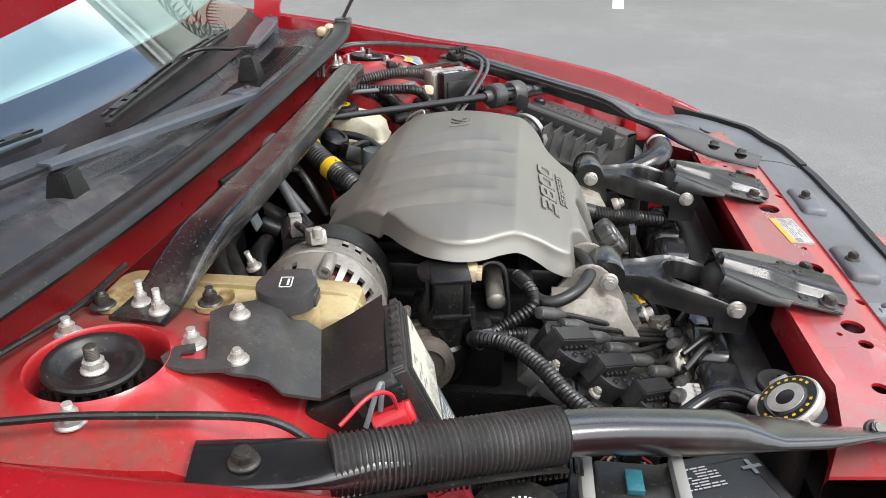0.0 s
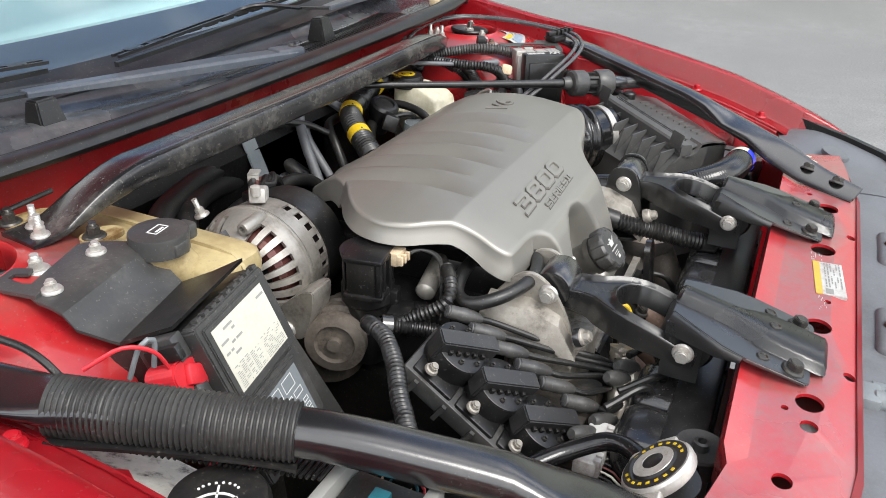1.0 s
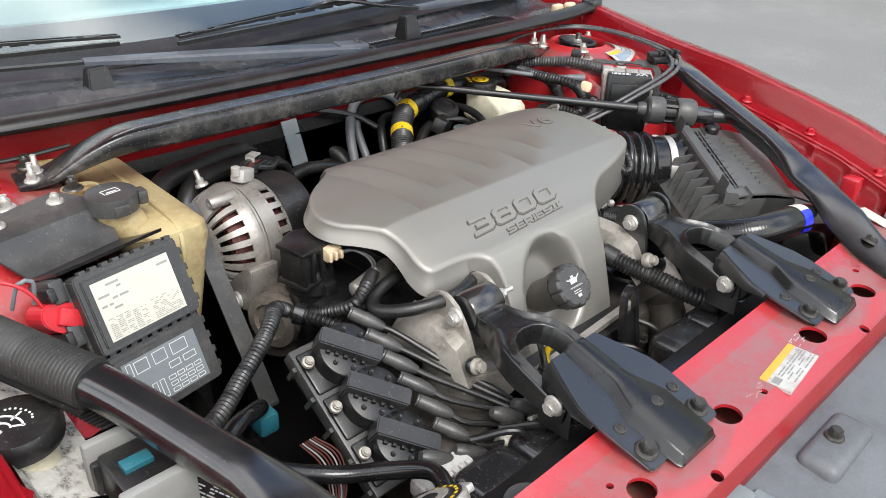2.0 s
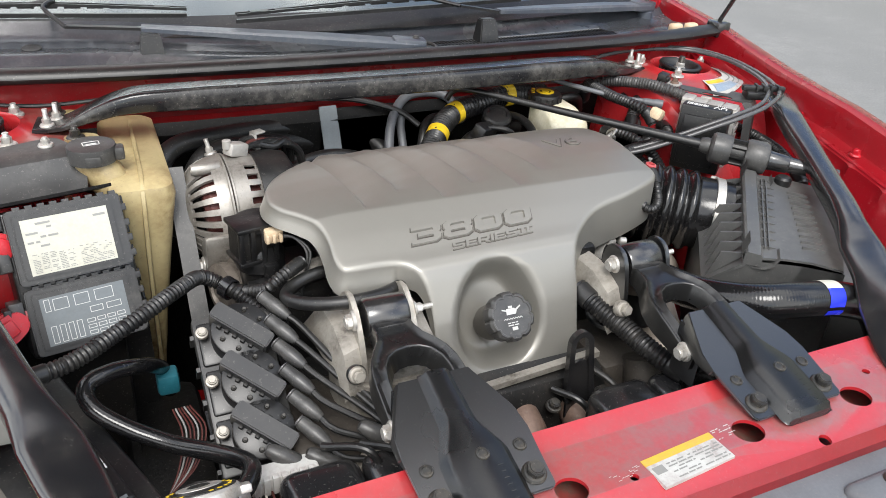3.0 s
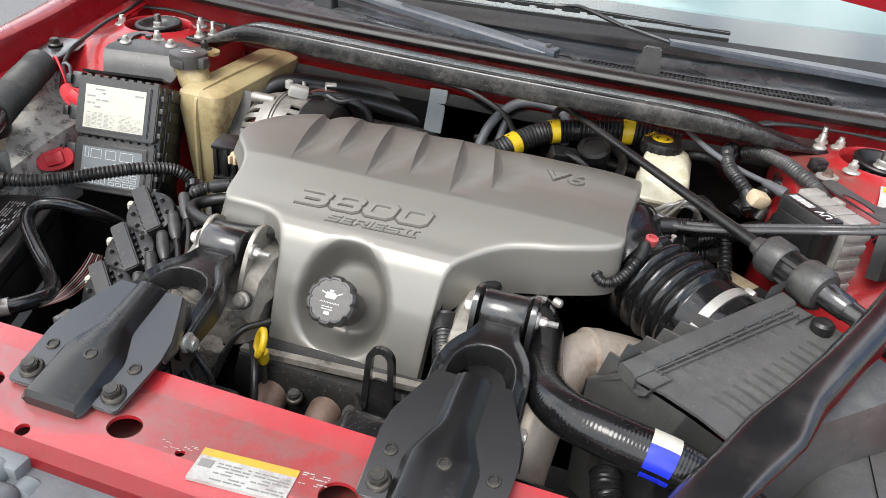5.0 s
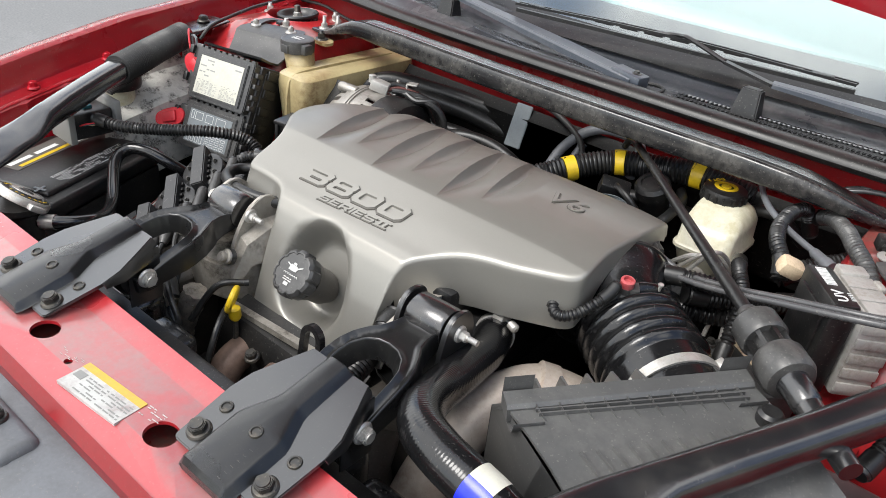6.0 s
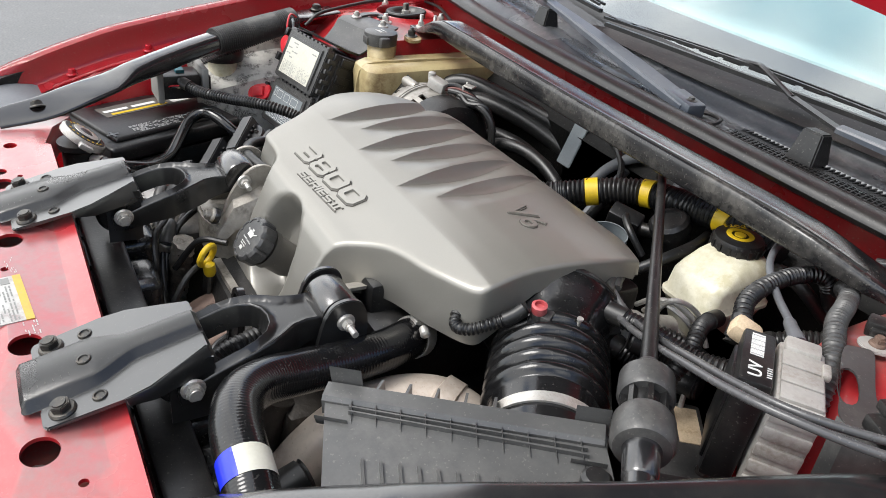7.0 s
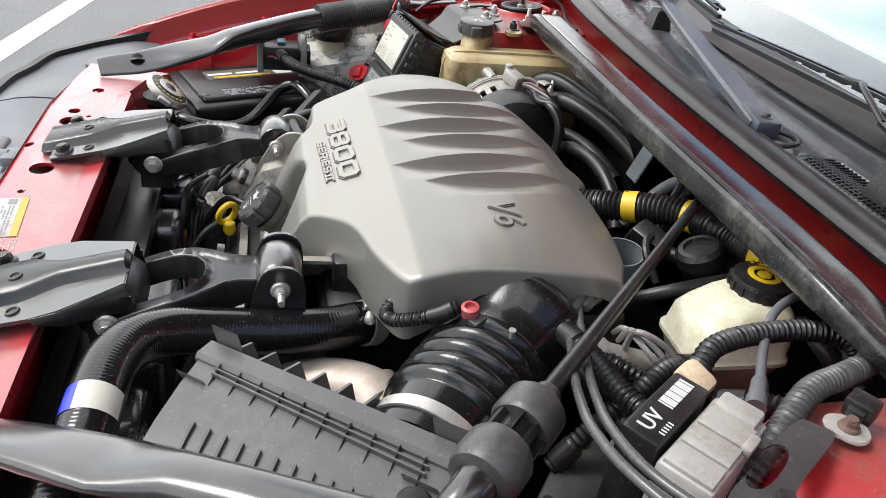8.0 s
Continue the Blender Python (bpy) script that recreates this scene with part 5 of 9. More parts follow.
# ---- braces ----
def flat_tube(name, path, label, category, ends, group="", mat=None, e=0.7, lip=False):
    """A steel tube whose ends are pressed flat: path rows of point, half width, half height and, where given, degrees of twist."""
    turns = [row[3] if len(row) > 3 else 0.0 for row in path]
    path = [row[:3] for row in path]
    t = thing(name, path[0][0], label, category, group)
    pts = curve_points([p for p, w, h in path], 0.012)
    n, k = 20, len(pts)
    ws = [w for p, w, h in path]
    hs = [h for p, w, h in path]
    b = bmesh.new()
    cum = [0.0]
    for (p, _, _), (q, _, _) in zip(path, path[1:]):
        cum.append(cum[-1] + (Vector(q) - Vector(p)).length)
    run, vs = 0.0, []
    for i, p in enumerate(pts):
        if i:
            run += (p - pts[i - 1]).length
        way = (pts[min(i + 1, k - 1)] - pts[max(i - 1, 0)]).normalized()
        side = way.cross(Vector((0, 0, 1))).normalized()
        up = side.cross(way)
        w, h = lerp_table(list(zip(cum, ws)), run), lerp_table(list(zip(cum, hs)), run)
        twist = radians(lerp_table(list(zip(cum, turns)), run))
        side, up = side * math.cos(twist) + up * math.sin(twist), up * math.cos(twist) - side * math.sin(twist)
        for q in range(n):
            a = 2 * math.pi * q / n
            c, s = math.cos(a), math.sin(a)
            vs.append(p + side * (w * math.copysign(abs(c) ** e, c)) + up * (h * math.copysign(abs(s) ** e, s)))
    add(b, vs, [[i * n + q, i * n + (q + 1) % n, (i + 1) * n + (q + 1) % n, (i + 1) * n + q] for i in range(k - 1) for q in range(n)] + [list(range(n))[::-1], [(k - 1) * n + q for q in range(n)]])
    part("tube", b, mat or BLACK_STEEL, t, smooth=50)
    if lip:
        # folded lip along the upper front edge
        rise = [lerp_table(list(zip(cum, hs)), min(cum[-1], i * 0.012)) for i in range(k)]
        wide = [lerp_table(list(zip(cum, ws)), min(cum[-1], i * 0.012)) for i in range(k)]
        b = bmesh.new()
        sweep(b, [p + Vector((0, -0.62 * w, 0.90 * h + 0.0005)) for p, w, h in list(zip(pts, wide, rise))[6:-6]], [(-0.0022, -0.003), (0.0022, -0.003), (0.0018, 0.0022), (-0.0018, 0.0022)], step=0.02)
        part("folded_lip", b, BLACK_STEEL, t, smooth=20)
    for p, mat in ends:
        bolt(BIG_BOLT, p, (0, 0, 1), mat, t)
    return t


braceR = flat_tube("fender_brace", [((-0.668, 0.590, 0.915), 0.026, 0.003), ((-0.652, 0.520, 0.910), 0.026, 0.0035), ((-0.637, 0.475, 0.903), 0.021, 0.014), ((-0.572, 0.325, 0.888), 0.0185, 0.0158),
                                   ((-0.535, 0.225, 0.868), 0.0190, 0.0170), ((-0.520, 0.185, 0.860), 0.0205, 0.0150, 4), ((-0.506, 0.150, 0.851), 0.0275, 0.0065, 10), ((-0.492, 0.108, 0.842), 0.0275, 0.0070, 16),
                                   ((-0.478, 0.070, 0.834), 0.0245, 0.0045, 26), ((-0.468, 0.040, 0.829), 0.022, 0.0035, 32), ((-0.462, 0.010, 0.826), 0.020, 0.003, 34), ((-0.456, -0.016, 0.823), 0.017, 0.003, 34)],
                   "glossy black tubular fender brace with flattened ends", "brace", [((-0.663, 0.553, 0.917), DARK_BOLT)], "fender braces")
bolt(BIG_BOLT, (-0.470, 0.041, 0.832), (-0.48, -0.1, 0.85), DARK_BOLT, braceR)
b = bmesh.new()
tube(b, [(-0.645, 0.497, 0.903), (-0.61, 0.412, 0.896), (-0.575, 0.332, 0.889)], 0.0222, n=24, ribs=0.0014, pitch=0.0042)
sleeve = thing("corrugated_sleeve", (-0.61, 0.41, 0.88), "black corrugated plastic sleeve on the fender brace", "sleeve")
part("sleeve", b, SLEEVE, sleeve)
b = bmesh.new()
sweep(b, [(-0.665, 0.49, 0.886), (-0.632, 0.41, 0.884), (-0.600, 0.345, 0.874), (-0.590, 0.325, 0.868)], [(-0.0035, -0.0015), (0.0035, -0.0015), (0.0035, 0.0015), (-0.0035, 0.0015)])
part("slit_edge", b, BLACK, sleeve, "curled edge of the slit sleeve")
for k in range(34):
    p = Vector((-0.632, 0.452, 0.876)).lerp(Vector((-0.572, 0.312, 0.856)), k / 33)
    part("slit_tooth", box(bmesh.new(), p.x - 0.010, p.x + 0.010, p.y - 0.0013, p.y + 0.0013, p.z - 0.0015, p.z + 0.0015, None, 0.0005), BLACK, sleeve)
braceL = flat_tube("fender_brace", [((0.655, 0.545, 0.922), 0.026, 0.004), ((0.628, 0.495, 0.921), 0.024, 0.006), ((0.600, 0.450, 0.914), 0.021, 0.014), ((0.530, 0.320, 0.893), 0.0185, 0.0158),
                                   ((0.480, 0.230, 0.880), 0.0190, 0.0170), ((0.456, 0.190, 0.873), 0.0200, 0.0150, -4), ((0.432, 0.148, 0.865), 0.0275, 0.0065, -8), ((0.405, 0.103, 0.855), 0.0255, 0.0080, -10),
                                   ((0.376, 0.060, 0.843), 0.0275, 0.0055, -22), ((0.345, 0.012, 0.829), 0.024, 0.0035, -26), ((0.322, -0.030, 0.823), 0.020, 0.003, -26), ((0.308, -0.060, 0.819), 0.017, 0.003, -26)],
                   "glossy black tubular fender brace with flattened ends", "brace", [((0.643, 0.523, 0.926), DARK_BOLT)], "fender braces")
bolt(BIG_BOLT, (0.350, 0.014, 0.832), (0.40, -0.15, 0.9), DARK_BOLT, braceL)
bolt(BIG_BOLT, (0.326, -0.030, 0.826), (0.40, -0.15, 0.9), DARK_BOLT, braceL)

sb = flat_tube("strut_tower_brace", [((-0.505, 0.705, 0.924), 0.028, 0.003), ((-0.47, 0.700, 0.926), 0.026, 0.004), ((-0.425, 0.692, 0.943), 0.024, 0.010), ((-0.378, 0.685, 0.955), 0.023, 0.014), ((-0.30, 0.682, 0.955), 0.022, 0.016), ((0.0, 0.685, 0.950), 0.022, 0.016),
                                    ((0.30, 0.692, 0.948), 0.022, 0.016), ((0.375, 0.695, 0.946), 0.023, 0.014), ((0.43, 0.712, 0.934), 0.024, 0.010), ((0.475, 0.735, 0.925), 0.026, 0.004), ((0.505, 0.745, 0.923), 0.026, 0.003)],
               "black steel brace between the strut towers, dusty on top", "brace", [], mat=DUSTY_STEEL, e=0.36, lip=True)
for x, y in ((-0.490, 0.690), (-0.478, 0.712), (0.500, 0.730), (0.505, 0.758)):
    bolt(LONG_STUD, (x, y, 0.927), (0, 0, 1), ZINC, sb, "nut")


# ---- passenger side: fuse box, tank, battery ----
def fuse_box():
    t = thing("fuse_box", (-0.47, 0.47, 0.72), "black plastic underhood fuse box with two labelled lids", "fuse box")
    m = frame3((-0.479, 0.470, 0.917), (0.124, 0.025, -0.003), (-0.004, 0.066, 0.148))
    b = bmesh.new()
    box(b, -0.064, 0.064, -0.168, -0.001, -0.095, -0.016, m, 0.004)
    body = part("body", b, BLACK, t)
    for name, y0, y1, inset, label in (("upper_lid", -0.084, 0.0, 0.0, "lid with a white paper label"), ("lower_lid", -0.166, -0.089, -0.007, "lid with a grey printed diagram")):
        b = bmesh.new()
        slab(b, [(-0.060, y0 + 0.003), (-0.057, y0), (0.057, y0), (0.060, y0 + 0.003), (0.060, y1 - 0.003), (0.057, y1), (-0.057, y1), (-0.060, y1 - 0.003)],
             -0.018 + inset, -0.001 + inset, m, 0.0015)
        slab(b, [(-0.054, y0 + 0.006), (0.050, y0 + 0.006), (0.050, y1 - 0.006), (-0.054, y1 - 0.006)], -0.002 + inset, 0.0015 + inset, m, 0.0012)
        for k in range(9):
            x = -0.05 + k * 0.0125
            box(b, x, x + 0.007, y1 - 0.002, y1 + 0.003, -0.010 + inset, -0.003 + inset, m)
        for k in range(4):
            box(b, 0.058, 0.066, y0 + 0.008 + k * 0.018, y0 + 0.016 + k * 0.018, -0.020 + inset, -0.006 + inset, m, 0.001)
        lid = part(name, b, GREY_BLACK, t, label)
        b = bmesh.new()
        slab(b, [(-0.047, y0 + 0.010), (0.043, y0 + 0.010), (0.043, y1 - 0.012), (-0.047, y1 - 0.012)], 0.001 + inset, 0.0019 + inset, m)
        part("lid_label", b, PAPER if inset == 0 else GREY_LABEL, lid, smooth=0)
        b = bmesh.new()
        if inset == 0:
            plain_bars(b, -0.044, -0.010, y0 + 0.040, y1 - 0.014, 6, 11, m, 0.0023, 0.5)
            plain_bars(b, 0.014, 0.040, y0 + 0.046, y1 - 0.016, 4, 12, m, 0.0023, 0.35)
            for k in range(5):
                plain_bars(b, -0.043 + k * 0.009, -0.036 + k * 0.009, y0 + 0.012, y0 + 0.034, 12, 20 + k, m, 0.0023, 0.75)
            plain_bars(b, 0.006, 0.040, y0 + 0.012, y0 + 0.034, 12, 30, m, 0.0023, 0.6)
            part("print", b, PALE_INK, lid, smooth=0)
        else:
            def outlined(x, y, w, h):
                e = 0.0006
                for a in ((x, y, w, e), (x, y + h - e, w, e), (x, y, e, h), (x + w - e, y, e, h)):
                    slab(b, [(a[0], a[1]), (a[0] + a[2], a[1]), (a[0] + a[2], a[1] + a[3]), (a[0], a[1] + a[3])], 0.0016 + inset, 0.0023 + inset, m)
            for x, y, w, h in [(-0.043, y1 - 0.028, 0.006, 0.014), (-0.034, y1 - 0.028, 0.016, 0.013), (-0.012, y1 - 0.028, 0.016, 0.013), (0.010, y1 - 0.028, 0.020, 0.013), (0.002, y1 - 0.040, 0.014, 0.007), (0.020, y1 - 0.040, 0.016, 0.007)]:
                outlined(x, y, w, h)
            for k in range(4):
                outlined(-0.042 + k * 0.009, y0 + 0.012, 0.006, 0.020)
            for k in range(4):
                for j in range(3):
                    outlined(-0.004 + k * 0.011, y0 + 0.012 + j * 0.007, 0.009, 0.0045)
            part("print", b, WHITE_PRINT, lid, smooth=0)
    for x, y, z, turn in ((-0.068, -0.036, -0.022, -30), (-0.086, -0.128, -0.010, 25)):
        a = m @ pose(x, y, z, 0, 8, turn)
        b = bmesh.new()
        slab(b, rounded([(-0.030, -0.010), (-0.006, -0.017), (0.018, -0.014), (0.026, -0.007), (0.026, 0.007), (0.018, 0.014), (-0.004, 0.015), (-0.030, 0.010)], 2), -0.022, 0.006, a, 0.003)
        box(b, -0.014, 0.012, -0.009, 0.009, 0.004, 0.011, a, 0.002)
        box(b, 0.004, 0.020, 0.010, 0.017, -0.016, 0.0, a, 0.002)
        terminal = part("terminal_cover", b, RED_PLASTIC, t, "bright red plastic terminal cover")
        b = bmesh.new()
        lathe(b, [(0.0045, 0.004), (0.0050, 0.016), (0.0085, 0.017), (0.0085, 0.012), (0.0075, 0.0), (0.0, 0.0)], to(a @ Vector((0.022, 0, -0.008)), a @ Vector((0.06, 0, -0.010))), n=20, cap=False)
        part("cable_mouth", b, PINK_PLASTIC, terminal, "open round cable mouth")
    # clips along the box, on the side of the wing
    for y in (-0.006, -0.052, -0.110):
        b = box(bmesh.new(), -0.077, -0.062, y - 0.014, y + 0.010, -0.050, -0.012, m, 0.002)
        part("side_clip", b, GREY_BLACK, t)
        part("clip_tongue", box(bmesh.new(), -0.083, -0.075, y - 0.009, y + 0.005, -0.040, -0.006, m, 0.0015), BLACK, t)
    b = bmesh.new()
    tube(b, [m @ Vector(p) for p in ((-0.086, -0.020, -0.018), (-0.096, 0.004, -0.014), (-0.112, 0.020, -0.024), (-0.130, 0.018, -0.050))], 0.0018, n=8)
    part("red_wire", b, RED_PLASTIC, t)
    b = bmesh.new()
    tube(b, [m @ Vector(p) for p in ((-0.088, -0.012, -0.030), (-0.086, 0.010, -0.018), (-0.098, 0.012, -0.022), (-0.104, -0.010, -0.042))], 0.0022, n=8)
    part("grey_wire", b, GREY_LABEL, t)
    b = bmesh.new()
    box(b, 0.0625, 0.066, -0.15, -0.01, -0.08, -0.026, m, 0.001)
    for k in range(5):
        box(b, 0.064, 0.069, -0.14 + k * 0.03, -0.125 + k * 0.03, -0.06, -0.03, m, 0.001)
    part("side_latch", b, BLACK, t)
    return t


fuse_box()

# black cover plate from the strut tower down to the fuse box
plate = thing("cover_plate", (-0.52, 0.57, 0.90), "dusty black steel plate bolted to the strut tower", "plate")
b = bmesh.new()
rows = []
for y, z, x0, x1 in ((0.618, 0.9285, -0.560, -0.488), (0.610, 0.929, -0.572, -0.478), (0.590, 0.929, -0.578, -0.466), (0.572, 0.928, -0.578, -0.456), (0.562, 0.924, -0.577, -0.452), (0.553, 0.910, -0.574, -0.450), (0.533, 0.897, -0.560, -0.452), (0.527, 0.894, -0.556, -0.453)):
    rows.append([(x0 + (x1 - x0) * k / 6, y + 0.025 * k / 6, z) for k in range(7)])
sheet(b, rows, 0.003)
part("upper_sheet", b, GREY_BLACK, plate, smooth=30)
b = bmesh.new()
sheet(b, [[(-0.556 + 0.103 * k / 6, 0.527 + 0.025 * k / 6, 0.894) for k in range(7)], [(-0.551 + 0.112 * k / 6, 0.500 + 0.025 * k / 6, 0.908 - 0.002 * k / 6) for k in range(7)], [(-0.546 + 0.12 * k / 6, 0.474 + 0.024 * k / 6, 0.921) for k in range(7)]], 0.004)
part("folded_sheet", b, BLACK, plate, smooth=30)
b = bmesh.new()
hook = [(-0.576, 0.592), (-0.582, 0.625), (-0.578, 0.645), (-0.566, 0.654), (-0.550, 0.648), (-0.544, 0.634), (-0.552, 0.630), (-0.558, 0.640), (-0.566, 0.638), (-0.566, 0.620), (-0.556, 0.598)]
slab(b, hook, 0.9285, 0.9320)
part("hook", b, GREY_BLACK, plate)
for x, y in ((-0.492, 0.614), (-0.560, 0.592)):
    bolt(SMALL_NUT, (x, y, 0.929), (0, 0, 1), ZINC, plate, "nut")


def coolant_tank():
    t = thing("coolant_tank", (-0.40, 0.66, 0.60), "aged cream plastic coolant tank, stained brown", "coolant tank")
    secs = []
    for z, x0, x1, y0, y1, r in ((0.60, -0.414, -0.392, 0.560, 0.64, 0.008), (0.70, -0.419, -0.380, 0.545, 0.69, 0.012), (0.78, -0.423, -0.368, 0.534, 0.775, 0.016), (0.845, -0.428, -0.358, 0.528, 0.79, 0.018),
                                 (0.878, -0.432, -0.352, 0.526, 0.795, 0.018), (0.892, -0.430, -0.354, 0.529, 0.793, 0.018), (0.898, -0.424, -0.362, 0.538, 0.785, 0.018)):
        ring = []
        for cx, cy, a0 in ((x1 - r, y1 - r, 0), (x0 + r, y1 - r, 90), (x0 + r, y0 + r, 180), (x1 - r, y0 + r, 270)):
            for k in range(5):
                a = radians(a0 + k * 22.5)
                ring.append((cx + r * math.cos(a), cy + r * math.sin(a), z))
        secs.append(ring)
    n = len(secs[0])
    b = bmesh.new()
    add(b, [v for s in secs for v in s], [[i * n + k, i * n + (k + 1) % n, (i + 1) * n + (k + 1) % n, (i + 1) * n + k] for i in range(len(secs) - 1) for k in range(n)] + [list(range(n))[::-1], [(len(secs) - 1) * n + k for k in range(n)]])
    part("tank", b, TANK, t, smooth=40)
    b = bmesh.new()
    sweep(b, [(-0.400, 0.531, 0.62), (-0.398, 0.529, 0.72), (-0.396, 0.525, 0.80), (-0.393, 0.524, 0.868), (-0.392, 0.533, 0.893), (-0.390, 0.56, 0.899), (-0.388, 0.66, 0.900), (-0.386, 0.76, 0.898)], [(-0.003, -0.004), (0.003, -0.004), (0.0022, 0.002), (-0.0022, 0.002)], up=(0, -1, 0.6))
    part("moulding_seam", b, TANK, t)
    b = bmesh.new()
    tube(b, [(-0.443, 0.590, 0.924), (-0.438, 0.588, 0.905), (-0.422, 0.580, 0.880), (-0.405, 0.575, 0.85)], 0.025, n=28, radii=[0.026, 0.025, 0.023, 0.020])
    part("neck", b, TANK, t)
    b = bmesh.new()
    lathe(b, [(0.026, 0.915), (0.0285, 0.916), (0.0290, 0.932), (0.0282, 0.936), (0.025, 0.937)], Matrix.Translation((-0.441, 0.586, 0)), n=40)
    box(b, -0.416, -0.404, 0.570, 0.588, 0.917, 0.934, None, 0.003)
    box(b, -0.450, -0.432, 0.556, 0.566, 0.916, 0.930, None, 0.002)
    cp = part("cap", b, GREY_BLACK, t, "black cap with a white printed symbol")
    b = bmesh.new()
    mm = pose(-0.441, 0.586, 0.9371, 0, 0, 8)
    for o in ((-0.010, -0.006, 0.010, -0.0048), (-0.010, 0.0048, 0.010, 0.006), (-0.010, -0.006, -0.009, 0.006), (0.009, -0.006, 0.010, 0.006), (-0.006, -0.003, 0.006, -0.001)):
        slab(b, [(o[0], o[1]), (o[2], o[1]), (o[2], o[3]), (o[0], o[3])], 0, 0.0004, mm)
    part("symbol", b, WHITE_PRINT, cp, smooth=0)
    b = bmesh.new()
    slab(b, rounded([(-0.49, 0.735), (-0.44, 0.72), (-0.43, 0.75), (-0.48, 0.765)], 2), 0.918, 0.923)
    part("mounting_tab", b, TANK, t)
    b = bmesh.new()
    slab(b, rounded([(-0.475, 0.645), (-0.43, 0.635), (-0.43, 0.665), (-0.468, 0.672)], 2), 0.916, 0.921)
    part("mounting_tab", b, TANK, t)
    bolt(STUD_NUT, (-0.478, 0.750, 0.922), (0, 0, 1), DARK_BOLT, t, "nut")
    bolt(STUD_NUT, (-0.458, 0.655, 0.920), (0, 0, 1), DARK_BOLT, t, "nut")
    return t


coolant_tank()


def battery():
    t = thing("battery", (-0.52, 0.23, 0.60), "black car battery with plus sign and printed labels", "battery")
    b = bmesh.new()
    box(b, -0.612, -0.432, 0.125, 0.36, 0.58, 0.742, None, 0.004)
    part("case", b, BLACK, t)
    b = bmesh.new()
    box(b, -0.616, -0.428, 0.121, 0.364, 0.744, 0.772, None, 0.007, 3)
    box(b, -0.596, -0.448, 0.140, 0.345, 0.768, 0.779, None, 0.005, 3)
    lid = part("lid", b, BLACK, t)
    b = bmesh.new()
    slab(b, [(-0.575, 0.175), (-0.532, 0.175), (-0.532, 0.335), (-0.575, 0.335)], 0.779, 0.7796)
    part("lid_label", b, COVER_DARK, lid, "dark label with a gold edge", smooth=0)
    b = bmesh.new()
    mm = pose(-0.5535, 0.255, 0.7798, 0, 0, 90)
    plain_bars(b, -0.075, 0.02, -0.003, 0.016, 1, 5, mm, 0.0003, 1.0)
    slab(b, [(0.045, -0.018), (0.076, -0.018), (0.076, 0.018), (0.045, 0.018)], 0, 0.0004, mm)
    part("print", b, WHITE_PRINT, lid, smooth=0)
    b = bmesh.new()
    slab(b, [(-0.068, -0.017), (0.035, -0.017), (0.035, -0.010), (-0.068, -0.010)], 0, 0.0003, mm)
    part("gold_band", b, YELLOW, lid, smooth=0)
    b = bmesh.new()
    mm = pose(-0.470, 0.235, 0.7795, 0, 0, 90)
    plain_bars(b, -0.055, 0.09, -0.017, 0.012, 8, 7, mm, 0.0003, 0.7)
    part("fine_print", b, WHITE_PRINT, lid, smooth=0)
    b = bmesh.new()
    plus = pose(-0.465, 0.145, 0.7795, 0, 0, 0)
    slab(b, [(-0.010, -0.002), (-0.002, -0.002), (-0.002, -0.010), (0.002, -0.010), (0.002, -0.002), (0.010, -0.002), (0.010, 0.002), (0.002, 0.002), (0.002, 0.010), (-0.002, 0.010), (-0.002, 0.002), (-0.010, 0.002)], 0, 0.0006, plus)
    part("plus_sign", b, GREY_LABEL, lid, smooth=0)
    b = bmesh.new()
    side = frame3((-0.4315, 0.235, 0.690), (0, 1, 0), (0, 0, 1))
    plain_bars(b, -0.095, 0.095, -0.022, 0.022, 1, 9, side, 0.0006, 1.0)
    part("side_print", b, WHITE_PRINT, t, smooth=0)
    t.location = (-0.549, 0.200, 0.60)
    t.rotation_euler = (0, 0, radians(21))
    return t


battery()

# radiator neck, cap and its hose
rc = thing("radiator_filler", (-0.401, 0.085, 0.74), "radiator filler neck under a round stamped steel cap", "radiator filler")
b = bmesh.new()
lathe(b, [(0.024, 0.70), (0.024, 0.79), (0.030, 0.795), (0.030, 0.803)], Matrix.Translation((-0.401, 0.085, 0)), n=28)
part("filler_neck", b, RUBBER, rc)
mcap = facing((-0.401, 0.088, 0.803), (0.0, 0.62, 0.78))
b = bmesh.new()
lathe(b, [(0.033, 0.0), (0.034, 0.002), (0.034, 0.009), (0.032, 0.0115), (0.020, 0.0125), (0.019, 0.015), (0.010, 0.0155), (0.008, 0.013)], mcap, n=40)
box(b, -0.042, -0.030, -0.010, 0.010, 0.0, 0.008, mcap, 0.002)
box(b, 0.030, 0.042, -0.010, 0.010, 0.0, 0.008, mcap, 0.002)
cp = part("cap", b, ZINC, rc, "shiny stamped steel cap")
b = bmesh.new()
lathe(b, [(0.0, 0.0160), (0.008, 0.0162), (0.010, 0.0150), (0.0195, 0.0145), (0.0215, 0.0128), (0.0305, 0.0124), (0.0305, 0.0110)], mcap, n=36, cap=False)
part("cap_face", b, BLACK, cp, "black printed face")
b = bmesh.new()
lathe(b, [(0.0125, 0.0152), (0.0150, 0.0156), (0.0165, 0.0152)], mcap, n=36, cap=False)
part("cap_rib", b, ZINC, cp)
b = bmesh.new()
for k in range(20):
    if k not in (4, 5, 14, 15):
        a = mcap @ pose(0, 0, 0.0126, 0, 0, k * 18)
        slab(b, [(0.0245, -0.0016), (0.0272, -0.0018), (0.0272, 0.0018), (0.0245, 0.0016)], -0.001, 0.0005, a)
part("warning_ring", b, YELLOW, cp, "ring of gold print", smooth=0)
b = bmesh.new()
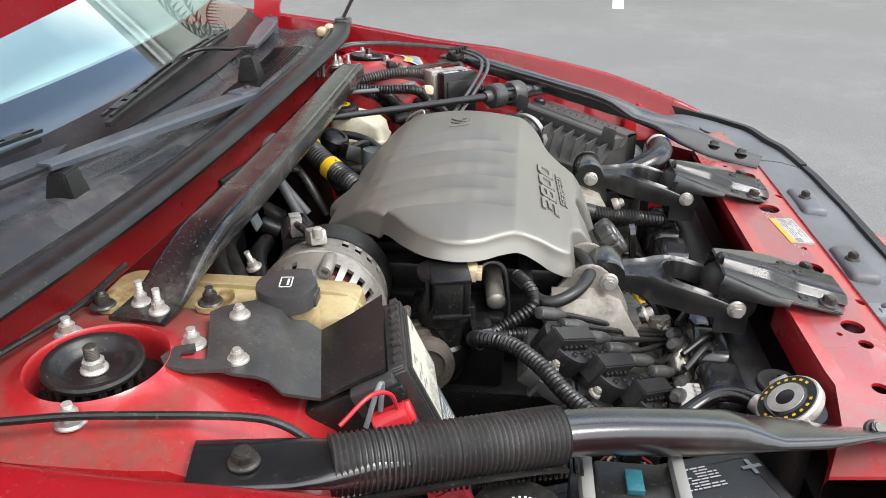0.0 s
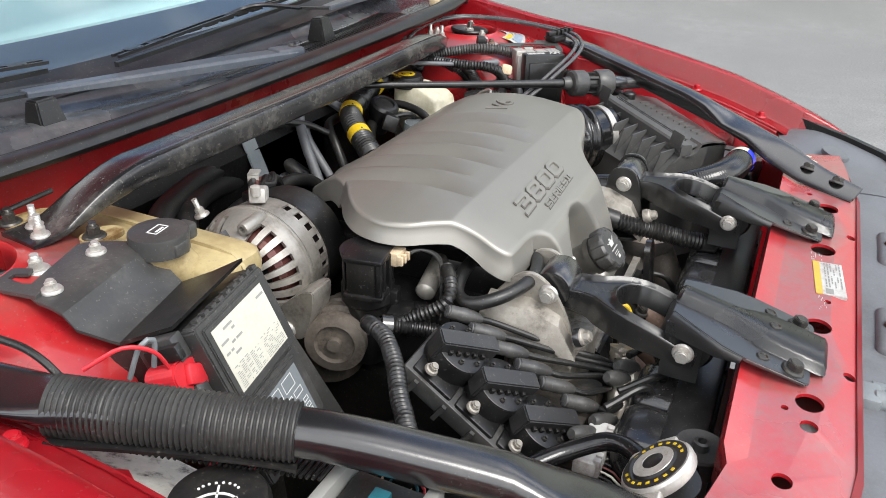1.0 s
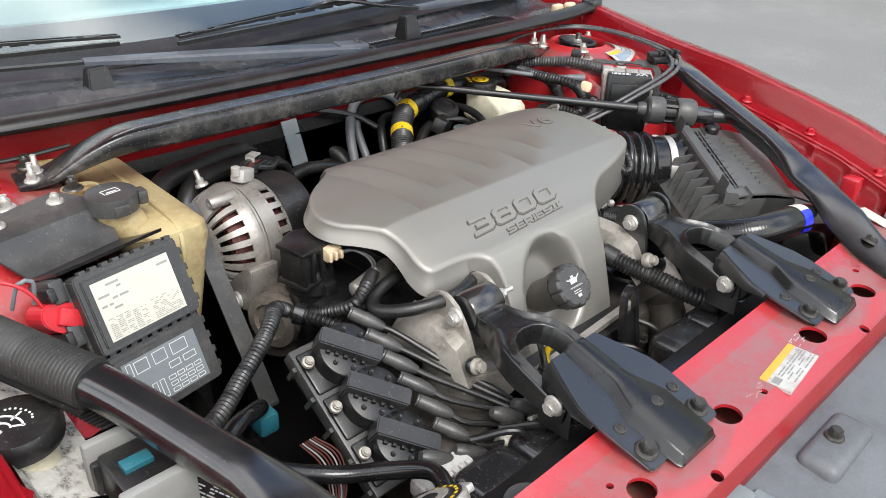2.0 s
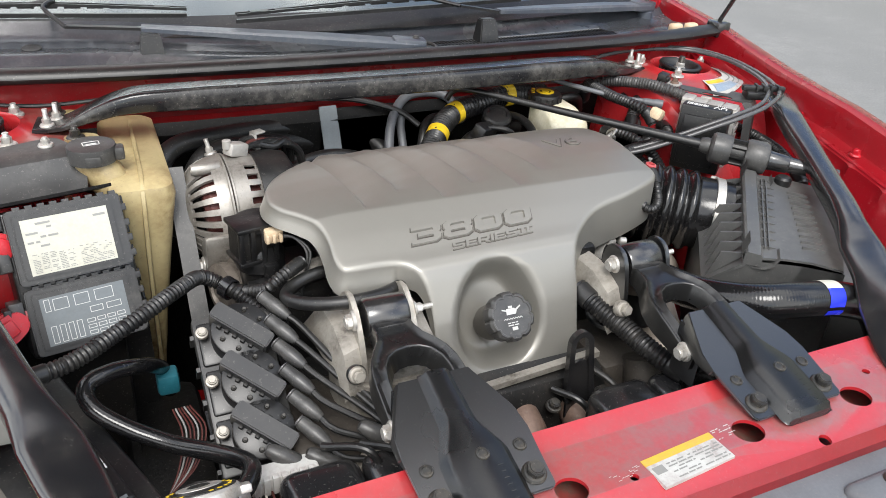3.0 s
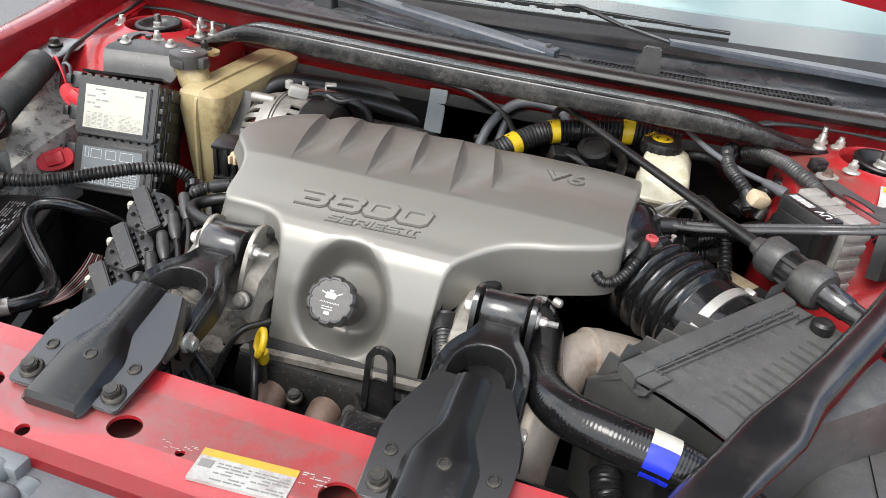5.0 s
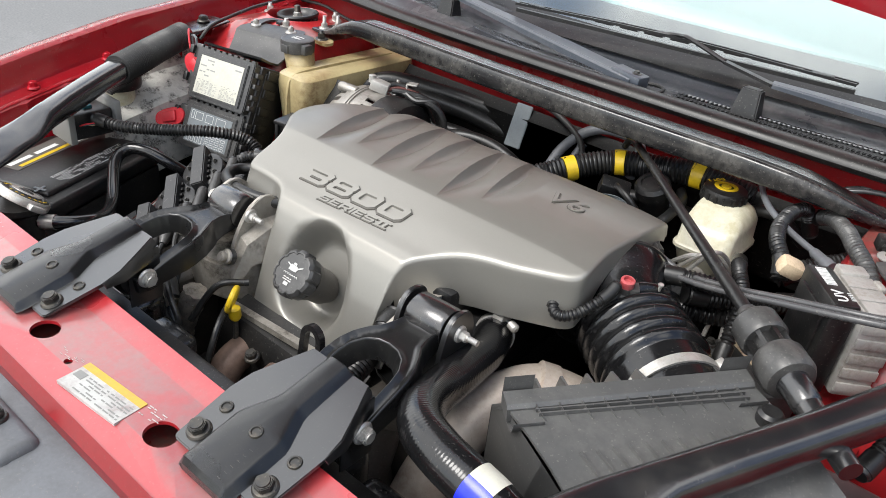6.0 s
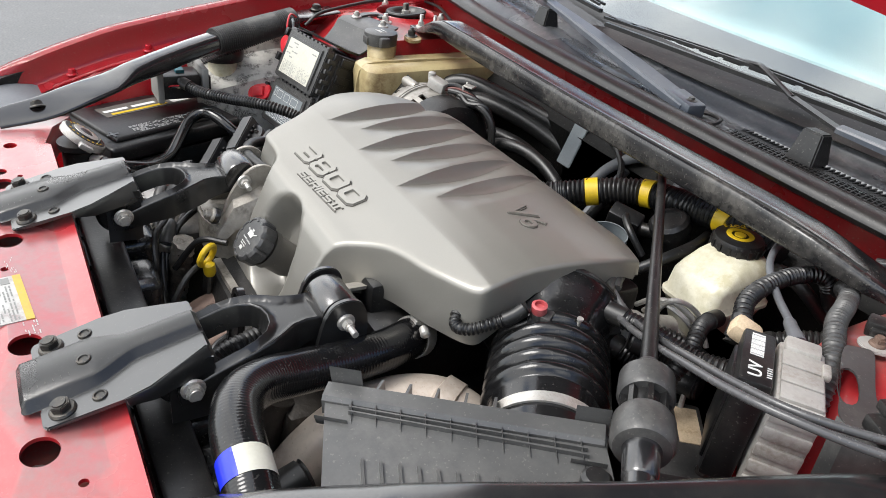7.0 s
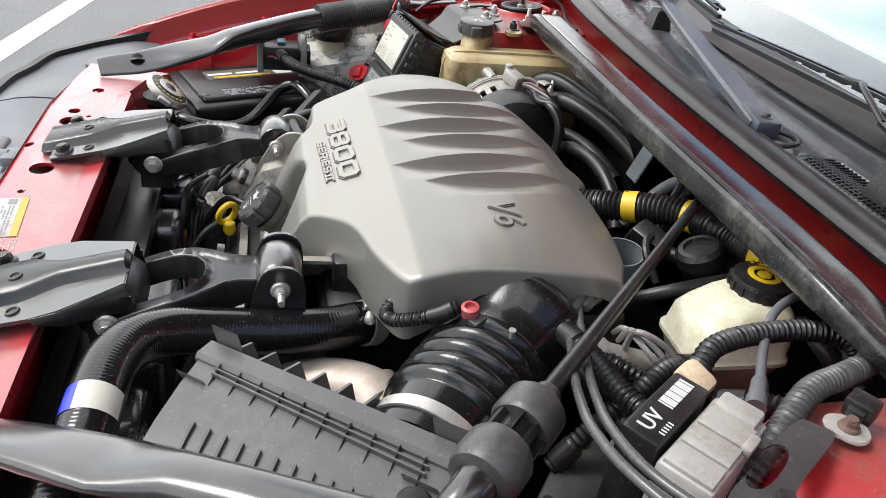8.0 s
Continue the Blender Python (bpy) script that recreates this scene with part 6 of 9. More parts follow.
tube(b, [(-0.385, 0.098, 0.778), (-0.360, 0.115, 0.780), (-0.350, 0.145, 0.776), (-0.372, 0.182, 0.764), (-0.410, 0.214, 0.760), (-0.450, 0.240, 0.772), (-0.478, 0.262, 0.788), (-0.482, 0.286, 0.798), (-0.458, 0.302, 0.798), (-0.425, 0.325, 0.780), (-0.405, 0.37, 0.735), (-0.40, 0.40, 0.68)], 0.0090, n=18)
ch = thing("coolant_hose", (-0.40, 0.2, 0.75), "glossy black rubber overflow hose", "hose")
part("hose", b, GLOSS_HOSE, ch)
b = bmesh.new()
tube(b, [(-0.380, 0.101, 0.778), (-0.372, 0.106, 0.779), (-0.364, 0.112, 0.780)], 0.0100, n=18)
part("spring_clamp", b, ZINC, ch, "steel spring clamp at the filler neck")
b = bmesh.new()
lathe(b, [(0.022, -0.02), (0.024, 0.0), (0.0255, 0.004), (0.0245, 0.007), (0.012, 0.004), (0.008, 0.004), (0.0075, 0.012), (0.0045, 0.013), (0.004, 0.006), (0.0, 0.006)], Matrix.Translation((-0.300, 0.064, 0.757)), n=32)
solo("radiator_grommet", b, GREY_BLACK, "black rubber radiator mounting grommet", "grommet")


# ---- alternator ----
def slotted_shell(rows, slots, gaps, m, n=108, thick=0.0032):
    """A turned casting of (radius, height) rows with windows through it: rows and steps of the turn that stay open."""
    b = bmesh.new()
    vs = [m @ Vector((r * math.cos(2 * math.pi * k / n), r * math.sin(2 * math.pi * k / n), h)) for r, h in rows for k in range(n)]
    fs = []
    for i in range(len(rows) - 1):
        for k in range(n):
            if any(lo <= i < hi for lo, hi in slots) and k % 4 < 2 and not any(lo <= k < hi for lo, hi in gaps):
                continue
            fs.append([i * n + k, i * n + (k + 1) % n, (i + 1) * n + (k + 1) % n, (i + 1) * n + k])
    add(b, vs, fs)
    bmesh.ops.recalc_face_normals(b, faces=b.faces[:])
    bmesh.ops.solidify(b, geom=b.faces[:], thickness=thick)
    return b


CLIP = pose(-0.222, 0.642, 0.902, 0, 0, 25)


def alternator():
    c = Vector((-0.284, 0.597, 0.818))
    t = thing("alternator", c - Vector((0, 0, 0.09)), "cast aluminium alternator with slotted vents showing copper windings", "alternator")
    m = to(c, c + Vector((-1, -0.04, 0.0)))
    b = bmesh.new()
    lathe(b, [(0.030, -0.044), (0.060, -0.040), (0.062, -0.030), (0.062, 0.028), (0.056, 0.036), (0.03, 0.038)], m, n=40)
    part("stator_winding", b, COPPER, t, "dark red copper winding")
    b = bmesh.new()
    lathe(b, [(0.012, 0.034), (0.044, 0.034), (0.046, 0.038), (0.012, 0.041)], m, n=36)
    part("rotor_fan", b, ENGINE_DARK, t)
    top = (m.inverted().to_3x3() @ Vector((0, 0, 1)))
    k0 = int(round(math.degrees(math.atan2(top.y, top.x)) * 0.3)) % 108
    low = (m.inverted().to_3x3() @ Vector((0, -0.62, -0.78)))
    k1 = int(round(math.degrees(math.atan2(low.y, low.x)) * 0.3)) % 108
    gaps = [(k + o - w, k + o + w) for k, w in ((k0, 3), (k1, 3)) for o in (-108, 0, 108)]
    b = slotted_shell([(0.016, 0.0600), (0.024, 0.0600), (0.036, 0.0575), (0.042, 0.0555), (0.048, 0.0525), (0.056, 0.0470), (0.063, 0.0400), (0.0690, 0.0310), (0.0730, 0.0200), (0.0745, 0.0120), (0.0755, 0.0095), (0.0755, 0.0040), (0.0775, 0.0030), (0.0775, 0.0006), (0.0755, 0.0)], ((1, 2), (4, 8)), gaps, m, thick=0.0045)
    part("front_housing", b, ALLOY, t, smooth=35)
    b = slotted_shell([(0.0745, -0.0010), (0.0770, -0.0016), (0.0770, -0.0040), (0.0745, -0.0050), (0.0740, -0.0240), (0.0725, -0.0400), (0.068, -0.0470), (0.058, -0.051), (0.030, -0.052)], ((4, 5),), gaps, m)
    part("rear_housing", b, ALLOY, t, smooth=35)
    b = bmesh.new()
    lathe(b, [(0.026, 0.064), (0.030, 0.065), (0.027, 0.069), (0.030, 0.073), (0.027, 0.077), (0.030, 0.081), (0.022, 0.083), (0.010, 0.082)], m, n=36)
    part("pulley", b, DARK_BOLT, t)
    b = bmesh.new()
    foot = rounded([(0.486, 0.842), (0.494, 0.80), (0.503, 0.772), (0.512, 0.760), (0.545, 0.762), (0.552, 0.772), (0.540, 0.80)], 2)
    slab(b, foot, -0.0190, 0.0190, Matrix.Translation((-0.309, 0, 0)) @ Matrix(((0, 0, 1, 0), (1, 0, 0, 0), (0, 1, 0, 0), (0, 0, 0, 1))), 0.003)
    part("mounting_foot", b, ALLOY, t, smooth=35)
    for side in (-1, 1):
        bolt(BIG_BOLT, (-0.309 + side * 0.0195, 0.528, 0.773), (side, 0, 0), ZINC, t)
    for ang in (-12, 105, 235):
        b = bmesh.new()
        a = m @ pose(0, 0, 0, 0, 0, k0 / 0.3 + ang)
        lathe(b, [(0.0, 0.006), (0.0070, 0.006), (0.0085, 0.009), (0.0085, 0.040), (0.0070, 0.044), (0.004, 0.044), (0.0035, 0.038), (0.0, 0.038)], a @ pose(0.0715, 0, 0), n=20)
        part("bolt_boss", b, ALLOY, t)
    b = bmesh.new()
    lathe(b, [(0.060, -0.040), (0.0738, -0.042), (0.0745, -0.070), (0.070, -0.088), (0.055, -0.097), (0.02, -0.100)], m, n=40)
    part("rear_cover", b, BLACK, t)
    bolt(LONG_STUD, (-0.287, 0.675, 0.868), (-0.2, 0.25, 1), ZINC, t, "nut")
    b = bmesh.new()
    box(b, -0.012, 0.012, -0.007, 0.007, -0.018, -0.014, CLIP, 0.001)
    box(b, -0.012, -0.009, -0.007, 0.007, -0.018, 0.008, CLIP, 0.001)
    box(b, -0.012, 0.006, -0.007, 0.007, 0.005, 0.008, CLIP, 0.001)
    part("terminal_clip", b, ZINC, t)
    b = bmesh.new()
    box(b, -0.238, -0.205, 0.60, 0.655, 0.858, 0.884, None, 0.004)
    tube(b, [(-0.22, 0.63, 0.882), (-0.19, 0.64, 0.888), (-0.165, 0.65, 0.87), (-0.155, 0.65, 0.83)], 0.006, n=10)
    part("plug", b, BLACK, t)
    return t


alternator()

# drive belt guard, tensioner and power steering pump beside the alternator
b = bmesh.new()
sheet(b, [[(-0.358, 0.598, 0.888), (-0.335, 0.597, 0.888)], [(-0.358, 0.583, 0.867), (-0.335, 0.582, 0.867)], [(-0.358, 0.54, 0.807), (-0.335, 0.539, 0.807)], [(-0.358, 0.49, 0.737), (-0.335, 0.489, 0.737)], [(-0.358, 0.44, 0.667), (-0.335, 0.439, 0.667)]], 0.005)
solo("drive_belt", b, GREY_BLACK, "black ribbed drive belt beside the alternator", "belt")
pump = thing("steering_pump", (-0.29, 0.47, 0.70), "grimy alloy power steering pump", "pump")
b = bmesh.new()
lathe(b, [(0.010, -0.05), (0.030, -0.048), (0.032, -0.022), (0.039, -0.020), (0.039, -0.010), (0.035, -0.008), (0.035, -0.004), (0.039, -0.002), (0.039, 0.008), (0.033, 0.010), (0.033, 0.016), (0.036, 0.018), (0.036, 0.030), (0.024, 0.033), (0.022, 0.028), (0.008, 0.028), (0.008, 0.036), (0.0, 0.036)], to((-0.290, 0.480, 0.762), (-0.385, 0.448, 0.770)), n=32)
part("housing", b, GRIMY_BROWN, pump)
b = bmesh.new()
slab(b, rounded([(-0.32, 0.47), (-0.25, 0.46), (-0.24, 0.55), (-0.32, 0.55)], 2), 0.70, 0.775, bevel=0.003)
part("bracket", b, GRIME, pump)

# ---- ignition coils ----
SLOPE = frame3((-0.322, 0.268, 0.774), (1, 0, 0), (0, 0.833, 0.553))


def ignition_coils():
    t = thing("ignition_module", (-0.33, 0.26, 0.70), "black ignition module carrying three coils", "ignition coil pack")
    b = bmesh.new()
    box(b, -0.048, 0.036, -0.092, 0.090, -0.040, -0.018, SLOPE, 0.003)
    for k in range(5):
        box(b, -0.052, 0.036, -0.085 + k * 0.038, -0.080 + k * 0.038, -0.045, -0.022, SLOPE)
    part("base", b, GREY_BLACK, t)
    for k in range(3):
        y = (1 - k) * 0.0565
        a = SLOPE @ pose(0, y, 0)
        turned = a @ pose(0, 0, 0, 0, 0, -45)
        b = bmesh.new()
        lathe(b, [(0.0305, -0.030), (0.0325, 0.0075), (0.0318, 0.0092), (0.0, 0.0092)], a, n=40)
        box(b, -0.044, 0.0, -0.0255, 0.0255, -0.026, -0.014, a, 0.003)
        part("coil_body", b, COIL, t)
        b = bmesh.new()
        lathe(b, [(0.0316, 0.0085), (0.0316, 0.0108), (0.0306, 0.0114), (0.0, 0.0114)], a, n=40)
        part("coil_disc", b, COIL, t, "round black coil top")
        b = bmesh.new()
        slab(b, [(-0.0350, -0.0100), (0.0350, -0.0100), (0.0360, -0.0070), (0.0360, 0.0070), (0.0350, 0.0100), (-0.0350, 0.0100), (-0.0360, 0.0070), (-0.0360, -0.0070)], -0.004, 0.0255, turned, 0.0024)
        part("coil_bridge", b, COIL_TOP, t, "flat black bridge across the coil")
        for side in (-1, 1):
            for j in range(5):
                part("coil_tooth", box(bmesh.new(), -0.0235 + j * 0.0100, -0.0185 + j * 0.0100, side * 0.0115 - 0.0022, side * 0.0115 + 0.0022, 0.0110, 0.0165, turned, 0.0010), ENGINE_DARK, t)
            for j in range(2):
                bolt(TINY, turned @ Vector((-0.010 + j * 0.020, side * 0.0205, 0.0112)), a.to_3x3() @ Vector((0, 0, 1)), DARK_BOLT, t, "screw")
        bolt(SMALL_BOLT, SLOPE @ Vector((-0.040, y + 0.010, -0.006)), SLOPE.to_3x3() @ Vector((0, 0, 1)), DIRTY_ALLOY, t)
    b = bmesh.new()
    box(b, -0.350, -0.281, 0.152, 0.176, 0.722, 0.742, None, 0.003)
    plug = part("connector", b, FADED, t, "pale grey wiring connector")
    for k in range(7):
        part("tooth", box(bmesh.new(), -0.347 + k * 0.0090, -0.3405 + k * 0.0090, 0.149, 0.156, 0.724, 0.745, None, 0.001), FADED, plug)
    for k in range(9):
        b = bmesh.new()
        x = -0.344 + 0.0068 * k
        tube(b, [(x, 0.154, 0.726), (x + 0.001, 0.138, 0.722), (x + 0.004 * (4 - k) / 4, 0.128, 0.712), (-0.296 + 0.003 * (k - 4), 0.118, 0.69)], 0.0012, n=6)
        part("wire", b, (RUBBER, PAPER, COPPER)[k % 3], t)
    return t


TINY = bolt_mesh("screw", 0.0022, 0.0016, 0.0030)
ignition_coils()
for k in range(6):
    p = Vector((-0.289 + 0.001 * k, 0.338 - 0.0272 * k, 0.830 - 0.0148 * k))
    lead = thing("spark_plug_lead", p, "grey-black spark plug lead with a rubber boot on the coil", "spark plug lead", "spark plug leads")
    way = Vector((0.027, -0.034, -0.018)).normalized()
    b = bmesh.new()
    lathe(b, [(0.0, -0.0055), (0.0015, -0.0055), (0.0018, -0.0045), (0.0066, -0.0048), (0.0076, -0.0035), (0.0078, 0.010), (0.0083, 0.012), (0.0083, 0.016), (0.0076, 0.026), (0.0060, 0.032), (0.0048, 0.036), (0.0, 0.036)], facing(p, way), n=20)
    part("boot", b, GREY_BLACK, lead)
    b = bmesh.new()
    lathe(b, [(0.0070, -0.0050), (0.0070, -0.0064), (0.0060, -0.0070), (0.0, -0.0070)], facing(p, way), n=18)
    part("boot_end", b, CABLE_GREY, lead)
    q = p + way * 0.034
    b = bmesh.new()
    tube(b, [q, q + way * 0.022, Vector((-0.222 + 0.004 * k, 0.232 - 0.017 * k, 0.776 - 0.010 * k)), Vector((-0.190 + 0.006 * k, 0.175 - 0.010 * k, 0.748 - 0.008 * k)), Vector((-0.15 + 0.02 * k, 0.14, 0.66))], 0.0037, n=10)
    part("cable", b, RUBBER, lead)


# ---- conduits and looms ----
def conduit(points, r, label, name="wiring_conduit", mat=None, pitch=0.0052, ribs=0.0011):
    t = thing(name, points[0], label, "conduit")
    b = bmesh.new()
    tube(b, points, r, n=16, ribs=ribs, pitch=pitch)
    part("split_tube", b, mat or BLACK, t)
    path = curve_points(points, 0.004)
    for ring in (path[1:7], path[-7:-1]):
        b = bmesh.new()
        tube(b, ring, r + 0.0017, n=16, smooth_path=False)
        part("tape_wrap", b, RUBBER, t, "black tape wrapped round the end")
    return t


conduit([(-0.535, 0.265, 0.835), (-0.49, 0.285, 0.832), (-0.445, 0.318, 0.834), (-0.41, 0.342, 0.839), (-0.376, 0.372, 0.840), (-0.350, 0.405, 0.830), (-0.328, 0.412, 0.814), (-0.305, 0.385, 0.806), (-0.290, 0.358, 0.80), (-0.27, 0.34, 0.785)], 0.0082, "ribbed black wiring conduit arching over to the coils")
conduit([(-0.318, 0.405, 0.806), (-0.298, 0.385, 0.812), (-0.284, 0.352, 0.832), (-0.268, 0.350, 0.845), (-0.235, 0.37, 0.85)], 0.0068, "thin ribbed black conduit under the engine cover")
b = bmesh.new()
lathe(b, [(0.0108, 0), (0.0135, 0), (0.0135, 0.012), (0.0108, 0.012)], to((-0.322, 0.408, 0.811), (-0.31, 0.392, 0.807)), n=20, cap=False)
solo("conduit_clamp", b, BLACK_STEEL, "black steel clamp round the wiring conduit", "clamp")
b = bmesh.new()
tube(b, [(-0.128, 0.312, 0.836), (-0.145, 0.295, 0.840), (-0.172, 0.283, 0.842), (-0.21, 0.280, 0.843), (-0.248, 0.298, 0.838), (-0.266, 0.325, 0.832), (-0.255, 0.347, 0.832), (-0.22, 0.357, 0.838), (-0.16, 0.36, 0.838)], 0.0078, n=14)
solo("vacuum_hose", b, RUBBER, "black rubber vacuum hose looping out below the cover", "hose")
conduit([(0.095, 0.275, 0.80), (0.105, 0.24, 0.79), (0.118, 0.20, 0.782), (0.128, 0.155, 0.775), (0.150, 0.115, 0.765)], 0.0125, "ribbed black conduit beside the engine cover")
conduit([(0.235, 0.375, 0.868), (0.252, 0.350, 0.852), (0.272, 0.355, 0.856), (0.288, 0.385, 0.872), (0.292, 0.404, 0.884)], 0.0058, "thin ribbed conduit to the air sensor", pitch=0.004, ribs=0.0008)
conduit([(0.30, 0.18, 0.76), (0.31, 0.13, 0.75), (0.33, 0.10, 0.74), (0.37, 0.07, 0.72)], 0.015, "ribbed black duct below the radiator hose")
conduit([(0.412, 0.555, 0.885), (0.405, 0.568, 0.902), (0.390, 0.588, 0.911), (0.378, 0.630, 0.912), (0.376, 0.680, 0.912), (0.385, 0.715, 0.906), (0.395, 0.735, 0.87)], 0.0084, "ribbed black conduit beside the brake reservoir")
conduit([(0.33, 0.51, 0.845), (0.36, 0.535, 0.84), (0.40, 0.56, 0.845), (0.44, 0.575, 0.855)], 0.0115, "ribbed black conduit below the cables")
conduit([(0.30, 0.50, 0.83), (0.34, 0.53, 0.815), (0.40, 0.55, 0.82)], 0.0115, "ribbed black conduit low beside the master cylinder")
conduit([(0.512, 0.540, 0.86), (0.505, 0.556, 0.900), (0.490, 0.580, 0.918), (0.462, 0.618, 0.926), (0.443, 0.660, 0.922), (0.416, 0.710, 0.910), (0.385, 0.735, 0.89)], 0.0090, "ribbed grey conduit in front of the strut tower", mat=GREY_BLACK)
conduit([(0.262, 0.505, 0.80), (0.285, 0.515, 0.828), (0.315, 0.535, 0.842), (0.345, 0.565, 0.838), (0.365, 0.59, 0.82)], 0.0075, "ribbed black conduit bending round the master cylinder")
conduit([(0.40, 0.47, 0.80), (0.395, 0.50, 0.835), (0.385, 0.535, 0.858), (0.365, 0.57, 0.868), (0.352, 0.61, 0.86)], 0.0080, "ribbed black conduit between module and reservoir")
conduit([(0.40, 0.60, 0.86), (0.43, 0.63, 0.88), (0.47, 0.67, 0.89)], 0.010, "ribbed black conduit behind the module")
conduit([(0.43, 0.62, 0.84), (0.45, 0.65, 0.87), (0.46, 0.70, 0.885)], 0.0095, "ribbed black conduit at the firewall")

# taped conduit behind the cover
loom = thing("taped_loom", (0.14, 0.70, 0.86), "thick ribbed black loom with yellow warning tapes", "wiring loom")
LOOM = [(0.030, 0.618, 0.845), (0.060, 0.655, 0.858), (0.090, 0.690, 0.870), (0.125, 0.716, 0.878), (0.18, 0.728, 0.886), (0.235, 0.737, 0.892), (0.31, 0.745, 0.885)]
b = bmesh.new()
tube(b, LOOM, 0.0170, n=24, ribs=0.0016, pitch=0.0060)
part("conduit", b, BLACK, loom)
path = curve_points(LOOM, 0.002)
for target in ((0.071, 0.665, 0.862), (0.122, 0.715, 0.878), (0.232, 0.737, 0.892)):
    i = min(range(len(path)), key=lambda k: (path[k] - Vector(target)).length)
    b = bmesh.new()
    tube(b, path[i - 4:i + 5], 0.0187, n=28, smooth_path=False)
    tp = part("warning_tape", b, YELLOW, loom, "bright yellow warning tape")
    b = bmesh.new()
    mm = facing(path[i] + Vector((-0.0082, -0.0098, 0.0141)), (-0.42, -0.5, 0.75))
    slab(b, [(-0.006, -0.004), (0.006, -0.004), (0.0, 0.006)], 0.0, 0.0006, mm)
    lathe(b, [(0.0035, 0), (0.0035, 0.0006)], mm @ pose(0.0, -0.009, 0), n=12)
    part("symbol", b, DARK_BOLT, tp, smooth=0)

# heater hoses, pipes and clip behind the cover
for pts, r in (([(-0.385, 0.62, 0.80), (-0.362, 0.665, 0.855), (-0.329, 0.70, 0.876), (-0.257, 0.735, 0.871), (-0.182, 0.763, 0.863), (-0.114, 0.775, 0.854), (-0.05, 0.778, 0.840), (-0.003, 0.765, 0.820), (0.016, 0.74, 0.795)], 0.0145),
               ([(-0.33, 0.655, 0.81), (-0.305, 0.685, 0.850), (-0.271, 0.71, 0.860), (-0.2, 0.745, 0.850), (-0.121, 0.768, 0.832), (-0.058, 0.775, 0.814), (-0.022, 0.765, 0.802), (-0.008, 0.74, 0.785)], 0.0145)):
    b = bmesh.new()
    tube(b, pts, r, n=18)
    solo("heater_hose", b, RUBBER, "black rubber heater hose along the firewall", "hose", "heater hoses")
b = bmesh.new()
slab(b, [(-0.015, -0.036), (0.015, -0.036), (0.015, 0.036), (-0.015, 0.036)], -0.0015, 0.0015, frame3((-0.084, 0.752, 0.858), (1, 0.05, 0), (0, 0.35, 0.9)), 0.001)
solo("hose_clip", b, GREY_LABEL, "pale grey metal strap over the heater hoses", "clip")
b = bmesh.new()
tube(b, [(0.0, 0.70, 0.80), (0.015, 0.735, 0.86), (0.05, 0.765, 0.893), (0.10, 0.775, 0.896), (0.13, 0.76, 0.888), (0.14, 0.72, 0.86)], 0.008, n=14)
tube(b, [(0.03, 0.70, 0.80), (0.035, 0.74, 0.85), (0.04, 0.75, 0.87)], 0.007, n=14)
solo("coolant_pipe", b, GREY_SHIELD, "bent aluminium pipe behind the engine cover", "pipe")
b = bmesh.new()
tube(b, [(-0.12, 0.775, 0.905), (-0.04, 0.768, 0.898), (0.03, 0.745, 0.88), (0.06, 0.72, 0.86)], 0.005, n=10)
solo("thin_hose", b, RUBBER, "thin black hose below the brace", "hose")


# ---- driver side: hose, air box, intake ----
rh = thing("radiator_hose", (0.23, 0.2, 0.80), "glossy black upper radiator hose with blue printed bands", "hose")
HOSE = [(0.176, 0.360, 0.780), (0.190, 0.338, 0.792), (0.205, 0.300, 0.797), (0.213, 0.250, 0.802), (0.222, 0.200, 0.811), (0.237, 0.160, 0.823), (0.260, 0.134, 0.831), (0.292, 0.121, 0.834), (0.330, 0.116, 0.831), (0.356, 0.114, 0.827), (0.390, 0.110, 0.818), (0.43, 0.105, 0.80), (0.47, 0.10, 0.75)]
b = bmesh.new()
tube(b, HOSE, 0.0220, n=28, step=0.004, ribs=0.00009, pitch=0.0034)
part("hose", b, GLOSS_HOSE, rh, smooth=60)
hp = curve_points(HOSE, 0.002)
def hose_near(x, y):
    return min(range(len(hp)), key=lambda k: (hp[k].x - x) ** 2 + (hp[k].y - y) ** 2)
i = hose_near(0.330, 0.118)
for a0, a1, n, mat, lb in ((-30, -8, 14, BLUE, "blue printed band"), (4, 66, 13, BLUE, "blue printed band"), (66, 165, 13, PAPER, "white bar label")):
    b = bmesh.new()
    rows = []
    for k in range(n):
        way = (hp[i + k + 1] - hp[i + k - 1]).normalized()
        side = way.cross(Vector((0, 0, 1))).normalized()
        up = side.cross(way)
        rows.append([hp[i + k] + (side * math.cos(radians(a0 + (a1 - a0) * q / 8)) + up * math.sin(radians(a0 + (a1 - a0) * q / 8))) * 0.0226 for q in range(9)])
    sheet(b, rows)
    part("printed_band", b, mat, rh, lb)
b = bmesh.new()
i = hose_near(0.185, 0.342)
tube(b, hp[i - 4:i + 4], 0.0236, n=28, smooth_path=False)
box(b, -0.006, 0.020, -0.007, 0.007, 0.018, 0.030, facing(hp[i], (0.15, 0.0, 1)), 0.002)
lathe(b, [(0.004, 0), (0.0055, 0.001), (0.0055, 0.010), (0.003, 0.012)], to(hp[i] + Vector((0.018, 0.0, 0.024)), hp[i] + Vector((0.06, -0.012, 0.016))), n=12)
part("hose_clamp", b, ZINC, rh, "bright steel worm clamp")

A0, A1, B1, B0 = Vector((0.305, 0.193, 0.850)), Vector((0.458, 0.368, 0.870)), Vector((0.588, 0.300, 0.842)), Vector((0.415, 0.146, 0.834))


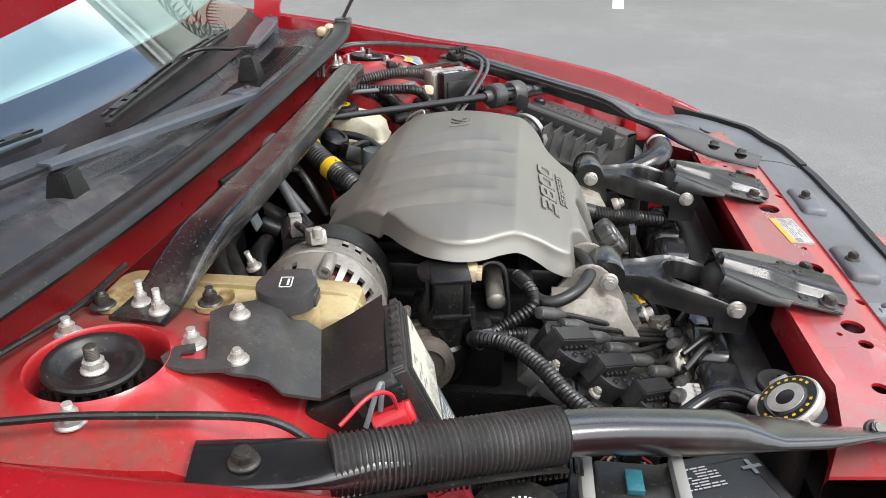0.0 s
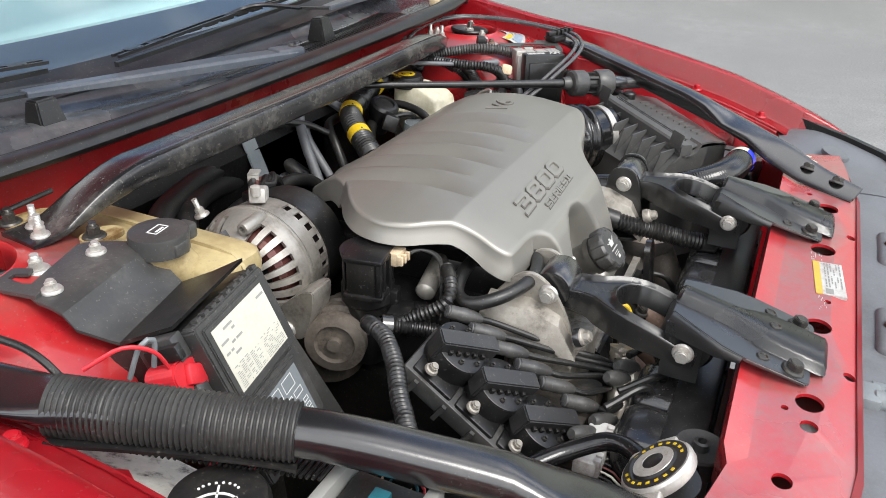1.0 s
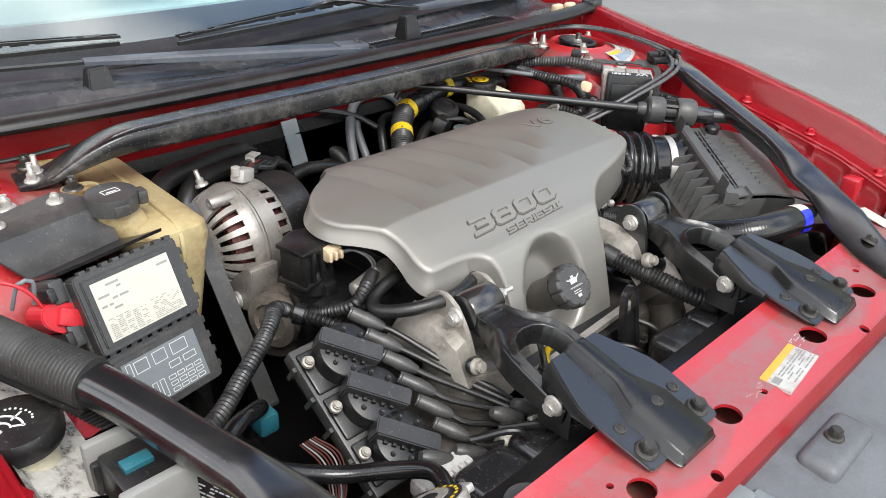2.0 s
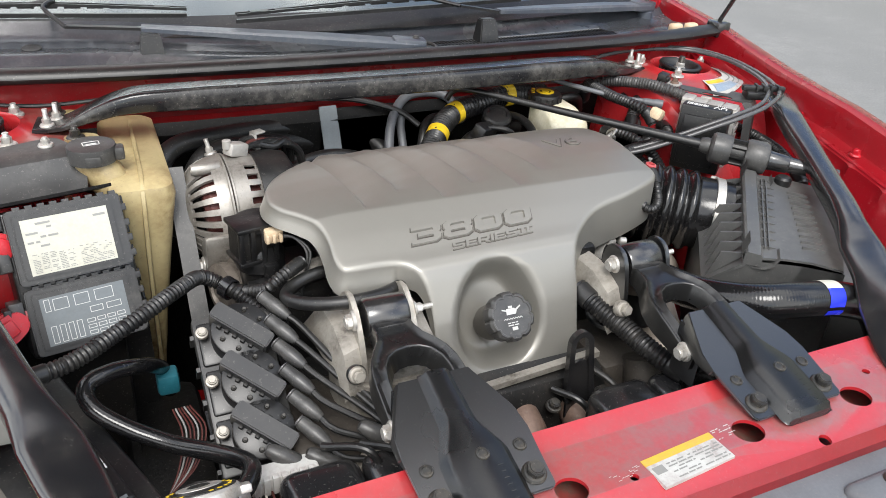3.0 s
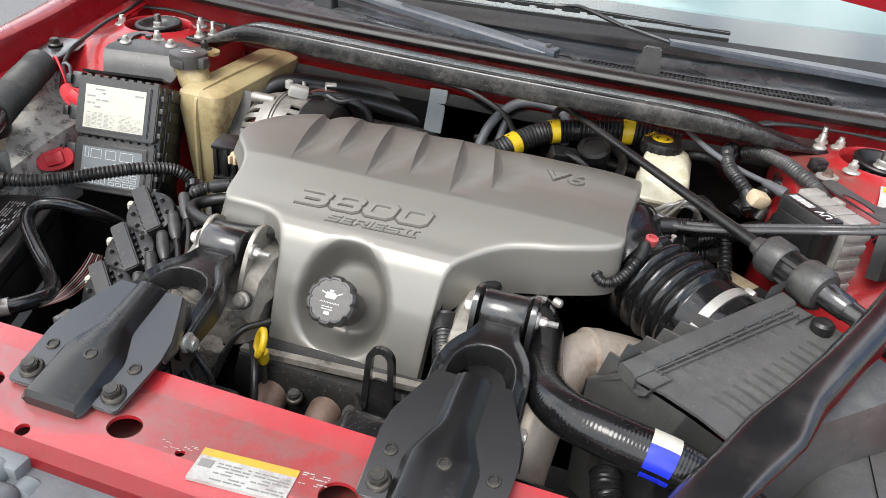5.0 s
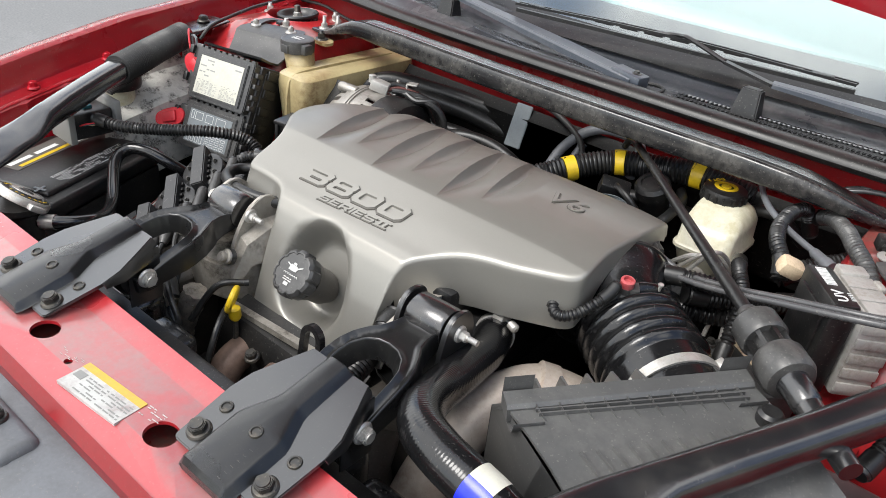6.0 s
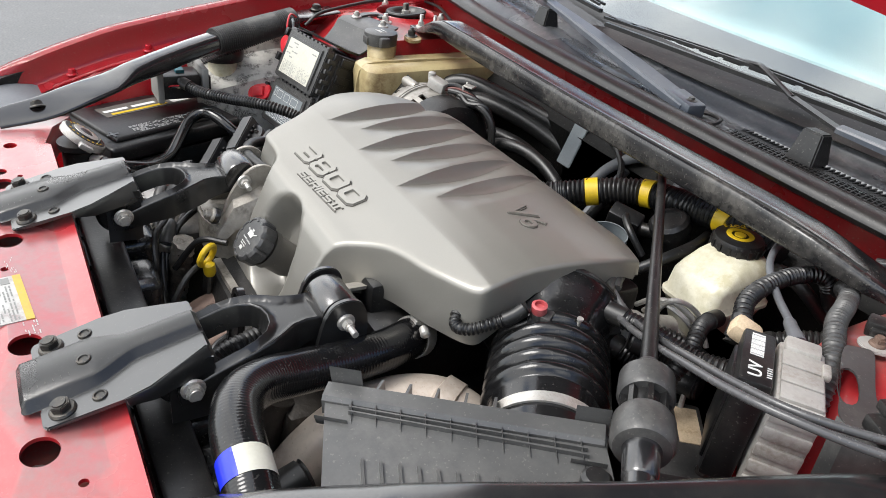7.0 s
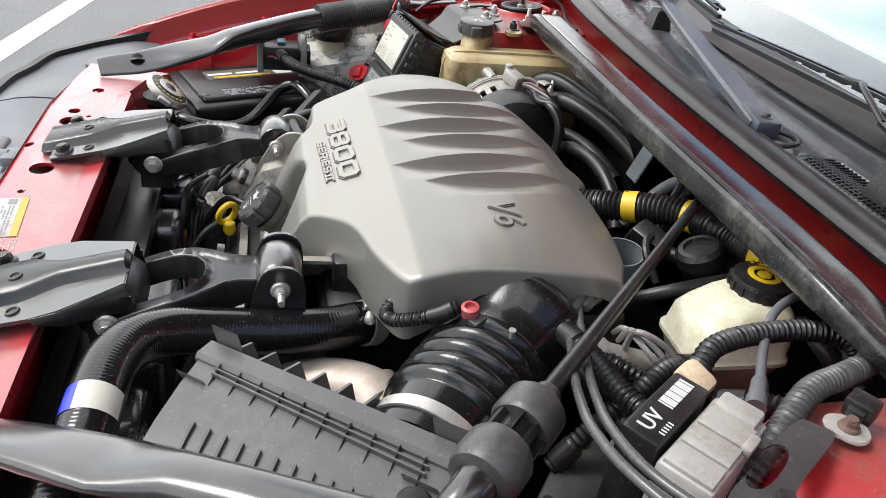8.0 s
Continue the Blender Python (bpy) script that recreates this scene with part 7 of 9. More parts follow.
def air_box():
    t = thing("air_filter_box", (0.43, 0.26, 0.65), "dusty black plastic air filter box with ribbed lid", "air filter box")
    C0, C1 = Vector((0.268, 0.232, 0.800)), Vector((0.402, 0.402, 0.812))
    b = bmesh.new()

    def lid(u, v):
        p = A0.lerp(A1, u).lerp(B0.lerp(B1, u), v)
        return p + Vector((0, 0, 0.006 * math.sin(math.pi * v)))
    rows = [[lid(u / 16, v) for u in range(17)] for v in (0, 0.05, 0.3, 0.6, 0.9, 0.97)]
    rows.append([lid(u / 16, 1.0) - Vector((0, 0, 0.012)) for u in range(17)])
    rows.append([lid(u / 16, 1.02) - Vector((0, 0, 0.10)) for u in range(17)])
    sheet(b, rows, 0.003)
    cover = part("lid", b, BOX_GREY, t, smooth=30)
    for k in range(11):
        u = 0.14 + k * 0.066
        p, q = lid(u, 0.52 - 0.22 * u), lid(u + 0.01, 0.78 - 0.27 * u)
        b = bmesh.new()
        sweep(b, [p + Vector((0, 0, 0.0005)), (p + q) / 2 + Vector((0, 0, 0.0012)), q], [(-0.0014, -0.002), (0.0014, -0.002), (0.0010, 0.0022), (-0.0010, 0.0022)])
        part("lid_rib", b, BOX_GREY, cover)
    # ledge with its lattice of ribs
    b = bmesh.new()
    sweep(b, [lid(0, -0.03), lid(0.5, -0.03), lid(1, -0.03)], [(-0.013, -0.012), (0.009, -0.012), (0.009, 0.002), (0.006, 0.0055), (-0.010, 0.007), (-0.013, 0.004)])
    ledge = part("ledge", b, BOX_GREY, t, smooth=20)
    for off in (0.075, 0.120):
        b = bmesh.new()
        sweep(b, [lid(0.09, off) + Vector((0, 0, 0.002)), lid(0.5, off) + Vector((0, 0, 0.002)), lid(0.93, off) + Vector((0, 0, 0.002))], [(-0.0008, -0.003), (0.0008, -0.003), (0.0008, 0.0018), (-0.0008, 0.0018)])
        part("long_rib", b, BOX_GREY, ledge)
    for k in range(10):
        u = 0.10 + k * 0.090
        p, q = lid(u, 0.04), lid(u, 0.205)
        b = bmesh.new()
        add(b, [p + Vector((-0.0009, 0.0009, 0.005)), p + Vector((0.0009, -0.0009, 0.005)), q + Vector((0, 0, 0.0005)), p + Vector((-0.0009, 0.0009, -0.002)), p + Vector((0.0009, -0.0009, -0.002)), q + Vector((0, 0, -0.002))],
            [[0, 2, 1], [3, 4, 5], [0, 3, 5, 2], [1, 2, 5, 4], [0, 1, 4, 3]])
        part("cross_rib", b, BOX_GREY, ledge, smooth=0)
    # body below: a flank that slopes out towards the engine, braced by triangular fins
    n = Vector((-0.753, 0.659, 0.0))
    b = bmesh.new()
    sheet(b, [[A0.lerp(A1, u / 12) + n * 0.010 + Vector((0, 0, -0.005)) for u in range(13)], [A0.lerp(A1, u / 12) + n * 0.013 + Vector((0, 0, -0.012)) for u in range(13)], [C0.lerp(C1, u / 12) + Vector((0, 0, 0.004)) for u in range(13)], [C0.lerp(C1, u / 12) + n * 0.006 for u in range(13)], [C0.lerp(C1, u / 12) + n * 0.006 + Vector((0, 0, -0.008)) for u in range(13)], [C0.lerp(C1, u / 12) + Vector((0, 0, -0.15)) for u in range(13)]], 0.003)
    for p, q, low in ((A0, B0, C0), (A1, B1, C1)):
        sheet(b, [[p + n * 0.010 + Vector((0, 0, -0.006)), p.lerp(q, 0.5) + Vector((0, 0, -0.002)), q + Vector((0, 0, -0.004))], [low + n * 0.004, p.lerp(q, 0.4) + Vector((0, 0, -0.05)), q + Vector((0, 0, -0.05))], [low + Vector((0, 0, -0.15)), p.lerp(q, 0.5) + Vector((0, 0, -0.20)), q + Vector((0, 0, -0.20))]], 0.003)
    body = part("body", b, BOX_GREY, t, smooth=20)
    for k in range(9):
        u = 0.05 + 0.112 * k
        p, q = A0.lerp(A1, u) + n * 0.012 + Vector((0, 0, -0.002)), C0.lerp(C1, u) + n * 0.002
        e = (A1 - A0).normalized() * 0.0012
        rise = Vector((0, 0, 0.016)) + n * 0.012
        b = bmesh.new()
        add(b, [p - e, p + e, q - e, q + e, p.lerp(q, 0.45) + rise - e, p.lerp(q, 0.45) + rise + e], [[0, 4, 2], [1, 3, 5], [0, 1, 5, 4], [4, 5, 3, 2], [0, 2, 3, 1]])
        part("fin", b, BOX_GREY, body, smooth=0)
    b = bmesh.new()
    lathe(b, [(0.011, -0.004), (0.012, 0.0), (0.012, 0.008), (0.009, 0.011), (0.004, 0.0115)], facing(lid(0.93, 0.30), (0, 0, 1)), n=20)
    part("knob", b, BLACK, t)
    for u in (0.06, 0.95):
        b = bmesh.new()
        way = (A1 - A0).normalized()
        mm = frame3(lid(u, 0.0), way, (B0 - A0))
        rows = [[mm @ Vector((x, y, z)) for x in (-0.014, -0.012, 0.012, 0.014)] for y, z in ((-0.018, -0.020), (-0.019, 0.002), (-0.014, 0.011), (0.0, 0.0145), (0.014, 0.012), (0.022, 0.004), (0.025, -0.008))]
        sheet(b, rows, 0.002)
        part("clip", b, BOX_GREY, t, "snap clip over the lid's ledge", smooth=60)
    return t


air_box()

res = thing("intake_resonator", (0.55, 0.21, 0.55), "smooth dark plastic intake resonator beside the air filter box", "resonator")
part("shell", box(bmesh.new(), 0.485, 0.620, 0.105, 0.318, 0.50, 0.772, None, 0.040, 6), BOX_GREY, res, smooth=60)
part("seam_flange", box(bmesh.new(), 0.500, 0.628, 0.318, 0.326, 0.55, 0.786, None, 0.002), BOX_GREY, res)
part("rear_shell", box(bmesh.new(), 0.505, 0.625, 0.326, 0.430, 0.55, 0.782, None, 0.010, 3), BOX_GREY, res)
for k in range(5):
    part("rib", box(bmesh.new(), 0.522 + 0.020 * k, 0.525 + 0.020 * k, 0.335, 0.385, 0.778, 0.787, None, 0.0008), BOX_GREY, res)
b = bmesh.new()
lathe(b, [(0.013, -0.02), (0.013, 0.004), (0.010, 0.008), (0.0, 0.009)], facing((0.525, 0.275, 0.772), (-0.2, -0.1, 1)), n=20)
part("boss", b, BOX_GREY, res)


def bellows():
    t = thing("intake_duct", (0.33, 0.41, 0.75), "ribbed black rubber intake duct with a steel band clamp", "intake duct")
    E, A = Vector((0.268, 0.462, 0.822)), Vector((0.392, 0.366, 0.812))
    m = to(E, A)
    L = (A - E).length
    b = bmesh.new()
    prof = [(0.066, -0.024), (0.074, -0.022), (0.076, -0.016), (0.076, -0.008), (0.073, -0.003), (0.070, 0.004), (0.062, 0.014), (0.0575, 0.026), (0.0555, 0.034)]
    h = 0.036
    for k in range(5):
        prof += [(0.0545, h), (0.0585, h + 0.0030), (0.0612, h + 0.0072), (0.0612, h + 0.0100), (0.0585, h + 0.0142), (0.0545, h + 0.0165)]
        h += 0.0188
    prof += [(0.054, h), (0.0545, L - 0.004), (0.054, L + 0.02)]
    lathe(b, prof, m, n=48)
    part("rubber_bellows", b, GLOSS_HOSE, t, smooth=60)
    b = bmesh.new()
    lathe(b, [(0.0545, L - 0.006), (0.0568, L - 0.006), (0.0568, L + 0.006), (0.0545, L + 0.006)], m, n=48, cap=False)
    box(b, 0.052, 0.064, -0.010, 0.010, L - 0.010, L + 0.003, m @ pose(0, 0, 0, 0, 0, 35), 0.002)
    part("band_clamp", b, ZINC, t, "bright steel band clamp")
    b = bmesh.new()
    lathe(b, [(0.0762, -0.016), (0.078, -0.015), (0.078, -0.010), (0.0762, -0.009)], m, n=48, cap=False)
    part("hose_band", b, BLACK, t)
    s = facing((0.296, 0.416, 0.868), (0.1, -0.15, 1))
    b = bmesh.new()
    lathe(b, [(0.012, -0.012), (0.011, 0.0), (0.008, 0.004), (0.008, 0.012)], s, n=20)
    box(b, 0.004, 0.014, -0.007, 0.007, 0.0, 0.012, s, 0.001)
    part("air_sensor", b, GREY_BLACK, t)
    b = bmesh.new()
    lathe(b, [(0.0065, 0.010), (0.0078, 0.012), (0.0078, 0.020), (0.005, 0.021), (0.005, 0.017)], s, n=18)
    part("sensor_plug", b, PINK_PLASTIC, t, "faded red sensor plug")
    b = bmesh.new()
    lathe(b, [(0.0018, 0), (0.0018, 0.006), (0.0032, 0.007), (0.0032, 0.009)], facing((0.322, 0.445, 0.872), (0.1, 0, 1)), n=10)
    part("test_pin", b, ZINC, t)
    return t


bellows()
th = thing("throttle_body", (0.23, 0.49, 0.75), "cast aluminium throttle body half under the cover", "throttle body")
b = bmesh.new()
lathe(b, [(0.02, -0.05), (0.055, -0.048), (0.058, -0.02), (0.056, 0.0)], to((0.262, 0.466, 0.822), (0.392, 0.366, 0.812)), n=40)
part("barrel", b, DIRTY_ALLOY, th)
b = bmesh.new()
box(b, 0.19, 0.27, 0.47, 0.58, 0.76, 0.855, None, 0.008)
part("linkage_box", b, BLACK, th)

# exhaust crossover pipe under the intake
ex = thing("exhaust_crossover", (0.25, 0.33, 0.72), "heat-stained steel exhaust crossover with a welded seam", "exhaust pipe")
b = bmesh.new()
tube(b, [(0.385, 0.43, 0.66), (0.345, 0.40, 0.705), (0.30, 0.368, 0.738), (0.252, 0.335, 0.750), (0.226, 0.27, 0.735), (0.216, 0.20, 0.67), (0.21, 0.16, 0.56)], 0.031, n=28)
part("pipe", b, EXHAUST, ex)
b = bmesh.new()
lathe(b, [(0.0318, -0.012), (0.0365, -0.010), (0.0365, 0.010), (0.0325, 0.012)], to((0.262, 0.342, 0.748), (0.30, 0.368, 0.738)), n=28)
part("weld_flange", b, EXHAUST, ex)


# ---- brake fluid reservoir ----
def brake_reservoir():
    t = thing("brake_reservoir", (0.305, 0.66, 0.78), "cloudy white brake fluid reservoir with a black cap", "brake reservoir")
    secs = []
    for z, x0, x1, y0, y1, r in ((0.786, 0.284, 0.316, 0.640, 0.695, 0.010), (0.806, 0.272, 0.326, 0.626, 0.705, 0.012), (0.836, 0.264, 0.335, 0.618, 0.714, 0.013), (0.8405, 0.260, 0.339, 0.614, 0.718, 0.014), (0.8445, 0.260, 0.339, 0.614, 0.718, 0.014), (0.848, 0.263, 0.336, 0.617, 0.716, 0.013),
                                 (0.868, 0.263, 0.335, 0.622, 0.716, 0.013), (0.876, 0.264, 0.334, 0.632, 0.716, 0.012), (0.887, 0.265, 0.327, 0.652, 0.715, 0.012), (0.892, 0.267, 0.318, 0.664, 0.713, 0.012)):
        ring = []
        for cx, cy, a0 in ((x1 - r, y1 - r, 0), (x0 + r, y1 - r, 90), (x0 + r, y0 + r, 180), (x1 - r, y0 + r, 270)):
            for k in range(5):
                a = radians(a0 + k * 22.5)
                ring.append((cx + r * math.cos(a), cy + r * math.sin(a), z))
        secs.append(ring)
    n = len(secs[0])
    b = bmesh.new()
    add(b, [v for s in secs for v in s], [[i * n + k, i * n + (k + 1) % n, (i + 1) * n + (k + 1) % n, (i + 1) * n + k] for i in range(len(secs) - 1) for k in range(n)] + [list(range(n))[::-1], [(len(secs) - 1) * n + k for k in range(n)]])
    part("tank", b, RESERVOIR, t, smooth=40)
    b = bmesh.new()
    lathe(b, [(0.027, 0.885), (0.029, 0.886), (0.029, 0.900), (0.0275, 0.905), (0.014, 0.907), (0.012, 0.905)], Matrix.Translation((0.285, 0.697, 0)), n=36)
    cp = part("cap", b, BLACK, t)
    for k in range(16):
        part("grip_rib", box(bmesh.new(), 0.028, 0.0305, -0.002, 0.002, 0.888, 0.901, Matrix.Translation((0.285, 0.697, 0)) @ pose(0, 0, 0, 0, 0, 22.5 * k)), BLACK, cp)
    b = bmesh.new()
    lathe(b, [(0.010, 0.9065), (0.0155, 0.9068), (0.0155, 0.9074), (0.010, 0.9076)], Matrix.Translation((0.285, 0.697, 0)), n=28, cap=False)
    lathe(b, [(0.0065, 0.9065), (0.0065, 0.9078)], Matrix.Translation((0.285, 0.697, 0)), n=20)
    write(b, "DOT 3", 0.009, pose(0.285, 0.697, 0.9072) @ pose(0, 0, 0, 0, 0, 240) @ pose(0, -0.0215, 0))
    part("cap_print", b, YELLOW, cp, "yellow printed ring and words", smooth=0)
    b = bmesh.new()
    tube(b, [(0.235, 0.50, 0.775), (0.26, 0.56, 0.785), (0.29, 0.64, 0.785), (0.31, 0.72, 0.79)], 0.020, n=20)
    lathe(b, [(0.007, 0), (0.018, 0.001), (0.020, 0.02), (0.020, 0.05)], to((0.262, 0.525, 0.815), (0.31, 0.60, 0.80)), n=20)
    lathe(b, [(0.006, 0.0), (0.006, 0.004), (0.0155, 0.004), (0.0175, 0.007), (0.0175, 0.020), (0.014, 0.026), (0.014, 0.075)], to((0.308, 0.518, 0.843), (0.312, 0.62, 0.815)), n=24)
    part("master_cylinder", b, PALE_ALLOY, t)
    for k in range(3):
        b = bmesh.new()
        tube(b, [(0.33, 0.60 - 0.02 * k, 0.80), (0.345 + 0.01 * k, 0.565 - 0.015 * k, 0.83 + 0.01 * k), (0.36 + 0.012 * k, 0.545, 0.835), (0.36 + 0.02 * k, 0.53, 0.79)], 0.0028, n=8)
        part("brake_line", b, ZINC, t, "thin bent steel brake line")
    return t


brake_reservoir()

# rod with two rubber cushions
rod = thing("cushioned_rod", (0.43, 0.43, 0.88), "long black rod with two thick rubber cushions", "rod")
P, Q = Vector((0.150, 0.700, 0.918)), Vector((0.519, 0.344, 0.884))
b = bmesh.new()
tube(b, [(0.115, 0.735, 0.895), (0.125, 0.728, 0.912), P, P.lerp(Q, 0.3), P.lerp(Q, 0.6), P.lerp(Q, 0.74)], 0.006, n=14, radii=[0.005, 0.0055, 0.006, 0.0068, 0.0078])
part("tube", b, BLACK, rod)
m = to(P.lerp(Q, 0.74), Q)
L = (Q - P).length
b = bmesh.new()
lathe(b, [(0.010, -0.012), (0.0125, -0.004), (0.0125, 0.002), (0.0205, 0.004), (0.0235, 0.008), (0.0240, 0.030), (0.0215, 0.034), (0.015, 0.034)], m, n=36)
part("cushion", b, GREY_BLACK, rod)
b = bmesh.new()
lathe(b, [(0.015, 0.030), (0.015, 0.056)], m, n=24)
core = part("fluted_core", b, BLACK, rod)
for k in range(8):
    part("flute", box(bmesh.new(), 0.012, 0.0205, -0.0022, 0.0022, 0.032, 0.056, m @ pose(0, 0, 0, 0, 0, 45 * k)), BLACK, core)
b = bmesh.new()
lathe(b, [(0.015, 0.054), (0.0225, 0.055), (0.0250, 0.060), (0.0255, 0.082), (0.0225, 0.088), (0.0165, 0.090)], m, n=36)
part("cushion", b, GREY_BLACK, rod)
b = bmesh.new()
lathe(b, [(0.0155, 0.090), (0.0145, 0.096), (0.0135, 0.118), (0.012, 0.120), (0.010, 0.19)], m, n=24)
part("end_sleeve", b, BLACK_STEEL, rod)

# ---- control module beside the strut tower ----
cm = thing("control_module", (0.48, 0.52, 0.80), "black control module with UV print on a grey alloy body", "control module")
m = frame3((0.482, 0.513, 0.926), (-0.61, 0.79, 0.0), (-0.79, -0.61, 0.03))
b = bmesh.new()
box(b, -0.040, 0.038, 0.001, 0.028, -0.105, 0.003, m, 0.003)
box(b, -0.030, 0.030, 0.026, 0.031, -0.095, -0.012, m, 0.002)
blk = part("black_half", b, BLACK, cm)
b = bmesh.new()
box(b, -0.046, 0.044, -0.041, -0.002, -0.100, -0.002, m, 0.004)
box(b, 0.026, 0.046, -0.036, -0.006, -0.020, 0.0045, m, 0.003)
alloy = part("alloy_half", b, PALE_ALLOY, cm, "grey ribbed alloy half of the module")
for k in range(3):
    part("pad", box(bmesh.new(), -0.043 + k * 0.024, -0.021 + k * 0.024, -0.038, -0.005, -0.004, 0.0008, m, 0.0008), PALE_ALLOY, alloy)
for k in range(5):
    part("fin", box(bmesh.new(), -0.0485, -0.045, -0.040, -0.003, -0.094 + 0.018 * k, -0.082 + 0.018 * k, m, 0.0015), PALE_ALLOY, alloy)
part("lug", box(bmesh.new(), 0.002, 0.020, -0.043, -0.036, -0.003, 0.0035, m, 0.0015), PALE_ALLOY, alloy)
b = bmesh.new()
wm = m @ pose(0.0, 0.0125, 0.0034, 0, 0, 0)
for k in range(14):
    slab(b, [(-0.004 + k * 0.0024, -0.005), (-0.004 + k * 0.0024 + (0.0017 if k % 3 else 0.001), -0.005), (-0.004 + k * 0.0024 + (0.0017 if k % 3 else 0.001), 0.006), (-0.004 + k * 0.0024, 0.006)], -0.0004, 0.0002, wm @ pose(0.002, 0.003, 0))
write(b, "UV", 0.016, wm @ pose(-0.022, 0.003, 0), 1.0)
write(b, "I I I I I", 0.006, wm @ pose(-0.022, -0.008, 0))
part("print", b, WHITE_PRINT, blk, smooth=0)
b = bmesh.new()
box(b, -0.014, 0.014, -0.011, 0.011, -0.010, 0.010, pose(0.418, 0.558, 0.902, 12, 20, 35), 0.006)
part("sealed_plug", b, PALE_SEALER, cm, "pale resin plug")
b = bmesh.new()
tube(b, [(0.315, 0.735, 0.915), (0.338, 0.685, 0.916), (0.360, 0.655, 0.914), (0.395, 0.628, 0.909), (0.435, 0.602, 0.907)], 0.0040, n=12)
lathe(b, [(0.0045, 0), (0.0060, 0.004), (0.0066, 0.020), (0.0078, 0.024), (0.0078, 0.034)], to((0.425, 0.608, 0.907), (0.458, 0.585, 0.904)), n=16)
solo("grey_cable", b, GREY_SHIELD, "grey sheathed cable into the module", "cable")

# two control cables looping round the strut tower
for k in range(2):
    o = 0.012 * k
    b = bmesh.new()
    tube(b, [(0.255, 0.535, 0.872), (0.285, 0.520 - o, 0.872), (0.325, 0.510 - o, 0.868), (0.38, 0.490 - o, 0.886), (0.44, 0.468 - o, 0.912), (0.49, 0.456 - o, 0.930), (0.54, 0.462 - o, 0.940), (0.590 + o, 0.497 - o, 0.943), (0.635 + o, 0.550 - o * 0.5, 0.941), (0.664 + o, 0.62, 0.940), (0.672 + o, 0.695, 0.940), (0.650 + o, 0.750 + o, 0.940), (0.60, 0.778 + o, 0.940), (0.52, 0.782 + o, 0.940), (0.44, 0.768 + o, 0.938), (0.40, 0.758 + o, 0.925)], 0.0036, n=12)
    solo("control_cable", b, CABLE_GREY, "grey-black control cable looping round the strut tower", "cable", "control cables")
b = bmesh.new()
cl = pose(0.594, 0.513, 0.945, 0, 0, -24)
box(b, -0.036, 0.036, -0.005, 0.005, -0.004, 0.005, cl, 0.002)
box(b, -0.030, 0.004, -0.016, 0.012, -0.016, -0.003, cl, 0.003)
for x in (-0.012, 0.000, 0.012, 0.024):
    box(b, x - 0.0025, x + 0.0025, -0.009, 0.009, -0.009, 0.007, cl, 0.001)
solo("cable_clip", b, BLACK, "black plastic clip holding the cables", "clip")

# relay bracket on the strut tower and sticker
rb = thing("relay_bracket", (0.53, 0.55, 0.90), "dusty black steel bracket with a slot beside the control module", "bracket")
b = bmesh.new()
cut_plate(b, rounded([(0.487, 0.590), (0.495, 0.600), (0.504, 0.610), (0.513, 0.600), (0.540, 0.560), (0.552, 0.546), (0.563, 0.552), (0.574, 0.560), (0.585, 0.546), (0.594, 0.530), (0.575, 0.512), (0.560, 0.500), (0.546, 0.505), (0.530, 0.530)], 2),
          [rounded([(0.5065, 0.557), (0.5165, 0.571), (0.5475, 0.531), (0.5375, 0.518)], 2)], lambda x, y: 0.929 - 0.10 * max(0, x - 0.565), 0.002)
part("strap", b, GREY_BLACK, rb, smooth=25)
b = bmesh.new()
sheet(b, [[(0.546, 0.505, 0.928), (0.560, 0.500, 0.928), (0.592, 0.526, 0.926)], [(0.549, 0.499, 0.920), (0.563, 0.494, 0.920), (0.596, 0.521, 0.918)], [(0.552, 0.494, 0.86), (0.566, 0.490, 0.86), (0.598, 0.516, 0.86)]], 0.002)
part("turned_edge", b, GREY_BLACK, rb)
b = bmesh.new()
box(b, -0.010, 0.010, -0.008, 0.008, 0.0, 0.016, pose(0.487, 0.640, 0.926, 8, 0, 30), 0.002)
box(b, -0.006, 0.006, -0.012, 0.002, 0.004, 0.012, pose(0.487, 0.640, 0.926, 8, 0, 30), 0.0015)
part("clip", b, BLACK, rb)
b = bmesh.new()
slab(b, rounded([(0.483, 0.618), (0.492, 0.606), (0.508, 0.610), (0.517, 0.622), (0.508, 0.636), (0.492, 0.636)], 2), 0.9255, 0.9285, None, 0.0008)
tab = part("tab", b, PALE_ALLOY, rb, "dusty steel tab")
bolt(SMALL_BOLT, (0.500, 0.622, 0.928), (0, 0, 1), RUST, rb, "bolt", "rusty bolt head")
st = thing("tower_sticker", (0.60, 0.60, TOWER_Z), "faded white round sticker with yellow and blue print", "sticker")
for name, r0, r1, a0, a1, mat, z in (("paper", 0.076, 0.116, 262, 368, FADED, 0.0022), ("yellow_print", 0.080, 0.090, 264, 292, YELLOW, 0.0029), ("blue_print", 0.094, 0.110, 268, 300, FADED_BLUE, 0.0029), ("ring_print", 0.088, 0.0905, 295, 364, INK, 0.0029), ("ring_print", 0.097, 0.0995, 302, 364, INK, 0.0029), ("ring_print", 0.106, 0.108, 302, 362, INK, 0.0029)):
    b = bmesh.new()
    rows = []
    for k in range(24):
        a = radians(a0 + (a1 - a0) * k / 23)
        rows.append([(0.577 + r * math.cos(a), 0.701 + r * math.sin(a), deck_z(r * math.cos(a), r * math.sin(a), 1) + z) for r in (r0, 0.75 * r0 + 0.25 * r1, (r0 + r1) / 2, 0.25 * r0 + 0.75 * r1, r1)])
    sheet(b, rows, 0.0006)
    part(name, b, mat, st, smooth=0)

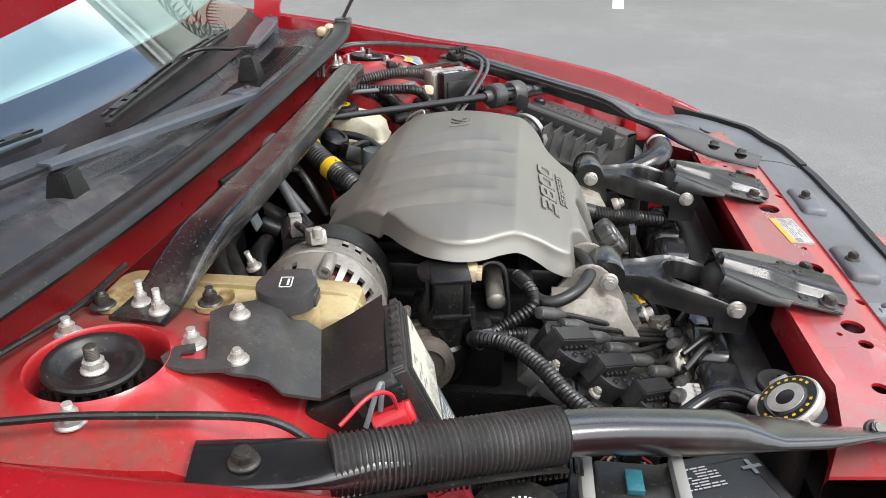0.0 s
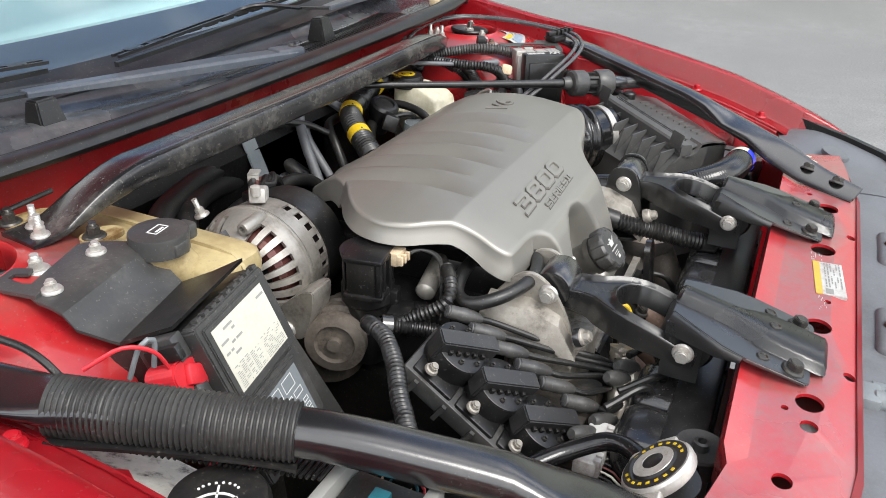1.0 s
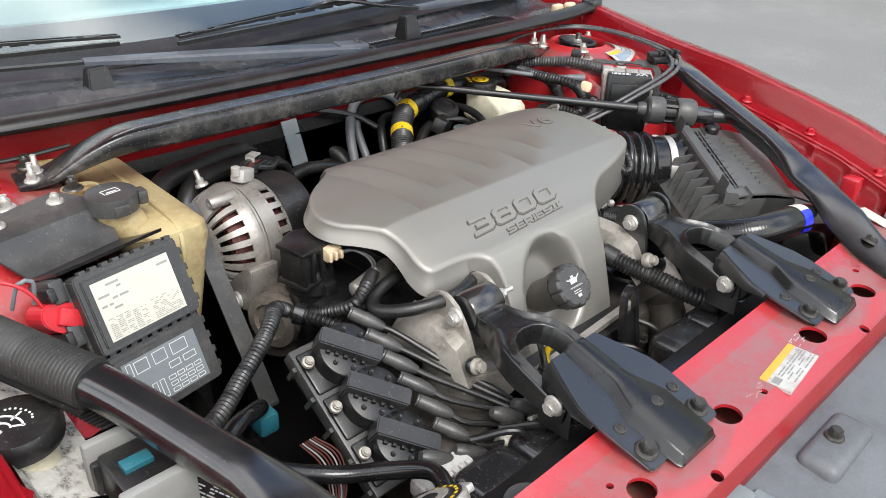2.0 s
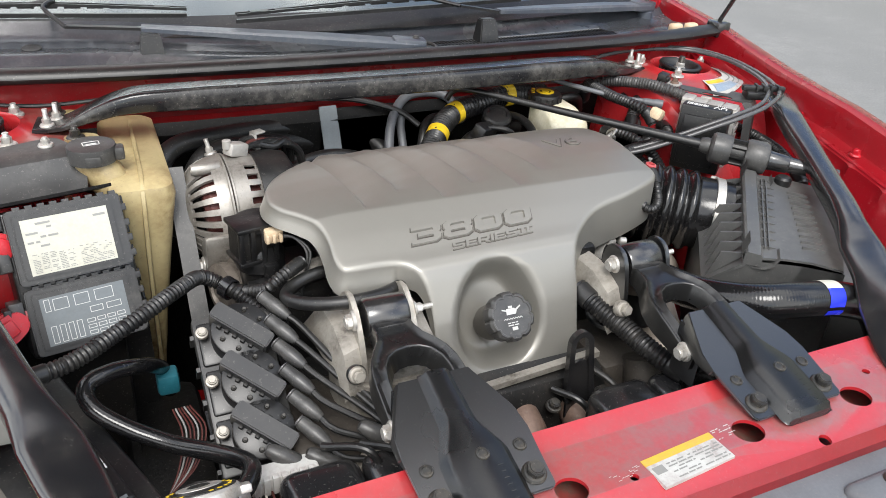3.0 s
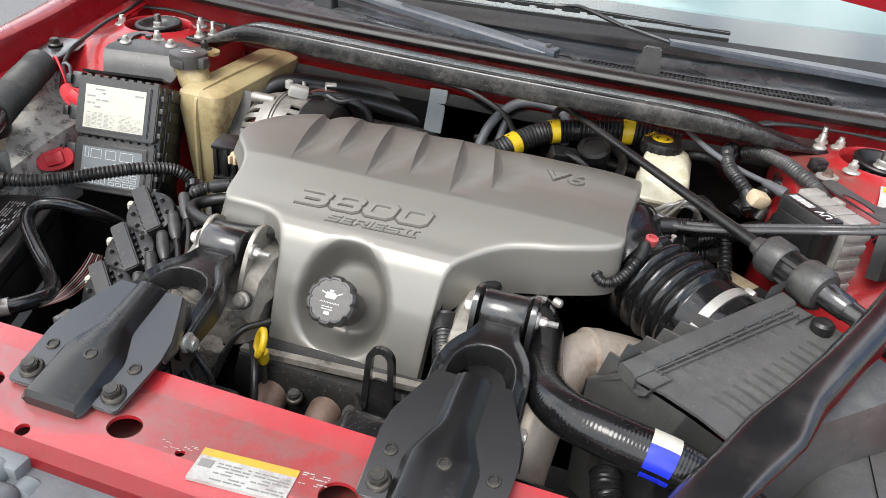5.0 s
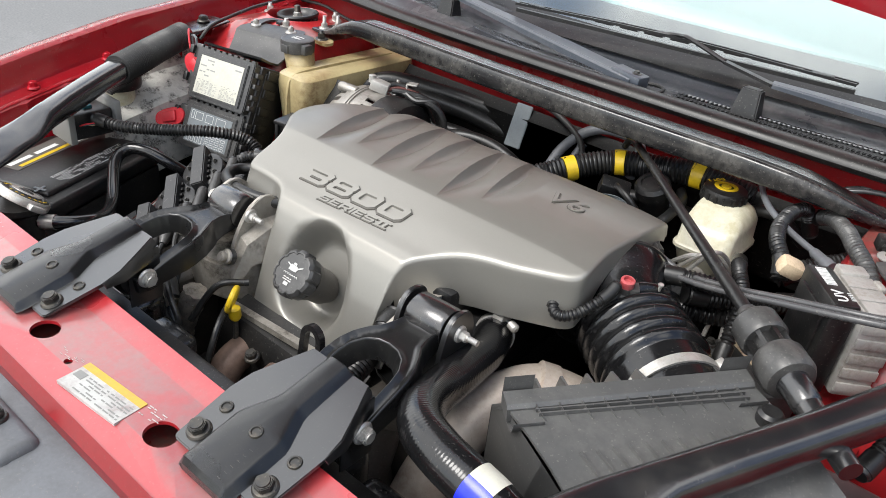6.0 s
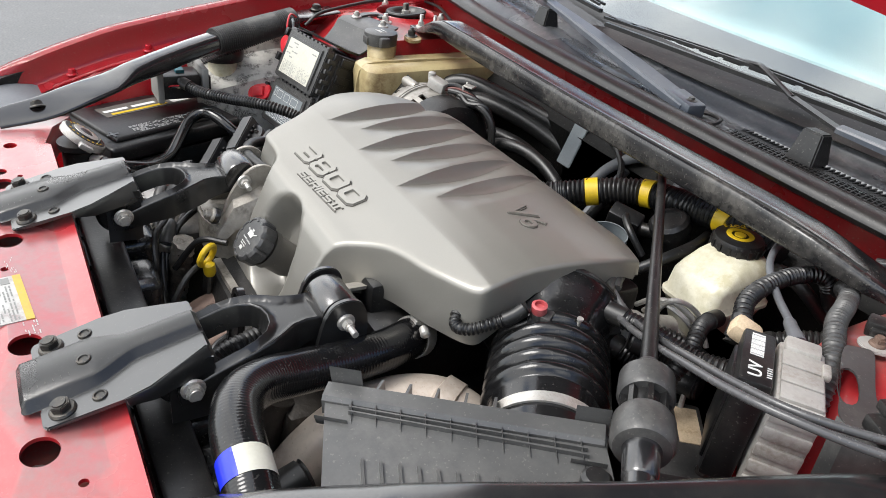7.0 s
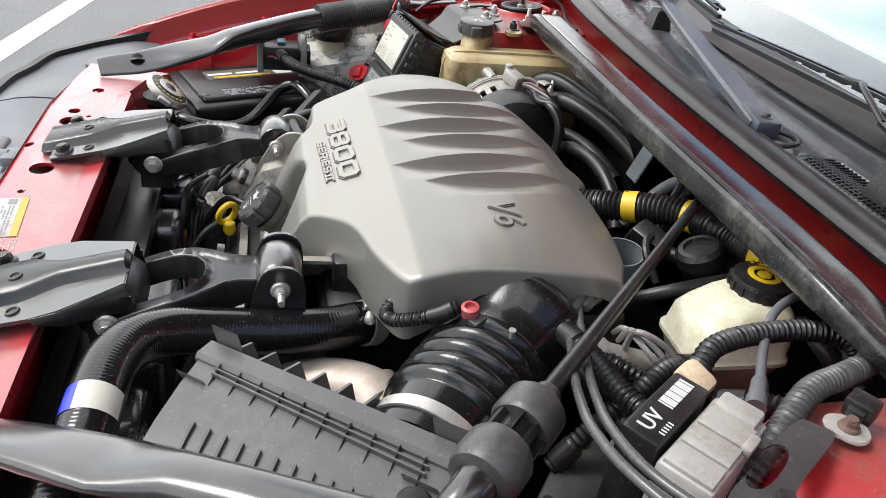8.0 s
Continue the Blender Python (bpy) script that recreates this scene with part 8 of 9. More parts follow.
# ---- wipers and cowl clips ----
def wiper(pivot, elbow, tip, blade_a, blade_b, label):
    t = thing("windshield_wiper", pivot, label, "wiper", "windshield wipers")
    pv, el, tp = Vector(pivot), Vector(elbow), Vector(tip)
    b = bmesh.new()
    sweep(b, [pv, pv.lerp(el, 0.2), pv.lerp(el, 0.7), el], [(-0.016, -0.004), (0.016, -0.004), (0.016, 0.004), (0.013, 0.0075), (-0.013, 0.0075), (-0.016, 0.004)], scales=[1.0, 1.1, 0.9, 0.6], step=0.02)
    part("arm", b, WIPER_GREY, t, "weathered grey-black wiper arm")
    b = bmesh.new()
    sweep(b, [el, el.lerp(tp, 0.5), tp], [(-0.006, -0.002), (0.006, -0.002), (0.006, 0.002), (-0.006, 0.002)], step=0.02)
    part("arm_tip", b, BLACK, t)
    b = bmesh.new()
    head = frame3(pv, el - pv, Vector((el.y - pv.y, pv.x - el.x, 0)))
    box(b, -0.016, 0.040, -0.0145, 0.0145, -0.012, 0.0085, head, 0.004)
    lathe(b, [(0.017, -0.03), (0.016, -0.010), (0.012, -0.006)], Matrix.Translation(pv), n=24)
    part("arm_head", b, WIPER_GREY, t)
    b = bmesh.new()
    lathe(b, [(0.0085, 0.006), (0.0085, 0.012), (0.005, 0.013), (0.004, 0.016), (0.0, 0.016)], Matrix.Translation(pv), n=16)
    part("pivot_nut", b, DARK_BOLT, t)
    a, c = Vector(blade_a), Vector(blade_b)
    b = bmesh.new()
    for k in range(12):
        p, q = a.lerp(c, 0.04 + k * 0.077), a.lerp(c, 0.04 + k * 0.077 + 0.055)
        sweep(b, [p + Vector((0, 0, 0.016)), q + Vector((0, 0, 0.016))], [(-0.006, -0.0015), (0.006, -0.0015), (0.006, 0.0015), (-0.006, 0.0015)], step=0.02)
    for o in (-0.006, 0.005):
        sweep(b, [a + Vector((0, o, 0.014)), a.lerp(c, 0.5) + Vector((0, o, 0.02)), c + Vector((0, o, 0.014))], [(-0.002, -0.002), (0.002, -0.002), (0.002, 0.002), (-0.002, 0.002)], step=0.03)
    part("blade_frame", b, BLACK, t)
    b = bmesh.new()
    sweep(b, [a, a.lerp(c, 0.5), c], [(-0.0035, 0.0), (0.0035, 0.0), (0.0035, 0.006), (-0.0035, 0.006)], step=0.03)
    part("rubber_blade", b, RUBBER, t)
    mid = a.lerp(c, 0.45) + Vector((0, 0, 0.018))
    b = bmesh.new()
    tube(b, [tp, tp.lerp(mid, 0.5) + Vector((0, 0, 0.012)), mid + Vector((0.04, 0, 0.006)), mid], 0.0035, n=8)
    part("blade_hook", b, BLACK, t)
    return t


wiper((0.080, 0.795, 0.973), (-0.345, 0.868, 1.004), (-0.45, 0.892, 1.006), (-0.69, 0.975, 1.010), (-0.27, 0.918, 1.006), "weathered black wiper resting at the foot of the windshield")
wiper((0.668, 0.940, 0.982), (0.260, 0.846, 1.010), (0.185, 0.850, 1.022), (-0.20, 0.872, 1.004), (0.35, 0.925, 1.008), "weathered black wiper resting at the foot of the windshield")
for x, y in ((-0.335, 0.852), (0.238, 0.842)):
    b = bmesh.new()
    add(b, [(x - 0.020, y - 0.018, 0.958), (x + 0.020, y - 0.018, 0.958), (x + 0.017, y + 0.022, 0.958), (x - 0.017, y + 0.022, 0.958), (x - 0.014, y - 0.007, 1.000), (x + 0.014, y - 0.007, 1.000), (x + 0.013, y + 0.014, 0.998), (x - 0.013, y + 0.014, 0.998)],
        [[0, 1, 2, 3], [7, 6, 5, 4], [0, 4, 5, 1], [1, 5, 6, 2], [2, 6, 7, 3], [3, 7, 4, 0]])
    bmesh.ops.bevel(b, geom=b.edges[:], offset=0.002, segments=2, affect="EDGES")
    solo("wiper_rest", b, BLACK, "black plastic wiper rest on the cowl panel", "wiper rest", "wiper rests")
b = bmesh.new()
lathe(b, [(0.014, 0), (0.014, 0.003), (0.010, 0.004), (0.003, 0.003)], facing((-0.50, 0.885, cowl_z(-0.50, 0.55) + 0.001), (0, -0.1, 1)), n=24)
solo("cowl_fastener", b, BLACK, "round black plastic fastener in the cowl panel", "fastener")
b = bmesh.new()
tube(b, [(0.055, 0.80, 0.963), (0.085, 0.825, 0.966), (0.115, 0.82, 0.968), (0.12, 0.795, 0.966), (0.10, 0.775, 0.965)], 0.003, n=8)
tube(b, [(-0.06, 0.795, 0.96), (-0.01, 0.785, 0.962), (0.04, 0.782, 0.964)], 0.0025, n=8)
solo("washer_tube", b, RUBBER, "thin black washer tube round the wiper pivot", "tube")
b = bmesh.new()
for c in ((0.655, 0.822, 0.968), (0.685, 0.812, 0.970)):
    box(b, c[0] - 0.014, c[0] + 0.014, c[1] - 0.009, c[1] + 0.009, c[2] - 0.012, c[2] + 0.008, pose(0, 0, 0), 0.006, 3)
solo("foam_plug", b, PALE_SEALER, "pale foam plugs at the end of the cowl seal", "foam plug")


# ---- the engine below its cover ----
eng = thing("engine", (0.0, 0.40, 0.40), "greasy dark engine block with cast aluminium tops", "engine")
b = bmesh.new()
box(b, -0.27, 0.20, 0.24, 0.66, 0.35, 0.70, None, 0.02)
part("block", b, ENGINE_DARK, eng)
b = bmesh.new()
box(b, -0.20, 0.18, 0.30, 0.58, 0.69, 0.80, None, 0.015)
manifold = part("intake_manifold", b, BLACK, eng)
for k in range(6):
    part("runner", box(bmesh.new(), -0.19 + k * 0.06, -0.155 + k * 0.06, 0.31, 0.57, 0.79, 0.835, None, 0.008), BLACK, manifold)
b = bmesh.new()
sheet(b, [[(x, y, z) for x in (-0.135, -0.05, 0.03, 0.10)] for y, z in ((0.235, 0.735), (0.225, 0.728), (0.205, 0.722), (0.195, 0.705), (0.19, 0.66))], 0.006)
part("valve_cover", b, ENGINE_DARK, eng, "grimy alloy edge of the front valve cover")
b = bmesh.new()
sweep(b, [(-0.135, 0.214, 0.724), (-0.02, 0.214, 0.733), (0.095, 0.214, 0.742)], [(-0.005, -0.004), (0.005, -0.004), (0.005, 0.004), (-0.005, 0.004)], step=0.03)
part("gasket_rail", b, DIRTY_ALLOY, eng, "dull silver gasket rail below the cover", smooth=20)
for k in range(3):
    b = bmesh.new()
    x = -0.085 + 0.07 * k
    tube(b, [(x, 0.22, 0.69), (x, 0.175, 0.675), (x + 0.005, 0.15, 0.64), (x + 0.01, 0.14, 0.58)], 0.021, n=20)
    part("exhaust_runner", b, RUST, eng, "rust-stained exhaust runner")
    bolt(BOLT, (x + 0.034, 0.185, 0.700), (0, -0.3, 1), DARK_BOLT, eng)
b = bmesh.new()
tube(b, [(-0.26, 0.13, 0.60), (-0.10, 0.125, 0.585), (0.06, 0.125, 0.585), (0.20, 0.15, 0.57)], 0.030, n=20)
part("exhaust_manifold", b, RUST, eng)
b = bmesh.new()
box(b, 0.10, 0.195, 0.20, 0.33, 0.55, 0.725, None, 0.012)
lathe(b, [(0.030, 0), (0.034, 0.004), (0.034, 0.02), (0.028, 0.03), (0.026, 0.08)], to((0.155, 0.165, 0.66), (0.155, 0.20, 0.74)), n=24)
part("thermostat_housing", b, GRIME, eng)
pv = part("purge_valve", box(bmesh.new(), -0.255, -0.19, 0.38, 0.50, 0.66, 0.80, None, 0.008), BLACK, eng)
b = bmesh.new()
lathe(b, [(0.020, -0.03), (0.025, -0.02), (0.030, 0.004), (0.030, 0.020), (0.026, 0.024), (0.027, 0.050), (0.031, 0.054), (0.031, 0.072), (0.020, 0.090), (0.0, 0.090)], Matrix.Translation((-0.268, 0.455, 0.752)), n=28)
part("canister", b, BLACK, pv)
for k in range(5):
    a = Matrix.Translation((-0.268, 0.455, 0.0)) @ pose(0, 0, 0, 0, 0, 150 + 30 * k)
    b = box(bmesh.new(), 0.025, 0.031, -0.0028, 0.0028, 0.822, 0.868, a, 0.001)
    part("rib", b, BLACK, pv)
b = bmesh.new()
lathe(b, [(0.026, 0.862), (0.030, 0.863), (0.031, 0.869), (0.022, 0.873), (0.012, 0.873)], Matrix.Translation((-0.268, 0.455, 0)), n=28)
part("collar", b, BLACK, pv)
cb = pose(-0.270, 0.450, 0.0, 0, 0, 12)
part("louvred_head", box(bmesh.new(), -0.032, 0.014, -0.018, 0.018, 0.826, 0.872, cb, 0.003), ENGINE_DARK, pv)
for k in range(4):
    part("louvre", box(bmesh.new(), -0.0335 + 0.0148 * k, -0.0275 + 0.0148 * k, -0.0235, -0.0155, 0.826, 0.872, cb, 0.0015), BLACK, pv)
for h in (0.822, 0.868):
    part("head_rim", box(bmesh.new(), -0.035, 0.017, -0.0245, 0.021, h, h + 0.006, cb, 0.0015), BLACK, pv)
part("plug_clip", box(bmesh.new(), 0.012, 0.034, -0.026, -0.012, 0.846, 0.860, cb, 0.002), BLACK, pv)
part("canister_rib", box(bmesh.new(), -0.006, 0.012, -0.034, -0.020, 0.775, 0.822, cb, 0.003), BLACK, pv)
part("side_plug", box(bmesh.new(), -0.030, 0.010, -0.052, -0.026, 0.775, 0.805, cb, 0.003), BLACK, pv)
b = bmesh.new()
lathe(b, [(0.004, -0.003), (0.010, 0), (0.0118, 0.002), (0.0118, 0.060), (0.009, 0.066), (0.0, 0.066)], to((-0.247, 0.392, 0.816), (-0.19, 0.400, 0.826)), n=20)
part("solenoid", b, ALLOY, eng, "small bright solenoid")
b = bmesh.new()
box(b, -0.268, -0.246, 0.416, 0.436, 0.853, 0.870, None, 0.002)
for k in range(3):
    box(b, -0.268 + k * 0.008, -0.264 + k * 0.008, 0.410, 0.418, 0.856, 0.867, None, 0.001)
part("connector", b, PALE_SEALER, eng, "yellowed wiring connector")
for k in range(2):
    b = bmesh.new()
    tube(b, [(-0.252, 0.418, 0.862 - 0.003 * k), (-0.238, 0.402, 0.866), (-0.226 + 0.004 * k, 0.385, 0.852), (-0.232, 0.378, 0.82), (-0.24, 0.375, 0.78)], 0.0018, n=8)
    part("wire", b, GREY_BLACK, eng)
b = bmesh.new()
box(b, -0.30, -0.20, 0.18, 0.30, 0.60, 0.735, None, 0.01)
part("coil_bracket", b, GRIME, eng)
for p, q in (((-0.205, 0.162, 0.745), (-0.238, 0.148, 0.700)), ((-0.175, 0.158, 0.742), (-0.20, 0.146, 0.70)), ((-0.300, 0.172, 0.735), (-0.290, 0.140, 0.700)), ((-0.262, 0.160, 0.728), (-0.255, 0.135, 0.690))):
    b = bmesh.new()
    tube(b, [p, Vector(p).lerp(Vector(q), 0.5) + Vector((0, 0.003, 0.002)), q], 0.013, n=22, step=0.003, radii=[0.009, 0.0135, 0.0150, 0.0135, 0.0125])
    for v in b.verts:
        j = 0.0011 * math.sin(v.co.x * 2300 + v.co.z * 900) * math.sin(v.co.z * 2100 + v.co.y * 1300)
        v.co += Vector((j, j, 0))
    part("plug_boot_shield", b, FOIL, eng, "crinkled foil heat shield on a plug boot")
    b = bmesh.new()
    lathe(b, [(0.0, -0.006), (0.0085, -0.005), (0.0095, 0.0), (0.0095, 0.018), (0.0075, 0.030), (0.005, 0.034)], to(p, Vector(p) + Vector((-0.02, 0.01, 0.012))), n=16)
    part("plug_boot", b, GREY_BLACK, eng)
for a, c, d in (((-0.275, 0.165, 0.755), (-0.235, 0.13, 0.765), (-0.215, 0.115, 0.70)), ((-0.235, 0.16, 0.75), (-0.20, 0.12, 0.76), (-0.16, 0.12, 0.69)), ((-0.115, 0.205, 0.745), (-0.09, 0.165, 0.735), (-0.075, 0.13, 0.68)), ((0.02, 0.195, 0.72), (0.045, 0.16, 0.715), (0.07, 0.14, 0.66)), ((0.075, 0.20, 0.735), (0.095, 0.165, 0.72), (0.11, 0.14, 0.66)),
                ((-0.10, 0.22, 0.77), (-0.125, 0.19, 0.765), (-0.14, 0.16, 0.72))):
    b = bmesh.new()
    tube(b, [a, c, d], 0.0042, n=10)
    part("plug_wire", b, RUBBER, eng)

for way in (((-0.150, 0.176, 0.752), (-0.160, 0.172, 0.722), (-0.176, 0.170, 0.685), (-0.19, 0.168, 0.64)), ((-0.244, 0.180, 0.712), (-0.256, 0.178, 0.690), (-0.275, 0.172, 0.65))):
    b = bmesh.new()
    tube(b, list(way), 0.0145, n=22, step=0.0035)
    for v in b.verts:
        j = 0.0016 * math.sin(v.co.x * 1900 + v.co.z * 1300) * math.sin(v.co.z * 1700 - v.co.y * 1500) + 0.0008 * math.sin(v.co.z * 3900 + v.co.x * 3100)
        v.co += Vector((j, j, 0.3 * j))
    part("foil_sleeve", b, FOIL, eng, "crinkled foil sleeve round a plug lead", smooth=20)
b = bmesh.new()
tube(b, [(-0.190, 0.162, 0.768), (-0.150, 0.140, 0.766), (-0.125, 0.135, 0.735), (-0.150, 0.138, 0.705), (-0.20, 0.140, 0.700)], 0.0040, n=10)
part("plug_wire", b, RUBBER, eng)

# dipstick, lifting loop
ds = thing("oil_dipstick", (-0.098, 0.195, 0.70), "yellow ring handle of the oil dipstick", "dipstick")
b = bmesh.new()
m = facing((-0.098, 0.193, 0.758), (-0.75, -0.55, 0.3))
ring = [m @ Vector((0.0125 * math.cos(a), 0.0155 * math.sin(a), 0)) for a in [2 * math.pi * k / 20 for k in range(21)]]
tube(b, ring, 0.0042, n=10, smooth_path=False)
lathe(b, [(0.006, 0), (0.008, 0.004), (0.008, 0.016), (0.005, 0.018)], to((-0.097, 0.196, 0.728), (-0.098, 0.194, 0.75)), n=14)
part("handle", b, YELLOW, ds)
b = bmesh.new()
tube(b, [(-0.097, 0.196, 0.73), (-0.093, 0.19, 0.69), (-0.10, 0.17, 0.62)], 0.0035, n=8)
part("tube", b, DARK_BOLT, ds)
lb = thing("lifting_bracket", (0.052, 0.205, 0.66), "black steel lifting loop at the front of the engine", "bracket")
m = frame3((0.050, 0.190, 0.765), (1, 0, 0.03), (0, 0.12, 1))
b = bmesh.new()
sweep(b, [m @ Vector(p) for p in ((-0.0165, -0.060, 0.002), (-0.0150, -0.030, 0), (-0.0130, 0.010, 0), (-0.0110, 0.0235, 0), (-0.004, 0.030, 0), (0.004, 0.030, 0), (0.0110, 0.0235, 0), (0.0130, 0.010, 0), (0.0150, -0.030, 0), (0.0165, -0.060, 0.002))],
      [(-0.0036, -0.0040), (0.0036, -0.0040), (0.0036, 0.0040), (-0.0036, 0.0040)], up=m.to_3x3() @ Vector((0, 0, 1)), step=0.004)
part("loop", b, BLACK_STEEL, lb)
b = bmesh.new()
slab(b, rounded([(-0.021, -0.10), (0.021, -0.10), (0.016, -0.050), (0.013, -0.012), (0.004, -0.005), (-0.004, -0.005), (-0.013, -0.012), (-0.016, -0.050)], 2), -0.0025, 0.0015, m, 0.001)
part("web", b, BLACK_STEEL, lb)

# ---- radiator, fans and front shield ----
rad = thing("radiator", (0, 0.07, 0.45), "dark radiator with black fan shrouds below the rail", "radiator")
b = bmesh.new()
box(b, -0.40, 0.40, 0.062, 0.082, 0.25, 0.745, None, 0.004)
part("core", b, ENGINE_DARK, rad)
b = bmesh.new()
box(b, -0.36, 0.36, 0.060, 0.105, 0.735, 0.758, None, 0.006)
part("top_tank", b, BLACK, rad)
for cx in (-0.19, 0.19):
    b = bmesh.new()
    lathe(b, [(0.165, 0.0), (0.168, 0.0), (0.168, 0.045), (0.160, 0.05), (0.160, 0.0)], pose(cx, 0.082, 0.55, -90, 0, 0), n=48, cap=False)
    box(b, cx - 0.17, cx + 0.17, 0.085, 0.092, 0.40, 0.72)
    sh = part("fan_shroud", b, BLACK, rad)
    left = cx - 0.137 if cx < 0 else cx - 0.160
    for x0, x1, y0, y1, z1, soft in ((left, left + 0.082, 0.088, 0.148, 0.757, 0.016), (left + 0.0835, left + 0.165, 0.088, 0.148, 0.756, 0.016), (left + 0.175, left + 0.245, 0.088, 0.136, 0.742, 0.014)):
        part("shroud_box", box(bmesh.new(), x0, x1, y0, y1, 0.60, z1, None, soft, 4), SATIN, sh)
    part("shroud_rail", box(bmesh.new(), left - 0.01, left + 0.26, 0.0830, 0.0875, 0.66, 0.752, None, 0.0015), SATIN, sh)
    part("shroud_ledge", box(bmesh.new(), left - 0.01, left + 0.26, 0.056, 0.082, 0.66, 0.742, None, 0.003), BLACK, sh)
    for k in range(3):
        part("shroud_rib", box(bmesh.new(), left + 0.03 + 0.08 * k, left + 0.034 + 0.08 * k, 0.058, 0.083, 0.70, 0.747, None, 0.001), SATIN, sh)
    b = bmesh.new()
    lathe(b, [(0.03, 0), (0.045, 0.004), (0.045, 0.05), (0.02, 0.055)], pose(cx, 0.095, 0.55, -90, 0, 0), n=28)
    for k in range(5):
        box(b, 0.03, 0.155, -0.03, 0.03, 0.012, 0.016, pose(cx, 0.095, 0.55, -90, 0, 0) @ pose(0, 0, 0.01, 0, 0, 72 * k) @ pose(0, 0, 0, 25, 0, 0))
    part("fan", b, BLACK, sh)
b = bmesh.new()
mm = frame3((-0.135, 0.1362, 0.695), (-1, 0, 0), (0, 0, 1))
slab(b, [(-0.011, -0.020), (0.011, -0.020), (0.011, 0.012), (-0.011, 0.012)], 0, 0.001, mm)
stk = part("warning_sticker", b, RED_PLASTIC, rad, "red and yellow fan warning sticker", smooth=0)
b = bmesh.new()
slab(b, [(-0.011, 0.012), (0.011, 0.012), (0.011, 0.020), (-0.011, 0.020)], 0, 0.001, mm)
part("yellow_band", b, YELLOW, stk, smooth=0)

EDGE_Y = [(0.0, -0.180), (0.20, -0.182), (0.35, -0.180), (0.50, -0.162), (0.60, -0.122), (0.65, -0.060), (0.68, -0.010)]
BACK_Y = [(0.0, -0.068), (0.40, -0.062), (0.46, -0.045), (0.52, 0.01), (0.56, 0.055), (0.68, 0.075)]
EDGE_Z = [(0.0, 0.772), (0.35, 0.774), (0.55, 0.780), (0.68, 0.798)]


def nose_panel(xs):
    """The plastic between the rail and the nose: from its rear edge down to the seal."""
    rows = []
    for x in xs:
        a = abs(x)
        y0, y1, z1 = lerp_table(BACK_Y, a), lerp_table(EDGE_Y, a), lerp_table(EDGE_Z, a)
        rows.append([(x, y0 + (y1 - y0) * f, 0.788 + (z1 - 0.788) * f + 0.008 * math.sin(math.pi * f) * (0.6 + 0.4 * math.cos(x * 30))) for f in (0, 0.06, 0.2, 0.4, 0.6, 0.8, 0.94, 1.0)])
    return rows


shield = thing("radiator_shield", (0, -0.14, 0.70), "grey plastic shield in front of the rail, dusty", "shield")
rows = nose_panel([x / 40 for x in range(-16, 17)])
b = bmesh.new()
sheet(b, rows, 0.004)
part("panel", b, GREY_SHIELD, shield, smooth=40)
b = bmesh.new()
sweep(b, [row[-1] for row in rows[::2]], [(-0.006, -0.006), (0.006, -0.006), (0.006, 0.008), (-0.006, 0.008)])
part("edge_seal", b, RUBBER, shield)
for x, y in ((-0.034, -0.098), (0.20, -0.105), (-0.20, -0.105)):
    b = bmesh.new()
    box(b, x - 0.05, x + 0.05, y - 0.03, y + 0.012, 0.765, 0.797, None, 0.010, 3)
    part("raised_pad", b, GREY_SHIELD, shield)
    bolt(BOLT, (x, y - 0.005, 0.797), (0, 0, 1), DARK_BOLT, shield)
for s in (-1, 1):
    hl = thing("headlamp_cover", (s * 0.5, -0.08, 0.76), "grey plastic cover over the headlamp beside the fender", "cover", "headlamp covers")
    rows = nose_panel([s * (0.405 + 0.0125 * k) for k in range(23)])
    b = bmesh.new()
    sheet(b, rows, 0.004)
    part("panel", b, GREY_SHIELD, hl, smooth=40)
    b = bmesh.new()
    sweep(b, [row[-1] for row in rows[::2]] + [(s * 0.690, 0.03, 0.806), (s * 0.694, 0.075, 0.815)], [(-0.006, -0.006), (0.006, -0.006), (0.006, 0.010), (-0.006, 0.010)])
    part("edge_seal", b, RUBBER, hl)
    b = bmesh.new()
    slab(b, rounded([(s * 0.53, -0.06), (s * 0.59, -0.03), (s * 0.575, 0.0), (s * 0.515, -0.03)], 2), 0.795, 0.803, None, 0.001)
    part("raised_pad", b, GREY_SHIELD, hl)
latch = thing("hood_latch", (-0.16, -0.085, 0.75), "dusty grey hood latch mechanism", "latch")
b = bmesh.new()
box(b, -0.20, -0.165, -0.088, -0.068, 0.755, 0.80, None, 0.004)
lathe(b, [(0.010, 0), (0.012, 0.002), (0.012, 0.016), (0.008, 0.018)], to((-0.185, -0.080, 0.79), (-0.185, -0.14, 0.79)), n=18)
lathe(b, [(0.010, 0), (0.012, 0.002), (0.012, 0.016), (0.008, 0.018)], to((-0.155, -0.080, 0.78), (-0.155, -0.14, 0.78)), n=18)
part("mechanism", b, GREY_LABEL, latch)
b = bmesh.new()
lathe(b, [(0.006, 0), (0.008, 0.002), (0.008, 0.014)], to((-0.205, -0.078, 0.775), (-0.205, -0.12, 0.785)), n=14)
part("spring_pin", b, YELLOW, latch, "brass-yellow pin")
# bumper cover below the shield
b = bmesh.new()
sheet(b, [[(x / 20, -0.188 - o + 0.55 * max(0, abs(x / 20) - 0.30) ** 1.5, z - 0.12 * smooth01((abs(x / 20) - 0.16) / 0.25)) for x in range(-16, 17)] for o, z in ((0.0, 0.765), (0.04, 0.752), (0.08, 0.67), (0.11, 0.60), (0.13, 0.45), (0.09, 0.22))], 0.004)
part("bumper", b, RED, car, smooth=40)

